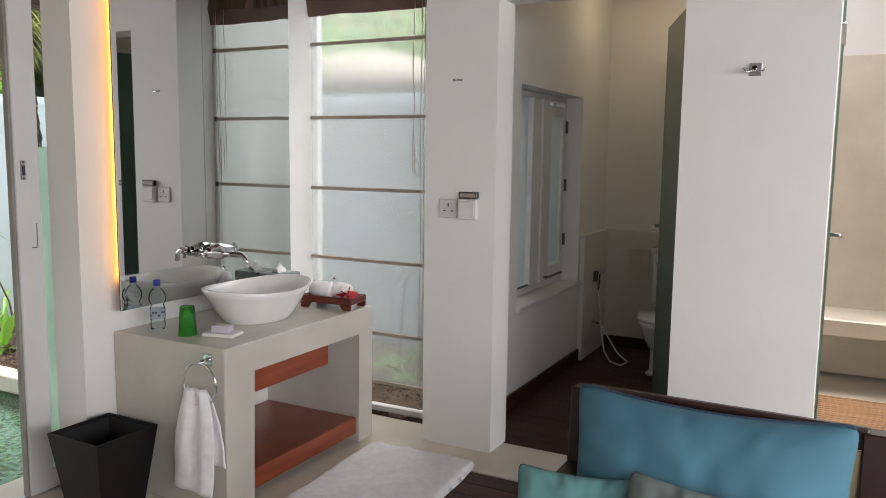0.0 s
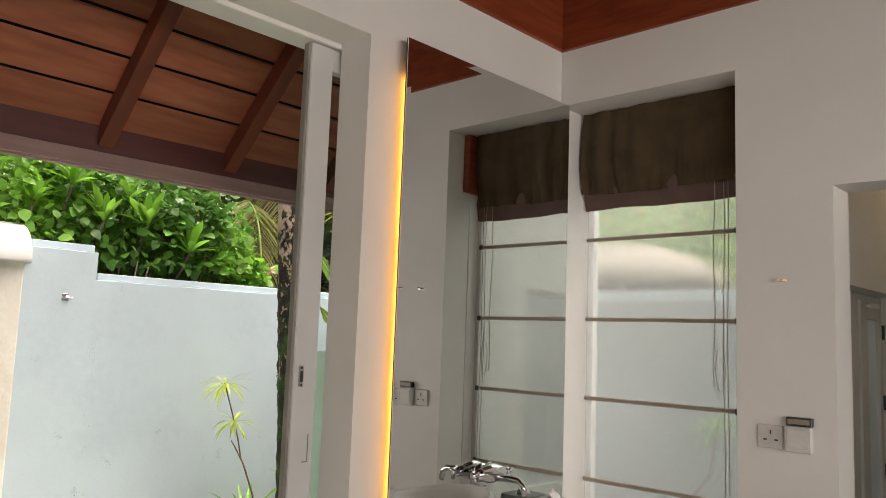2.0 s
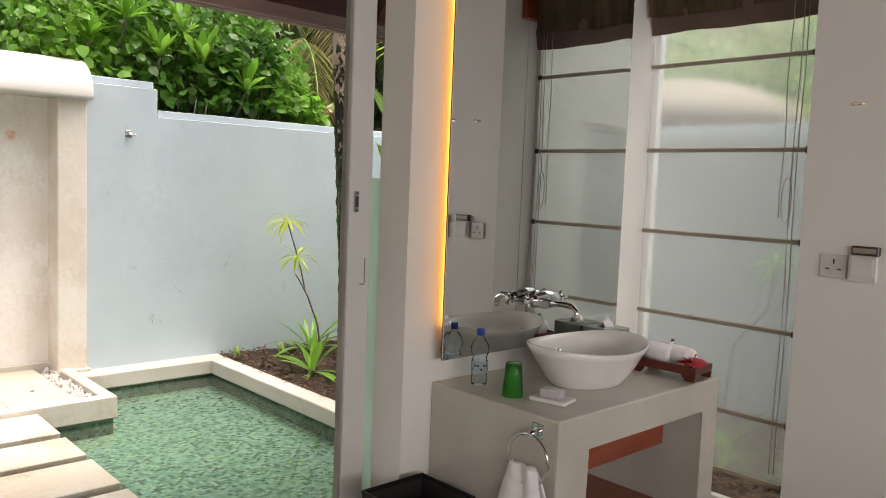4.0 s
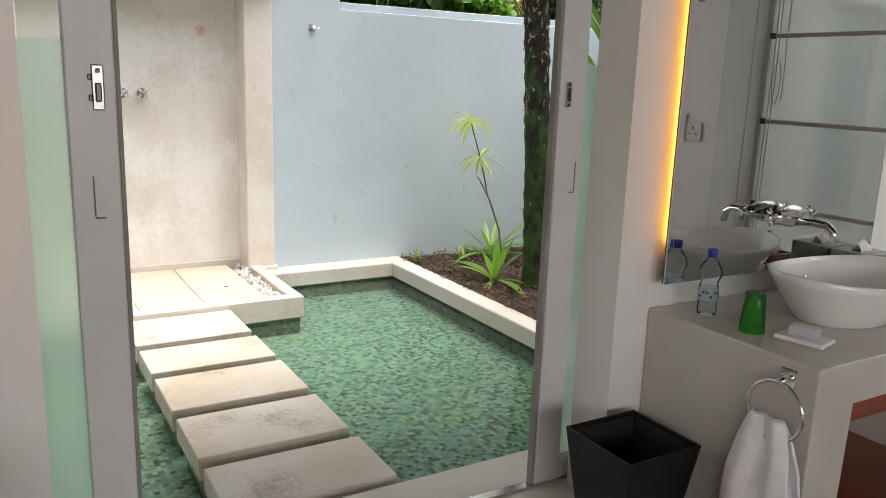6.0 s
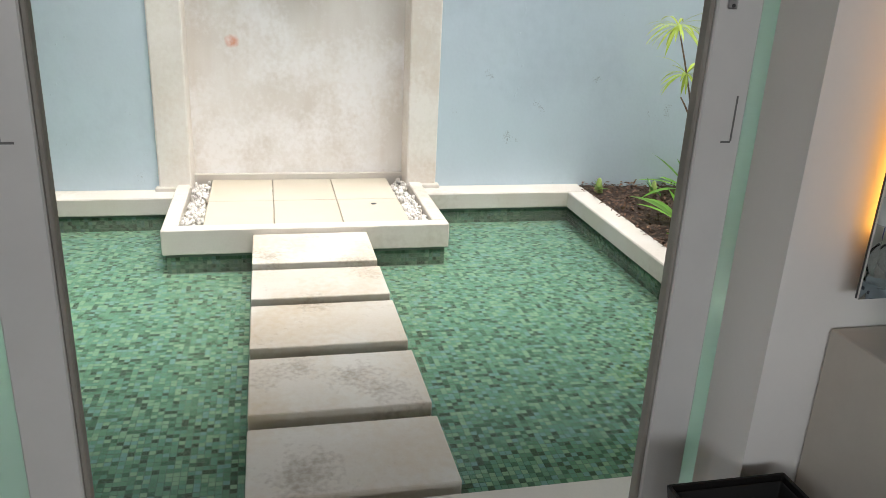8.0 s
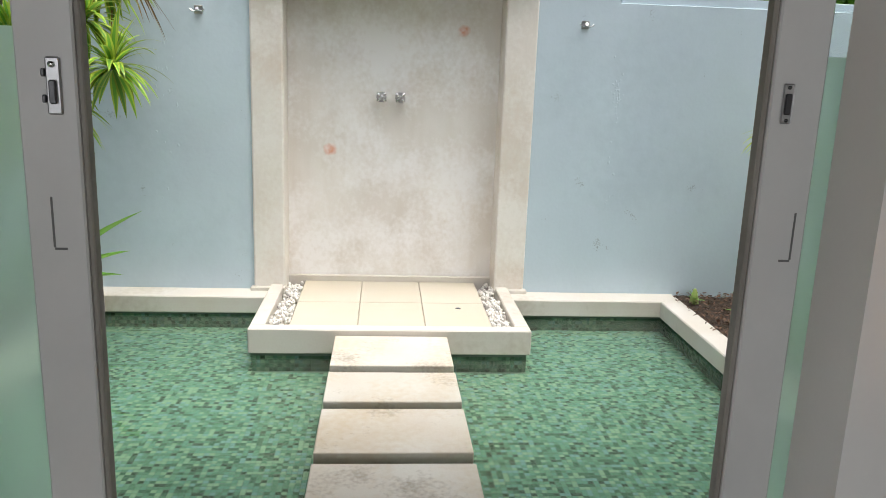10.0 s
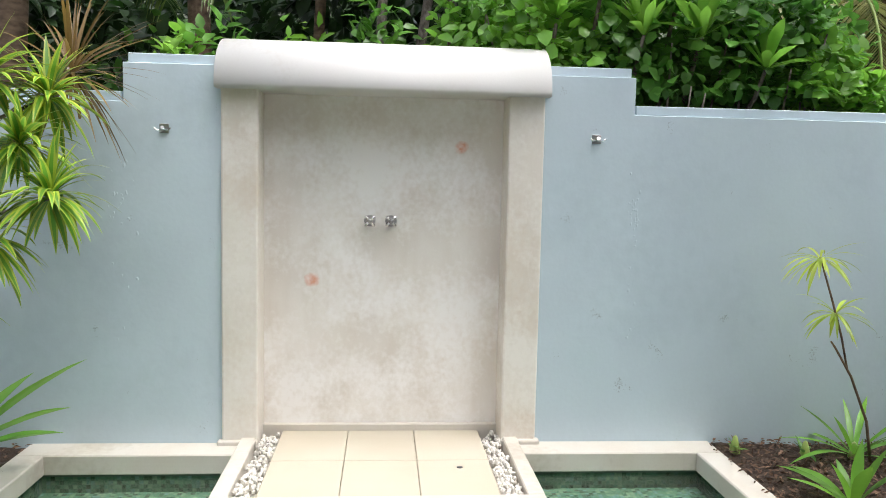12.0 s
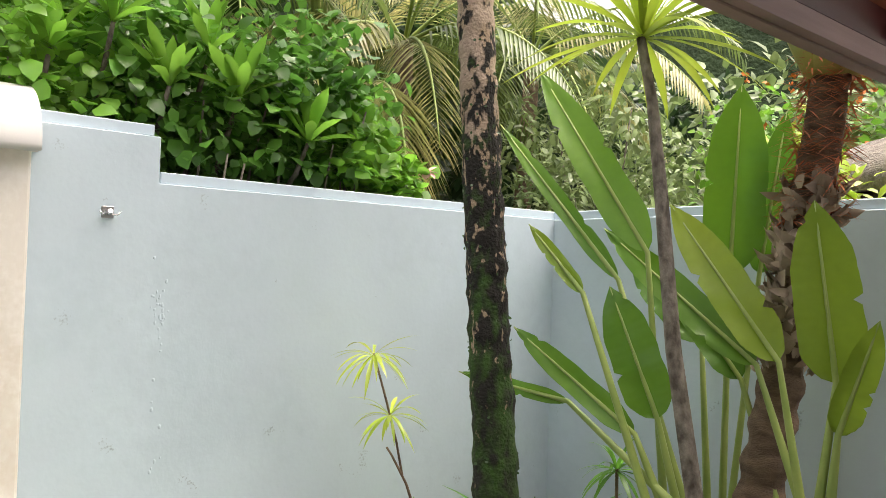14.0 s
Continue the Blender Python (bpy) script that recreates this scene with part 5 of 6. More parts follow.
cushion("seat_cushion", "teal seat cushion on the armchair", 0.70, 0.64, 0.16, pose(-0.305, 1.78, 0.355, 90, 0, -1), teal_cloth)
cushion("throw_pillow", "teal throw pillow on the armchair", 0.38, 0.32, 0.14, pose(-0.57, 1.86, 0.525, -25, 0, 12), teal_cloth)
cushion("throw_pillow", "grey-green throw pillow in front of the blue cushion", 0.40, 0.32, 0.13, pose(-0.27, 1.80, 0.57, -28, 0, -4), grey_cloth)

# dark plank floors, each plank on its own
floor_ob = bpy.data.objects["floor"]
pw = 0.12
def planks(x0, x1, y0, y1, z):
    k = 0
    y = y0
    while y < y1 - 0.02:
        h = min(pw, y1 - y) - 0.003
        x = x0
        step = 1.3 + 0.9 * ((k * 37) % 10) / 10
        while x < x1 - 0.01:
            xe = min(x1, x + step)
            if x1 - xe < 0.3:
                xe = x1
            part("plank", box((x, y, z), (xe - 0.002, y + h, z + 0.016), 0.0015), dark_wood, floor_ob)
            x, step = xe, 2.0
        y += pw
        k += 1


planks(-1.56, XR, YL, 3.21, -0.018)
planks(-1.74, -0.56, 3.62, 6.05, -0.018)

# ---- planting ----
def leaf_mat(name, c1, c2, trans=0.35, rough=0.32, island=0.7):
    m = mat(name, c1, rough, color2=c2, scale=1.2, fine=30, var=0.15, island=island, bump=0.1)
    n, l, b = nodes_of(m)
    tl = n.new("ShaderNodeBsdfTranslucent")
    l.new(b.inputs["Base Color"].links[0].from_socket, tl.inputs[0])
    mx = n.new("ShaderNodeMixShader")
    mx.inputs[0].default_value = trans
    l.new(b.outputs[0], mx.inputs[1])
    l.new(tl.outputs[0], mx.inputs[2])
    l.new(mx.outputs[0], n["Material Output"].inputs["Surface"])
    return m


leaf_green = leaf_mat("leaf_green", (0.15, 0.34, 0.05), (0.06, 0.18, 0.03), 0.42)
leaf_bright = leaf_mat("leaf_bright", (0.23, 0.45, 0.055), (0.13, 0.33, 0.04), 0.42)
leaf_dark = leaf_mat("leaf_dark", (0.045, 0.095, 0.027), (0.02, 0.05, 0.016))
leaf_pale = leaf_mat("leaf_pale", (0.28, 0.36, 0.14), (0.15, 0.23, 0.08))
leaf_lime = leaf_mat("leaf_lime", (0.48, 0.58, 0.07), (0.33, 0.48, 0.05))
leaf_yellow = leaf_mat("leaf_yellow", (0.54, 0.57, 0.08), (0.36, 0.48, 0.055))
leaf_bronze = leaf_mat("leaf_bronze", (0.27, 0.18, 0.05), (0.16, 0.10, 0.035))
frond_green = leaf_mat("frond_green", (0.20, 0.27, 0.08), (0.10, 0.16, 0.04))
frond_yellow = leaf_mat("frond_yellow", (0.50, 0.46, 0.20), (0.32, 0.34, 0.12))
banana_green = leaf_mat("banana_green", (0.15, 0.31, 0.022), (0.06, 0.175, 0.014), 0.38, 0.40, 0.0)
banana_yellow = leaf_mat("banana_yellow", (0.30, 0.40, 0.03), (0.16, 0.29, 0.025), 0.38, 0.4, 0.0)
petiole_green = mat("petiole", (0.33, 0.41, 0.11), 0.45, color2=(0.22, 0.31, 0.07))
bark_grey = mat("bark_grey", (0.28, 0.24, 0.20), 0.9, color2=(0.075, 0.06, 0.045), scale=26, fine=60, bump=0.8, dist=0.01, stretch=(1, 1, 0.6))
bark_brown = mat("bark_brown", (0.24, 0.16, 0.105), 0.9, color2=(0.10, 0.066, 0.045), scale=10, bump=0.8, dist=0.01, stretch=(1, 1, 2.5))
bark_red = mat("bark_red", (0.66, 0.21, 0.09), 0.9, color2=(0.32, 0.11, 0.055), scale=9, bump=0.8, dist=0.01, stretch=(1, 1, 2))
dry_sheath = mat("dry_sheath", (0.46, 0.37, 0.28), 0.9, color2=(0.22, 0.16, 0.115), scale=8, island=0.5)


def mossy_bark():
    m = mat("mossy_bark", (0.014, 0.011, 0.008), 0.95, color2=(0.007, 0.006, 0.004), scale=14, fine=70, bump=1.0, dist=0.012)
    n, l, b = nodes_of(m)
    hs = [x for x in n if x.type == "HUE_SAT"][0]
    geo = n.new("ShaderNodeNewGeometry")
    sep = n.new("ShaderNodeSeparateXYZ")
    l.new(geo.outputs["Position"], sep.inputs[0])
    last = hs.outputs[0]
    for col, z0, z1, sc, lo, hi in (((0.030, 0.075, 0.010), 1.9, 0.2, 16.0, 0.42, 0.64), ((0.30, 0.22, 0.15), 0.4, 2.9, 26.0, 0.595, 0.635), ((0.33, 0.25, 0.185), 1.98, 2.35, 11.0, 0.50, 0.55)):
        t = n.new("ShaderNodeTexNoise")
        t.inputs["Scale"].default_value, t.inputs["Detail"].default_value = sc, 5
        mp = n.new("ShaderNodeMapping")
        mp.inputs["Scale"].default_value = (1, 1, 0.6)
        l.new(geo.outputs["Position"], mp.inputs[0])
        l.new(mp.outputs[0], t.inputs["Vector"])
        zr = n.new("ShaderNodeMapRange")
        zr.inputs[1].default_value, zr.inputs[2].default_value = z0, z1
        zr.inputs[3].default_value, zr.inputs[4].default_value = (-0.10, 0.10) if sc > 12 else (-0.30, 0.05)
        l.new(sep.outputs[2], zr.inputs[0])
        ad = n.new("ShaderNodeMath")
        l.new(t.outputs["Fac"], ad.inputs[0])
        l.new(zr.outputs[0], ad.inputs[1])
        rp = n.new("ShaderNodeMapRange")
        rp.inputs[1].default_value, rp.inputs[2].default_value = lo, hi
        l.new(ad.outputs[0], rp.inputs[0])
        mx = n.new("ShaderNodeMix")
        mx.data_type = "RGBA"
        l.new(rp.outputs[0], mx.inputs["Factor"])
        l.new(last, mx.inputs["A"])
        mx.inputs["B"].default_value = (*col, 1)
        last = mx.outputs["Result"]
    l.new(last, b.inputs["Base Color"])
    return m


bark_moss = mossy_bark()
mat_sheath = mat("leaf_sheath", (0.42, 0.36, 0.10), 0.45, color2=(0.30, 0.33, 0.10), scale=5)


class Soup:
    """Many small leaves gathered into one mesh."""
    def __init__(self):
        self.v, self.f, self.k = [], [], []

    def leaf(self, p, d, nrm, L, W, mi=0):
        side = d.cross(nrm).normalized()
        n2 = side.cross(d).normalized()
        o = len(self.v)
        for u, w, h in ((0, 0, 0), (0.3, -0.5, 0.06), (0.3, 0, 0), (0.3, 0.5, 0.06), (0.68, -0.40, 0.0), (0.68, 0, -0.05), (0.68, 0.40, 0.0), (1, 0, -0.16)):
            self.v.append(p + d * (u * L) + side * (w * W) + n2 * (h * L))
        for q in ((0, 2, 1), (0, 3, 2), (1, 2, 5, 4), (2, 3, 6, 5), (4, 5, 7), (5, 6, 7)):
            self.f.append(tuple(o + i for i in q))
            self.k.append(mi)

    def strap(self, p, d, L, W, droop, seg=5, up=None, stripe=False, peak=0.4, fold=0.12, flat=0.0):
        """A long leaf that bends down under its weight."""
        up = up or Vector((0, 0, 1))
        side = d.cross(up)
        if side.length < 1e-3:
            side = d.orthogonal()
        side.normalize()
        o = len(self.v)
        pos, dr = p.copy(), d.normalized()
        offs = (-0.5, -0.22, 0.22, 0.5) if stripe else (-0.5, 0.0, 0.5)
        m = len(offs)
        for i in range(seg + 1):
            u = i / seg
            w = W * (min(1, 0.35 + u / peak * 0.65) if u < peak else max(0.0, 1 - ((u - peak) / (1 - peak)) ** 1.6))
            n2 = side.cross(dr)
            for q in offs:
                self.v.append(pos + side * (q * w) + n2 * (abs(q) * w * fold * 2))
            dr = (dr + Vector((0, 0, -droop / seg))).normalized()
            pos = pos + dr * (L / seg)
        for i in range(seg):
            for j in range(m - 1):
                a = o + i * m + j
                self.f.append((a, a + 1, a + m + 1, a + m))
                self.k.append(1 if stripe and j != 1 else 0)

    def put(self, name, mats, parent=None, label="", kind=""):
        me = bpy.data.meshes.new(name)
        me.from_pydata([tuple(v) for v in self.v], [], self.f)
        for m in mats if isinstance(mats, tuple) else (mats,):
            me.materials.append(m)
        me.polygons.foreach_set("material_index", self.k)
        me.polygons.foreach_set("use_smooth", [True] * len(self.f))
        ob = new(name, me)
        if parent:
            ob.parent = parent
        if label:
            ob["label"] = label
        if kind:
            ob["kind"] = kind
        return ob


def rnd_dir(r):
    while True:
        v = Vector((r.uniform(-1, 1), r.uniform(-1, 1), r.uniform(-1, 1)))
        if 0.05 < v.length < 1:
            return v.normalized()


def clump_leaves(s, r, c, rad, n, L, W, inner=0.55, clear=None):
    """Leaves on twigs in and around an uneven clump."""
    for _ in range(n):
        o = rnd_dir(r)
        p = Vector(c) + Vector((o.x * rad[0], o.y * rad[1], o.z * rad[2])) * (inner + (1.08 - inner) * r.random() ** 0.6)
        if clear and (p.x > clear[0] and p.z < clear[1] or p.x > clear[0] + 0.22):
            continue
        d = (o + rnd_dir(r) * 0.9 + Vector((0, 0, -0.25))).normalized()
        nm = (Vector((0.25, 0, 0.8)) + o * 0.5 + rnd_dir(r) * 0.6).normalized()
        k = r.uniform(0.5, 1.35)
        s.leaf(p, d, nm, L * k, W * k)


def shrub(at, size, seed, material, label, L=0.085, W=0.065, n=2600, clumps=16, name="shrub", category="shrub"):
    r = random.Random(seed)
    th = tagged(new(name), label, category)
    th.location = at
    st = bmesh.new()
    s = Soup()
    for k in range(clumps):
        a = r.uniform(0, 6.28)
        q = r.random() ** 0.5
        c = Vector((size[0] * q * math.cos(a), size[1] * q * math.sin(a), size[2] * (0.25 + 0.68 * r.random() * (1.1 - 0.45 * q)) if size[2] < 2.0 else 1.65 + (size[2] - 1.75) * r.random() * (1.1 - 0.35 * q)))
        rad = Vector((r.uniform(0.26, 0.45), r.uniform(0.28, 0.5), r.uniform(0.22, 0.38)))
        rad = Vector((rad.x * size[0] / 1.0, rad.y * size[1] / 1.1, rad.z * size[2] / 1.9))
        clump_leaves(s, r, c, rad, n // clumps, L, W, 0.3, (-6.93 - at[0], 2.08) if at[0] < -6.9 and at[1] < 5.2 else None)
        m = Vector((c.x * 0.4, c.y * 0.4, c.z * 0.5))
        tube([(0.02 * k % 0.1, 0, 0), m, c], [0.022, 0.014, 0.005], 6, st)
    part("stem", st, bark_grey, th)
    s.put("crown", material, th)
    return th


def rosette(s, r, c, n, L, W, lift=(0.1, 1.2), droop=0.9, stripe=False, seg=5, axis=None, peak=0.35):
    for k in range(n):
        a = k * 2.4 + r.uniform(-0.3, 0.3)
        e = r.uniform(*lift)
        d = Vector((math.cos(a) * math.cos(e), math.sin(a) * math.cos(e), math.sin(e)))
        if axis:
            d = Vector((0, 0, 1)).rotation_difference(Vector(axis)) @ d
        q = r.uniform(0.75, 1.15)
        s.strap(Vector(c), d, L * q, W * q, droop * r.uniform(0.6, 1.3), seg, stripe=stripe, peak=peak)


def frond(s, r, base, d, L, droop, leaf=0.5, n=46, hang=0.8, w=0.030):
    """A palm frond: the line of its rib, with hanging leaflets on both sides."""
    pos, dr = Vector(base), Vector(d).normalized()
    rib = [pos.copy()]
    for i in range(n):
        u = i / n
        side = dr.cross(Vector((0, 0, 1))).normalized()
        if u > 0.12:
            ll = leaf * (0.45 + 0.75 * math.sin(math.pi * min(1, 0.15 + 0.85 * u)) ** 0.8) * r.uniform(0.85, 1.1)
            for q in (-1, 1):
                ld = (side * q + dr * 0.75 + Vector((0, 0, 0.15 - hang * 0.45 + r.uniform(-0.12, 0.12)))).normalized()
                s.strap(pos, ld, ll, w, hang * r.uniform(0.7, 1.3), 4, peak=0.25, fold=0.2)
        dr = (dr + Vector((0, 0, -droop / n))).normalized()
        pos = pos + dr * (L / n)
        rib.append(pos.copy())
    return rib


def palm(at, height, lean, seed, fr, label, L=2.6, mats=None, trunk_r=0.11, bark=None):
    r = random.Random(seed)
    th = tagged(new("coconut_palm"), label, "palm tree")
    th.location = at
    top = Vector((lean[0], lean[1], height))
    part("trunk", tube([(0, 0, -0.1), (top.x * 0.4, top.y * 0.4, height * 0.5), top], [trunk_r * 1.2, trunk_r, trunk_r * 0.85], 14), bark or bark_brown, th)
    for k in range(fr):
        a = k * 2.4 + r.uniform(-0.25, 0.25)
        e = 1.15 - 1.25 * k / fr
        s = Soup()
        rib = frond(s, r, top, (math.cos(a) * math.cos(e), math.sin(a) * math.cos(e), math.sin(e)), L * r.uniform(0.85, 1.1), 1.5 + 0.5 * r.random(), leaf=0.55)
        f = s.put("frond", (mats or (frond_green,))[k % len(mats or (0,))], th)
        part("rib", tube(rib[::3], [0.022 - 0.018 * i / (len(rib[::3])) for i in range(len(rib[::3]))], 6), petiole_green, f)
    return th


# shrubs above the west garden wall
for i, (y, x, h, sx) in enumerate(((2.45, -7.5, 3.05, 0.75), (3.15, -7.4, 2.95, 0.75), (3.75, -7.4, 2.8, 0.7), (4.12, -7.3, 2.42, 0.5), (2.9, -8.3, 3.4, 0.9), (3.6, -8.4, 3.2, 0.9))):
    shrub((x, y, 0), (sx, 0.40 if i == 3 else 0.62, h), 20 + i, leaf_green if i % 3 else leaf_bright, "dense green broad-leaved shrub behind the garden wall", 0.088, 0.072, 7200, 34)
# upright broad-leaved rosettes standing out of the shrubs
r_ = random.Random(8)
for y, x, z, L in ((2.80, -6.75, 2.40, 0.27), (3.15, -6.74, 2.40, 0.28), (3.55, -6.74, 2.22, 0.27), (2.55, -6.80, 2.66, 0.25), (3.02, -6.82, 2.62, 0.25), (2.3, -6.85, 2.5, 0.22)):
    th = tagged(new("rosette_shrub"), "bright green rosette of broad paddle leaves", "shrub", "paddle-leaf rosettes")
    th.location = (x, y, 0)
    part("stem", tube([(-0.45, 0.02, 0), (-0.36, 0, 1.9), (-0.12, 0, z * 0.93), (0, 0, z)], [0.02, 0.017, 0.014, 0.011], 8), bark_grey, th)
    s = Soup()
    rosette(s, r_, (0, 0, z), 16, L * 1.1, L * 0.27, (0.35, 1.45), 0.45, seg=6, peak=0.66)
    s.put("leaves", leaf_bright, th)
# low sprigs that show over the hood
for i, (y, x, h) in enumerate(((0.35, -7.4, 2.5), (0.75, -7.5, 2.55), (1.35, -7.5, 2.55), (1.85, -7.4, 2.75), (2.1, -7.7, 3.0), (-0.1, -7.3, 2.35))):
    shrub((x, y, 0), (0.32, 0.30, h), 60 + i, leaf_bright if i % 2 else leaf_green, "light green leafy sprig behind the garden wall", 0.12, 0.06, 520, 9)
# trunks in the wood behind
for i, (x, y, r0, lx, ly, m, hgt) in enumerate(((-9.0, -0.26, 0.10, 0.02, -0.05, bark_brown, 4.6), (-9.0, 1.16, 0.045, 0.0, 0.15, bark_grey, 4.6), (-9.05, 1.30, 0.045, -0.05, 0.55, bark_grey, 4.5), (-9.2, 1.62, 0.028, 0, 0.35, bark_grey, 4.5), (-9.8, 1.9, 0.03, 0, 0.0, bark_brown, 5.0), (-10.2, 0.5, 0.06, 0, 0.2, bark_brown, 4.8), (-9.5, 2.9, 0.05, 0, 0.3, bark_brown, 4.8))):
    r = random.Random(90 + i)
    th = tagged(new("tree"), "slender bare-trunked tree in the wood behind the wall", "tree")
    th.location = (x, y, 0)
    part("trunk", tube([(0, 0, -0.1), (lx * 0.4, ly * 0.4, hgt * 0.5), (lx, ly, hgt)], [r0 * 1.15, r0, r0 * 0.8], 10), m, th)
    s = Soup()
    st = bmesh.new()
    for k in range(7):
        a = k * 2.4
        c = Vector((lx + 0.8 * math.cos(a), ly + 0.8 * math.sin(a), hgt + r.uniform(-0.4, 0.8)))
        tube([(lx, ly, hgt - 0.3), c], [r0 * 0.5, 0.008], 6, st)
        clump_leaves(s, r, c, (0.6, 0.6, 0.4), 160, 0.15, 0.07, 0.3)
    part("limbs", st, m, th)
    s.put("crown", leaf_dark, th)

# the wood that closes the view
def woods(name, n, lo, hi, seed, material, L, label):
    r = random.Random(seed)
    s = Soup()
    for _ in range(n // 60):
        c = Vector((r.uniform(lo[0], hi[0]), r.uniform(lo[1], hi[1]), lo[2] + (hi[2] - lo[2]) * r.random() ** 1.15))
        q = r.uniform(0.5, 1.0)
        clump_leaves(s, r, c, (0.7 * q, 0.8 * q, 0.55 * q), 60, L, L * 0.5, 0.2)
    ob = s.put(name, material, None, "", "stuff")
    return tagged(ob, label, "woods")


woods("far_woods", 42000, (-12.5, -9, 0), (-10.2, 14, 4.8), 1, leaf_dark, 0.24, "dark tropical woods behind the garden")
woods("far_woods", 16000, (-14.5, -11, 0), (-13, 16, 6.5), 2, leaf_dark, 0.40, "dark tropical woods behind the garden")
woods("far_woods", 6000, (-10.3, -9, 0), (-9.3, 2.0, 2.6), 3, leaf_green, 0.16, "undergrowth behind the garden wall")
woods("far_woods", 16000, (-10.0, 9.0, 0), (3.0, 11.5, 3.8), 4, leaf_pale, 0.22, "sunlit pale green trees beyond the side wall")
# out of view to the south, added only for its effect on the light
woods("far_woods", 5000, (-9.0, -9.5, 0), (-1.0, -7.0, 6.0), 5, leaf_dark, 0.3, "unseen dark woods added beside the villa to hold back skylight")

# distant hillside of trees all round
bd = bmesh.new()
for k in range(96):
    a0, a1 = 2 * math.pi * k / 96, 2 * math.pi * (k + 1) / 96
    h0, h1 = (24 + 5 * noise.noise(Vector((4 * math.cos(a), 4 * math.sin(a), 0))) for a in (a0, a1))
    bd.faces.new([bd.verts.new((70 * math.cos(a), 70 * math.sin(a), z)) for a, z in ((a0, -1), (a1, -1), (a1, h1), (a0, h0))])
setting(part("backdrop", bd, mat("distant_trees", (0.06, 0.10, 0.035), 0.9, color2=(0.02, 0.04, 0.015), scale=0.4, fine=2.5, bump=1.0, dist=0.5)), "distant line of green trees", "backdrop")

# palms behind the corner
palm((-9.3, 6.0, 0), 3.7, (0.2, -0.1), 5, 15, "coconut palm with drooping yellow-green fronds behind the wall", 2.4, (frond_green, frond_yellow, frond_green))
palm((-9.6, 3.9, 0), 4.3, (0.3, 0.1), 6, 14, "coconut palm with drooping fronds above the shrubs", 2.4, (frond_yellow, frond_green, frond_green))
palm((-9.8, 8.2, 0), 4.2, (0.0, 0.2), 9, 14, "coconut palm with drooping fronds beyond the wall", 2.6, (frond_green, frond_green, frond_yellow))
palm((-8.3, -1.6, 0), 4.2, (0.0, 0.2), 12, 12, "coconut palm in the wood behind the wall", 2.2, (frond_green,))
# one old frond hangs in front of the corner
r_ = random.Random(31)
hang = tagged(new("palm_frond"), "drooping yellowing palm frond hanging over the wall", "palm frond")
s = Soup()
rib = frond(s, r_, (-8.45, 5.0, 2.92), (0.75, -0.15, 0.62), 1.5, 3.4, leaf=0.62, n=56, hang=0.9, w=0.036)
s.put("blade", frond_yellow, hang)
part("rib", tube(rib[::2], 0.012, 6), petiole_green, hang)

# small-leaved tree and flowering shrubs beyond the side wall
shrub((-7.6, 7.0, 0), (0.9, 0.8, 3.3), 41, leaf_pale, "pale small-leaved tree behind the garden corner", 0.10, 0.04, 4200, 22)
shrub((-6.6, 8.9, 0), (1.0, 0.8, 3.3), 42, leaf_bright, "light green flowering shrub beyond the side wall", 0.09, 0.06, 3600, 20)
shrub((-5.0, 9.2, 0), (1.1, 0.7, 3.4), 43, leaf_bright, "light green flowering shrub beyond the side wall", 0.09, 0.06, 3600, 20)
shrub((-2.9, 7.6, 0), (0.8, 0.7, 2.6), 44, leaf_lime, "yellow-green shrub beyond the side wall", 0.10, 0.07, 2400, 16)
shrub((-5.2, 5.85, 0), (0.5, 0.2, 2.35), 45, leaf_lime, "lime green shrub above the side wall", 0.13, 0.06, 500, 8)
petal_orange = mat("orange_petal", (0.75, 0.22, 0.04), 0.6)
s = Soup()
for k in range(60):
    c = Vector((r_.uniform(-7.2, -4.2), r_.uniform(8.1, 8.5), r_.uniform(2.3, 3.5)))
    for q in range(4):
        s.leaf(c, rnd_dir(r_), rnd_dir(r_), 0.045, 0.035)
tagged(s.put("blossoms", petal_orange, None, "", "stuff"), "orange blossoms on the shrubs", "blossoms")
hib = tagged(new("hibiscus_blossom"), "pale pink hibiscus blossom on the shrub", "flower")
hib.location = (-6.80, 4.42, 2.16)
s = Soup()
for q in range(6):
    s.leaf(Vector((0, 0, 0)), (rnd_dir(r_) + Vector((0.8, 0, 0.2))).normalized(), Vector((0.2, 0, 1)), 0.07, 0.06)
s.put("petals", mat("pink_petal", (0.75, 0.42, 0.36), 0.6), hib)

# small thatched hut, seen over the side wall
nb = tagged(new("thatched_hut"), "small hut with a grey thatched roof beyond the side wall", "hut")
nb.location = (-4.75, 7.35, 0)
thatch = mat("thatch", (0.36, 0.31, 0.26), 0.95, color2=(0.17, 0.145, 0.12), scale=7, fine=40, bump=0.8, dist=0.03, stretch=(2, 2, 0.5))
part("thatch", lathe([(0.92, 2.13), (1.08, 2.12), (1.12, 2.20), (0.98, 2.34), (0.72, 2.48), (0.42, 2.57), (0.12, 2.62), (0.0, 2.63)], 40), thatch, nb)
part("underside", lathe([(0.93, 2.125), (0.0, 2.30)], 40), dark_wood, nb)
for k in range(6):
    a = 2 * math.pi * k / 6
    part("post", tube([(0.82 * math.cos(a), 0.82 * math.sin(a), -0.08), (0.82 * math.cos(a), 0.82 * math.sin(a), 2.16)], 0.05, 10), dark_wood, nb)

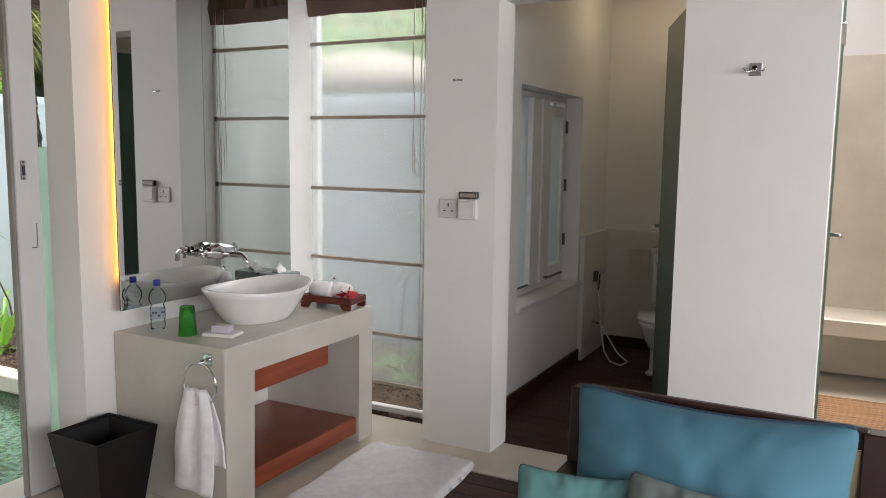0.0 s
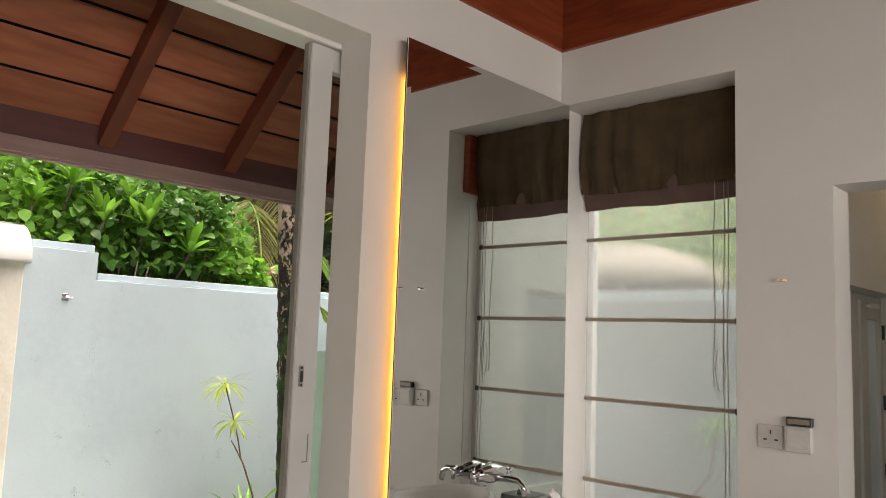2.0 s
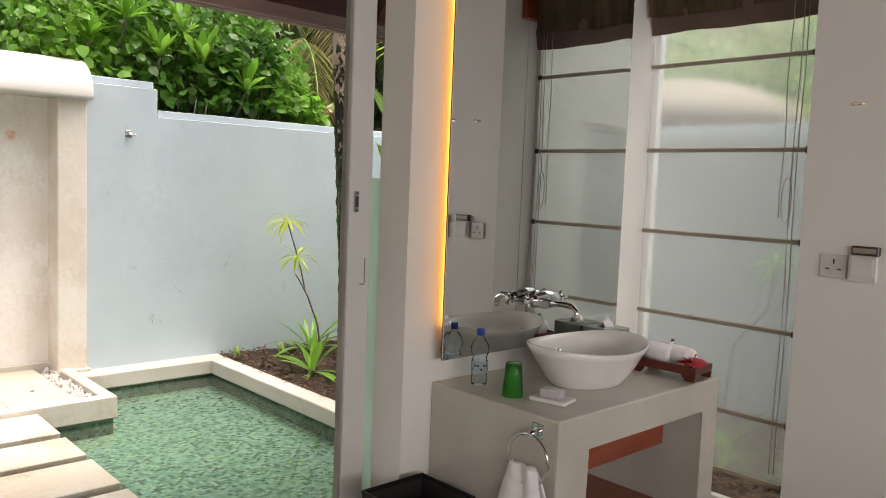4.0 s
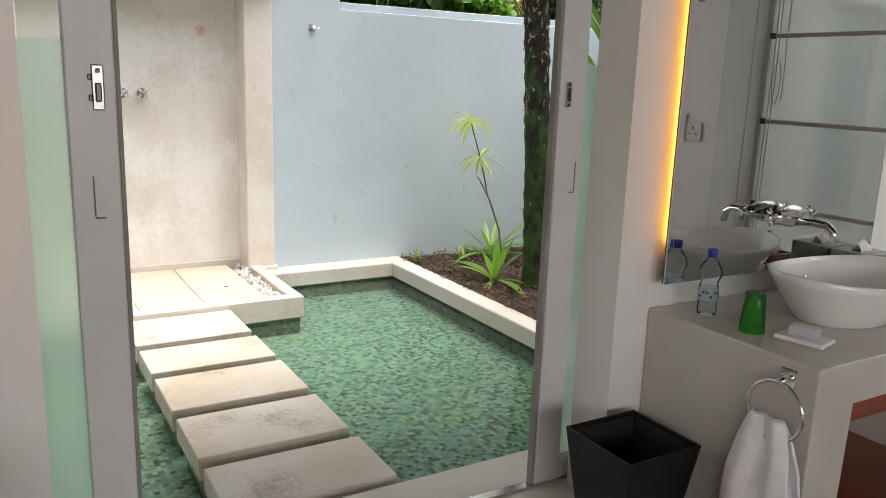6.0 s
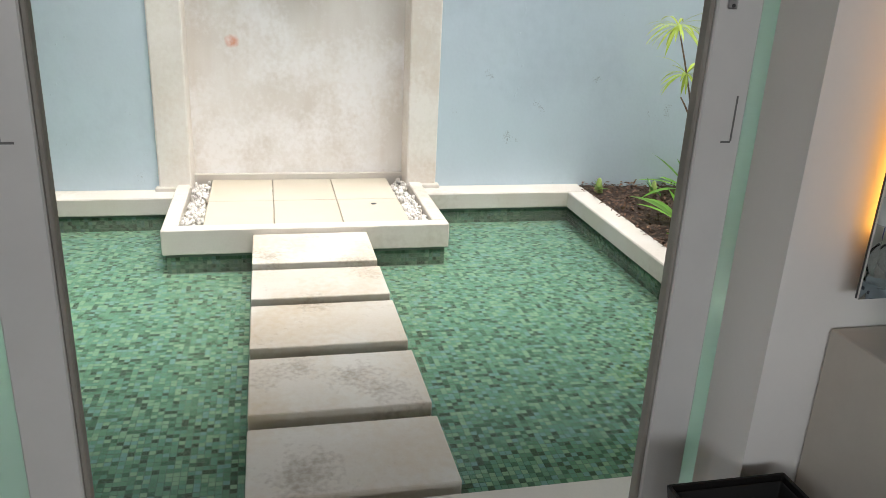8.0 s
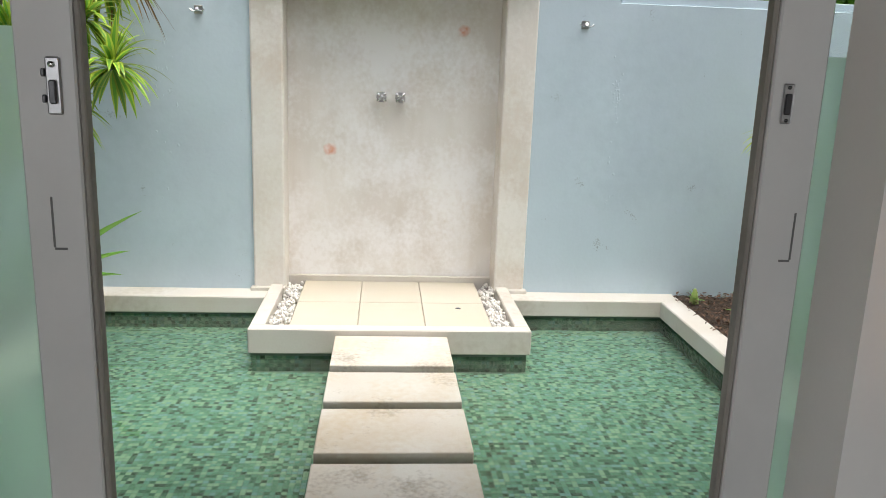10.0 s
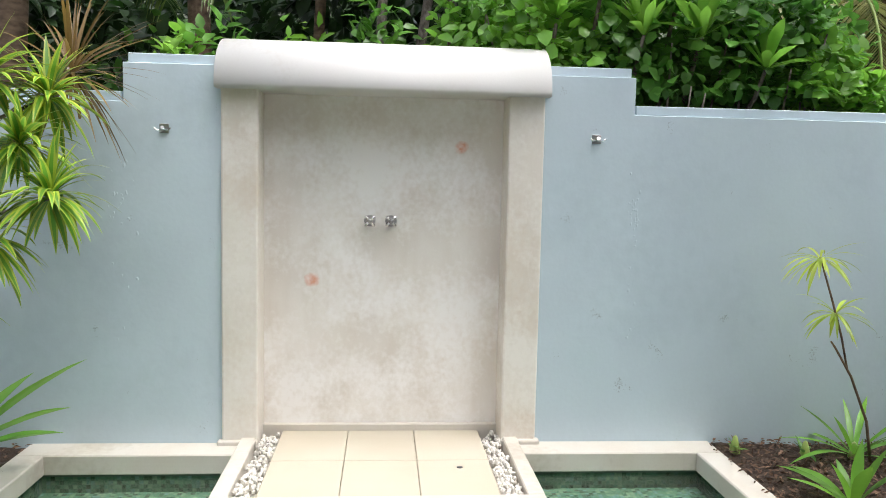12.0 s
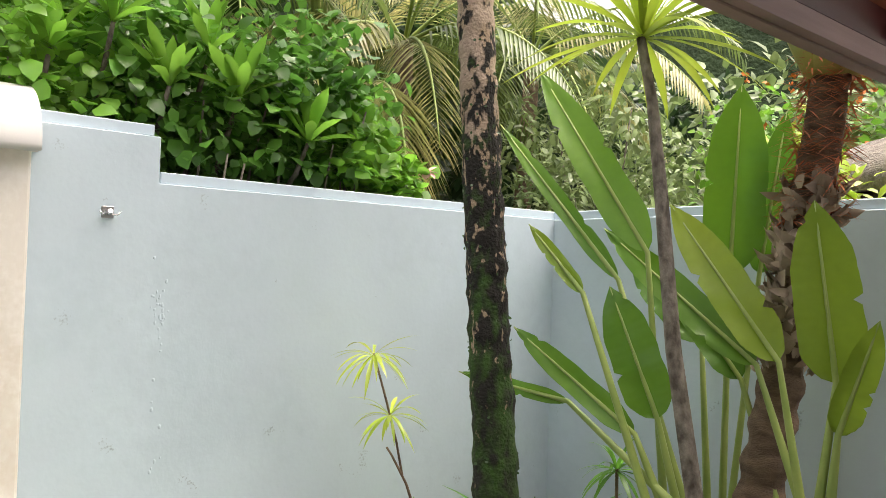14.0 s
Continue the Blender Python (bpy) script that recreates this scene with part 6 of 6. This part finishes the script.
# ---- planting inside the garden ----
# tall mossy trunk
th = tagged(new("coconut_palm"), "tall dark mossy coconut trunk in the mulch bed", "palm tree")
th.location = (-5.40, 3.80, -0.08)
b = bmesh.new()
ringsn, segn = 190, 34
pv = []
for i in range(ringsn + 1):
    z = 7.2 * i / ringsn
    cx = -0.112 * z * (1 - 0.01 * z)
    rr = 0.088 + 0.035 * math.exp(-z * 2.0) - 0.002 * z
    rr += 0.004 * math.sin(z * 46)
    row = []
    for k in range(segn):
        a = 2 * math.pi * k / segn
        q = Vector((math.cos(a) * 2.2, math.sin(a) * 2.2, z * 5))
        bumpy = 0.010 * noise.noise(q * 1.3) + 0.012 * max(0, noise.noise(q * 4.1)) * (1.0 if z < 2.3 else 0.3)
        row.append(b.verts.new((cx + (rr + bumpy) * math.cos(a), (rr + bumpy) * math.sin(a), z)))
    pv.append(row)
for i in range(ringsn):
    for k in range(segn):
        b.faces.new((pv[i][k], pv[i][(k + 1) % segn], pv[i + 1][(k + 1) % segn], pv[i + 1][k])).smooth = True
part("trunk", b, bark_moss, th)
s = Soup()
r_ = random.Random(77)
for k in range(420):                       # curling flakes and moss tufts
    z = r_.uniform(0.1, 2.7) ** 1.0
    a = r_.uniform(0, 6.28)
    o = Vector((math.cos(a), math.sin(a), 0))
    rr = 0.088 + 0.035 * math.exp(-z * 2.0)
    p = Vector((-0.112 * z * (1 - 0.01 * z), 0, z)) + o * rr
    s.leaf(p, (o * 0.3 + rnd_dir(r_) * 0.9).normalized(), o, r_.uniform(0.008, 0.020), 0.014)
mo = s.put("moss", leaf_dark, th, "ragged moss tufts", "stuff")
top = Vector((-0.112 * 7.2 * 0.928, 0, 7.1))
for k in range(6):
    s = Soup()
    a = k * 2.4
    e = 1.0 - 1.0 * k / 6
    rib = frond(s, r_, top, (math.cos(a) * math.cos(e), math.sin(a) * math.cos(e), math.sin(e)), 2.4, 1.5, n=30)
    f = s.put("frond", frond_green, th)
    part("rib", tube(rib[::3], 0.014, 6), petiole_green, f)

# lime-leaved sapling against the blue wall
sap = tagged(new("dracaena_sapling"), "lime green dracaena sapling with two leaf heads", "plant")
sap.location = (-6.22, 3.93, 0.01)
part("stem", tube([(0, 0.11, -0.08), (0.0, 0.06, 0.22), (0.02, -0.06, 0.48), (0.04, -0.17, 0.64), (0.03, -0.195, 0.68)], [0.009, 0.008, 0.007, 0.006, 0.005], 8), bark_brown, sap)
part("stem", tube([(0.026, -0.09, 0.525), (0.02, -0.13, 0.70), (0.01, -0.19, 0.90), (0.0, -0.27, 1.14)], [0.006, 0.006, 0.006, 0.005], 8), bark_brown, sap)
for c, n_, L in (((0.0, -0.27, 1.13), 24, 0.25), ((0.015, -0.17, 0.83), 22, 0.24)):
    s = Soup()
    rosette(s, r_, c, n_, L, 0.021, (-0.35, 0.95), 1.1, seg=7, peak=0.45)
    s.put("leaf_head", leaf_lime, sap)


def bromeliad(x, y, n, L, W, material, label, z=-0.03, lift=(0.25, 1.25), droop=0.8):
    t = tagged(new("strap_leaf_plant"), label, "plant", "strap-leaved plants")
    t.location = (x, y, z)
    part("core", lathe([(0.035, -0.03), (0.03, 0.03), (0.012, 0.10), (0.0, 0.11)], 12), petiole_green, t)
    s = Soup()
    rosette(s, r_, (0, 0, 0.02), n, L, W, lift, droop, seg=7, peak=0.5)
    s.put("leaves", material, t)
    return t


bromeliad(-6.33, 4.00, 13, 0.52, 0.046, leaf_bright, "green strap-leaved plant in the mulch", lift=(0.35, 1.1), droop=0.7)
bromeliad(-5.62, 3.55, 13, 0.40, 0.065, leaf_bright, "green strap-leaved plant beside the trunk")
bromeliad(-6.35, 3.72, 6, 0.15, 0.03, leaf_green, "small green seedling in the mulch")
bromeliad(-6.45, 3.35, 6, 0.09, 0.03, leaf_bright, "tiny green weed in the mulch")
bromeliad(-5.95, 4.55, 14, 0.62, 0.07, leaf_green, "dark green strap-leaved plant behind the trunk", lift=(0.3, 1.2))
bromeliad(-5.45, 4.55, 11, 0.48, 0.065, leaf_green, "dark green strap-leaved plant behind the trunk")
bromeliad(-2.7, 4.5, 11, 0.35, 0.05, leaf_green, "green strap-leaved plant outside the window")
bromeliad(-2.25, 4.35, 9, 0.30, 0.05, leaf_green, "green strap-leaved plant outside the window")
sp2 = tagged(new("dracaena_sapling"), "small lime-leaved sapling among the strap leaves", "plant")
sp2.location = (-5.37, 4.46, -0.05)
part("stem", tube([(0, 0, 0), (0.02, 0.0, 0.4), (0.0, 0.02, 0.72)], 0.008, 8), bark_brown, sp2)
s = Soup()
rosette(s, r_, (0, 0.02, 0.70), 26, 0.24, 0.024, (-0.2, 1.3), 1.3, seg=6)
s.put("leaf_head", leaf_bright, sp2)
sp3 = tagged(new("dracaena_sapling"), "thin lime-leaved sapling outside the window", "plant")
sp3.location = (-2.95, 4.9, -0.05)
part("stem", tube([(0, 0, 0), (0.05, 0.0, 0.6), (0.25, 0.0, 0.85), (0.28, 0.02, 1.15)], 0.008, 8), bark_brown, sp3)
s = Soup()
rosette(s, r_, (0.28, 0.02, 1.13), 22, 0.2, 0.022, (-0.2, 1.3), 1.2, seg=5)
s.put("leaf_head", leaf_bright, sp3)

# slender dracaena tree
dt = tagged(new("dracaena_tree"), "slender grey-stemmed dracaena with a green leaf crown", "tree")
dt.location = (-4.71, 4.25, -0.08)
pts = [(0, 0, 0), (-0.09, 0, 0.66), (-0.20, 0.0, 1.35), (-0.30, 0, 2.0), (-0.37, 0, 2.4), (-0.41, 0, 2.70)]
part("trunk", tube([Vector(p) + Vector((0.012 * math.sin(i * 2.1), 0.01 * math.cos(i * 1.7), 0)) for i, p in enumerate(pts)], [0.040, 0.036, 0.033, 0.029, 0.024, 0.020], 14), bark_grey, dt)
s = Soup()
rosette(s, r_, (-0.41, 0, 2.68), 46, 0.62, 0.055, (-0.15, 1.4), 0.8, seg=7, peak=0.45)
s.put("crown", leaf_lime, dt)

# thick fibrous trunk of the fan palm
fp = tagged(new("fan_palm"), "thick palm trunk with red fibre and dry leaf sheaths", "palm tree")
fp.location = (-4.92, 4.72, -0.08)
def fp_axis(z):
    return Vector((0.175 * z - 0.008 * z * z, 0.02 * math.sin(z), z))


b = bmesh.new()
pv = []
for i in range(71):
    z = 2.75 * i / 70
    c = fp_axis(z)
    rr = 0.105 - 0.012 * z + 0.010 * math.sin(z * 38) * (1 if z < 1.3 else 0.4)
    pv.append([b.verts.new(c + Vector((math.cos(2 * math.pi * k / 26), math.sin(2 * math.pi * k / 26), 0)) * (rr + 0.016 * noise.noise(Vector((k * 0.9, z * 9, 3))))) for k in range(26)])
for i in range(70):
    for k in range(26):
        b.faces.new((pv[i][k], pv[i][(k + 1) % 26], pv[i + 1][(k + 1) % 26], pv[i + 1][k])).smooth = True
part("trunk", b, bark_brown, fp)
s = Soup()
for k in range(420):
    z = r_.uniform(1.25, 2.05)
    a = r_.uniform(0, 6.28)
    o = Vector((math.cos(a), math.sin(a), 0))
    s.leaf(fp_axis(z) + o * 0.092, (o * 0.55 + Vector((0, 0, 0.5)) + rnd_dir(r_) * 0.55).normalized(), o, r_.uniform(0.05, 0.12), r_.uniform(0.025, 0.06))
s.put("dry_sheath", dry_sheath, fp, "grey ragged dry leaf bases", "stuff")
s = Soup()
for k in range(800):
    z = r_.uniform(1.9, 2.72)
    a = r_.uniform(0, 6.28)
    o = Vector((math.cos(a), math.sin(a), 0))
    t_ = Vector((-math.sin(a), math.cos(a), 0))
    s.strap(fp_axis(z) + o * 0.082, (t_ * r_.choice((-1, 1)) + Vector((0, 0, r_.uniform(-0.5, 0.5))) + o * 0.25).normalized(), r_.uniform(0.08, 0.18), 0.010, 0.2, 3)
s.put("fibre", bark_red, fp, "red-brown fibre", "stuff")
for k in range(5):
    a = k * 1.3
    o = Vector((math.cos(a), math.sin(a), 0))
    base = fp_axis(2.54)
    part("leaf_sheath", tube([base, base + o * 0.12 + Vector((0, 0, 0.22)), base + o * 0.34 + Vector((0, 0, 0.62)), base + o * 0.6 + Vector((0, 0, 1.25))], [0.115, 0.10, 0.06, 0.03], 12), mat_sheath, fp, "smooth yellow-green leaf sheath")




def paddle_leaf(parent, tip, base, foot, width, material, bend=0.0):
    """A big strelitzia leaf: stalk from foot to base, ribbed blade from base to tip."""
    tip, base, foot = Vector(tip), Vector(base), Vector(foot)
    ground = foot + (foot - base) * (foot.z / max(0.15, base.z - foot.z)) * 0.6
    ground.z = -0.08
    st = part("leaf_stalk", tube([ground, foot, base + (foot - base) * 0.4, base, base + (tip - base) * 0.5, tip], [0.022, 0.019, 0.015, 0.012, 0.007, 0.003], 8), petiole_green, parent)
    b = bmesh.new()
    ax = tip - base
    L = ax.length
    d = ax.normalized()
    face = Vector((0.55, -0.80, 0.2))
    side = d.cross(face).normalized()
    nrm = side.cross(d).normalized()
    n = 34
    r2 = random.Random(int(abs(tip.x * 1000)) + int(abs(base.z * 777)))
    pr = None
    tears = {r2.randint(6, 30): r2.choice((-1, 1)) for _ in range(2)}
    for i in range(n + 1):
        u = i / n
        w = 0.5 * width * 1.06 * (min(1.0, (u / 0.16) ** 0.5) if u < 0.16 else 1.0) * (1 if u < 0.5 else max(0.02, 1 - ((u - 0.5) / 0.5) ** 2.4))
        arch = -bend * (u * (1 - u)) * 4 * 0.1 * L
        c = base + ax * u + nrm * arch
        cur = []
        for q in (-1, -0.66, -0.33, 0, 0.33, 0.66, 1):
            rip = 0.0035 * math.sin(u * n * 2.6) * abs(q) + 0.010 * noise.noise(Vector((u * 6, q * 2, L)))
            ww = w * (1 + 0.05 * noise.noise(Vector((u * 9, q, L * 3))))
            if q in (-1, 1) and tears.get(i) == q:
                ww *= 0.72
            cur.append(b.verts.new(c + side * (q * ww) + nrm * (0.22 * abs(q) ** 1.3 * w + rip)))
        if pr:
            for j in range(6):
                b.faces.new((pr[j], pr[j + 1], cur[j + 1], cur[j])).smooth = True
        pr = cur
    bl = part("blade", b, material, st)
    part("midrib", tube([base, base + ax * 0.4 - nrm * (bend * 0.096 * L - 0.002), tip], [0.009, 0.006, 0.002], 6), petiole_pale, bl)
    return st


petiole_pale = mat("midrib", (0.42, 0.48, 0.18), 0.45)
banana_edge = leaf_mat("banana_worn", (0.24, 0.36, 0.03), (0.15, 0.24, 0.02), 0.38, 0.5, 0.0)
tp = tagged(new("traveller_palm"), "clump of large paddle-shaped strelitzia leaves", "plant")
paddle_leaf(tp, (-5.91, 4.45, 2.63), (-5.21, 4.45, 1.68), (-5.09, 4.45, 0.58), 0.185, banana_green)
paddle_leaf(tp, (-5.05, 4.95, 2.51), (-5.09, 4.95, 1.60), (-5.10, 4.95, 0.50), 0.266, banana_green)
paddle_leaf(tp, (-4.90, 5.10, 2.38), (-5.02, 5.10, 1.60), (-5.14, 5.10, 0.46), 0.163, banana_green)
paddle_leaf(tp, (-5.13, 4.50, 1.90), (-4.61, 4.50, 1.25), (-4.51, 4.50, 0.72), 0.178, banana_yellow)
paddle_leaf(tp, (-5.54, 4.55, 1.80), (-4.73, 4.55, 1.22), (-4.54, 4.55, 0.71), 0.148, banana_green)
paddle_leaf(tp, (-5.30, 4.30, 1.52), (-5.03, 4.30, 0.97), (-4.93, 4.30, 0.65), 0.200, banana_green)
paddle_leaf(tp, (-5.80, 4.20, 1.30), (-5.07, 4.20, 0.91), (-4.94, 4.20, 0.67), 0.111, banana_green)
paddle_leaf(tp, (-6.20, 4.20, 1.03), (-5.44, 4.20, 0.99), (-4.90, 4.20, 0.68), 0.067, banana_green)
paddle_leaf(tp, (-4.39, 4.30, 1.87), (-4.30, 4.30, 1.22), (-4.35, 4.30, 0.80), 0.215, banana_edge)
paddle_leaf(tp, (-4.16, 4.30, 1.45), (-4.29, 4.30, 1.04), (-4.31, 4.30, 0.81), 0.110, banana_edge)
paddle_leaf(tp, (-6.15, 4.40, 2.37), (-5.33, 4.40, 1.55), (-4.96, 4.40, 0.63), 0.089, banana_green)
paddle_leaf(tp, (-5.67, 4.15, 1.80), (-5.33, 4.15, 1.49), (-4.97, 4.15, 0.67), 0.067, banana_yellow)
paddle_leaf(tp, (-5.29, 4.70, 1.61), (-4.88, 4.70, 1.13), (-4.71, 4.70, 0.64), 0.148, banana_green)
paddle_leaf(tp, (-5.55, 4.80, 1.60), (-5.14, 4.80, 1.27), (-5.09, 4.80, 0.53), 0.133, banana_green)

# striped dracaena by the second garden bed
sd = tagged(new("striped_dracaena"), "branching dracaena with yellow-striped leaf heads", "plant")
sd.location = (-5.75, -1.05, -0.06)
heads = ((0.15, 0.62, 1.47), (0.05, 0.46, 1.70), (0.18, 0.36, 1.30), (0.0, 0.30, 1.98), (0.1, 0.12, 1.60), (-0.15, 0.50, 1.92), (-0.1, 0.05, 2.15), (0.12, 0.10, 1.05), (0.1, -0.15, 1.35), (-0.05, -0.1, 1.85))
for h in heads:
    h = Vector(h) + Vector((0, 0.30, 0))
    bsh = part("branch", tube([(0, 0, 0), (h.x * 0.2 - 0.05, h.y * 0.05 - 0.1, h.z * 0.45), (h.x * 0.7, h.y * 0.6, h.z * 0.92), h], [0.020, 0.014, 0.010, 0.007], 8), bark_grey, sd)
    s = Soup()
    rosette(s, r_, h, 64, 0.31, 0.040, (-0.6, 1.45), 1.25, True, 7)
    s.put("leaf_head", (leaf_bright, leaf_yellow), bsh)
cd = tagged(new("bronze_cordyline"), "bronze spiky-leaved cordyline behind the striped plant", "plant")
cd.location = (-6.30, -0.30, -0.06)
part("stem", tube([(0, -1.0, 0), (0, -0.7, 1.2), (0, 0, 2.1)], [0.03, 0.025, 0.02], 10), bark_grey, cd)
s = Soup()
rosette(s, r_, (0, 0, 2.08), 80, 0.50, 0.020, (-0.9, 1.45), 0.6, seg=5)
s.put("crown", leaf_bronze, cd)
he = tagged(new("heliconia"), "single long green leaves by the second garden bed", "plant")
he.location = (-6.12, -0.83, -0.04)
s = Soup()
for a, e, L, w in ((1.50, 0.80, 0.84, 0.11), (1.35, 0.60, 0.70, 0.09), (1.9, 0.32, 0.50, 0.08), (1.2, 1.10, 0.52, 0.08), (2.6, 0.8, 0.55, 0.09), (3.9, 0.7, 0.6, 0.09)):
    s.strap(Vector((0, 0, 0.14)), Vector((math.cos(a) * math.cos(e), math.sin(a) * math.cos(e), math.sin(e))), L, w, 0.35, 8, peak=0.55, fold=0.3)
s.put("leaves", leaf_bright, he)
part("stem", tube([(0, 0, -0.04), (0, 0, 0.16)], 0.016, 8), petiole_green, he)

# mulch beds with bark chips
def mulch(name, x0, x1, y0, y1, seed, n):
    r = random.Random(seed)
    th = setting(new(name), "bed of dark bark mulch", "mulch bed")
    b = bmesh.new()
    nx, ny = 50, 40
    g3 = [[b.verts.new((x0 + (x1 - x0) * i / nx, y0 + (y1 - y0) * j / ny, -0.045 + 0.03 * noise.noise(Vector((i * 0.3, j * 0.3, seed))) + 0.012 * noise.noise(Vector((i * 1.3, j * 1.3, seed))) + 0.02)) for j in range(ny + 1)] for i in range(nx + 1)]
    for i in range(nx):
        for j in range(ny):
            b.faces.new((g3[i][j], g3[i + 1][j], g3[i + 1][j + 1], g3[i][j + 1]))
    part("soil", b, mulch_soil, th)
    s = Soup()
    for _ in range(n):
        p = Vector((r.uniform(x0, x1), r.uniform(y0, y1), -0.02 + r.uniform(0, 0.03)))
        d = Vector((r.uniform(-1, 1), r.uniform(-1, 1), r.uniform(-0.3, 0.3))).normalized()
        s.leaf(p, d, Vector((r.uniform(-0.4, 0.4), r.uniform(-0.4, 0.4), 1)), r.uniform(0.02, 0.055), r.uniform(0.008, 0.02))
    s.put("bark_chips", chip_mat, th, "", "stuff")


chip_mat = mat("bark_chip", (0.16, 0.095, 0.06), 0.9, color2=(0.05, 0.028, 0.018), scale=30, island=1.2)
mulch("mulch_bed_1", -6.59, -3.35, 3.225, 5.34, 3, 9000)
mulch("mulch_bed_2", -6.59, -3.35, -2.77, 2 * MID - 3.225, 4, 2500)
mulch("mulch_bed_3", -3.35, -1.95, 3.66, 5.34, 5, 3000)
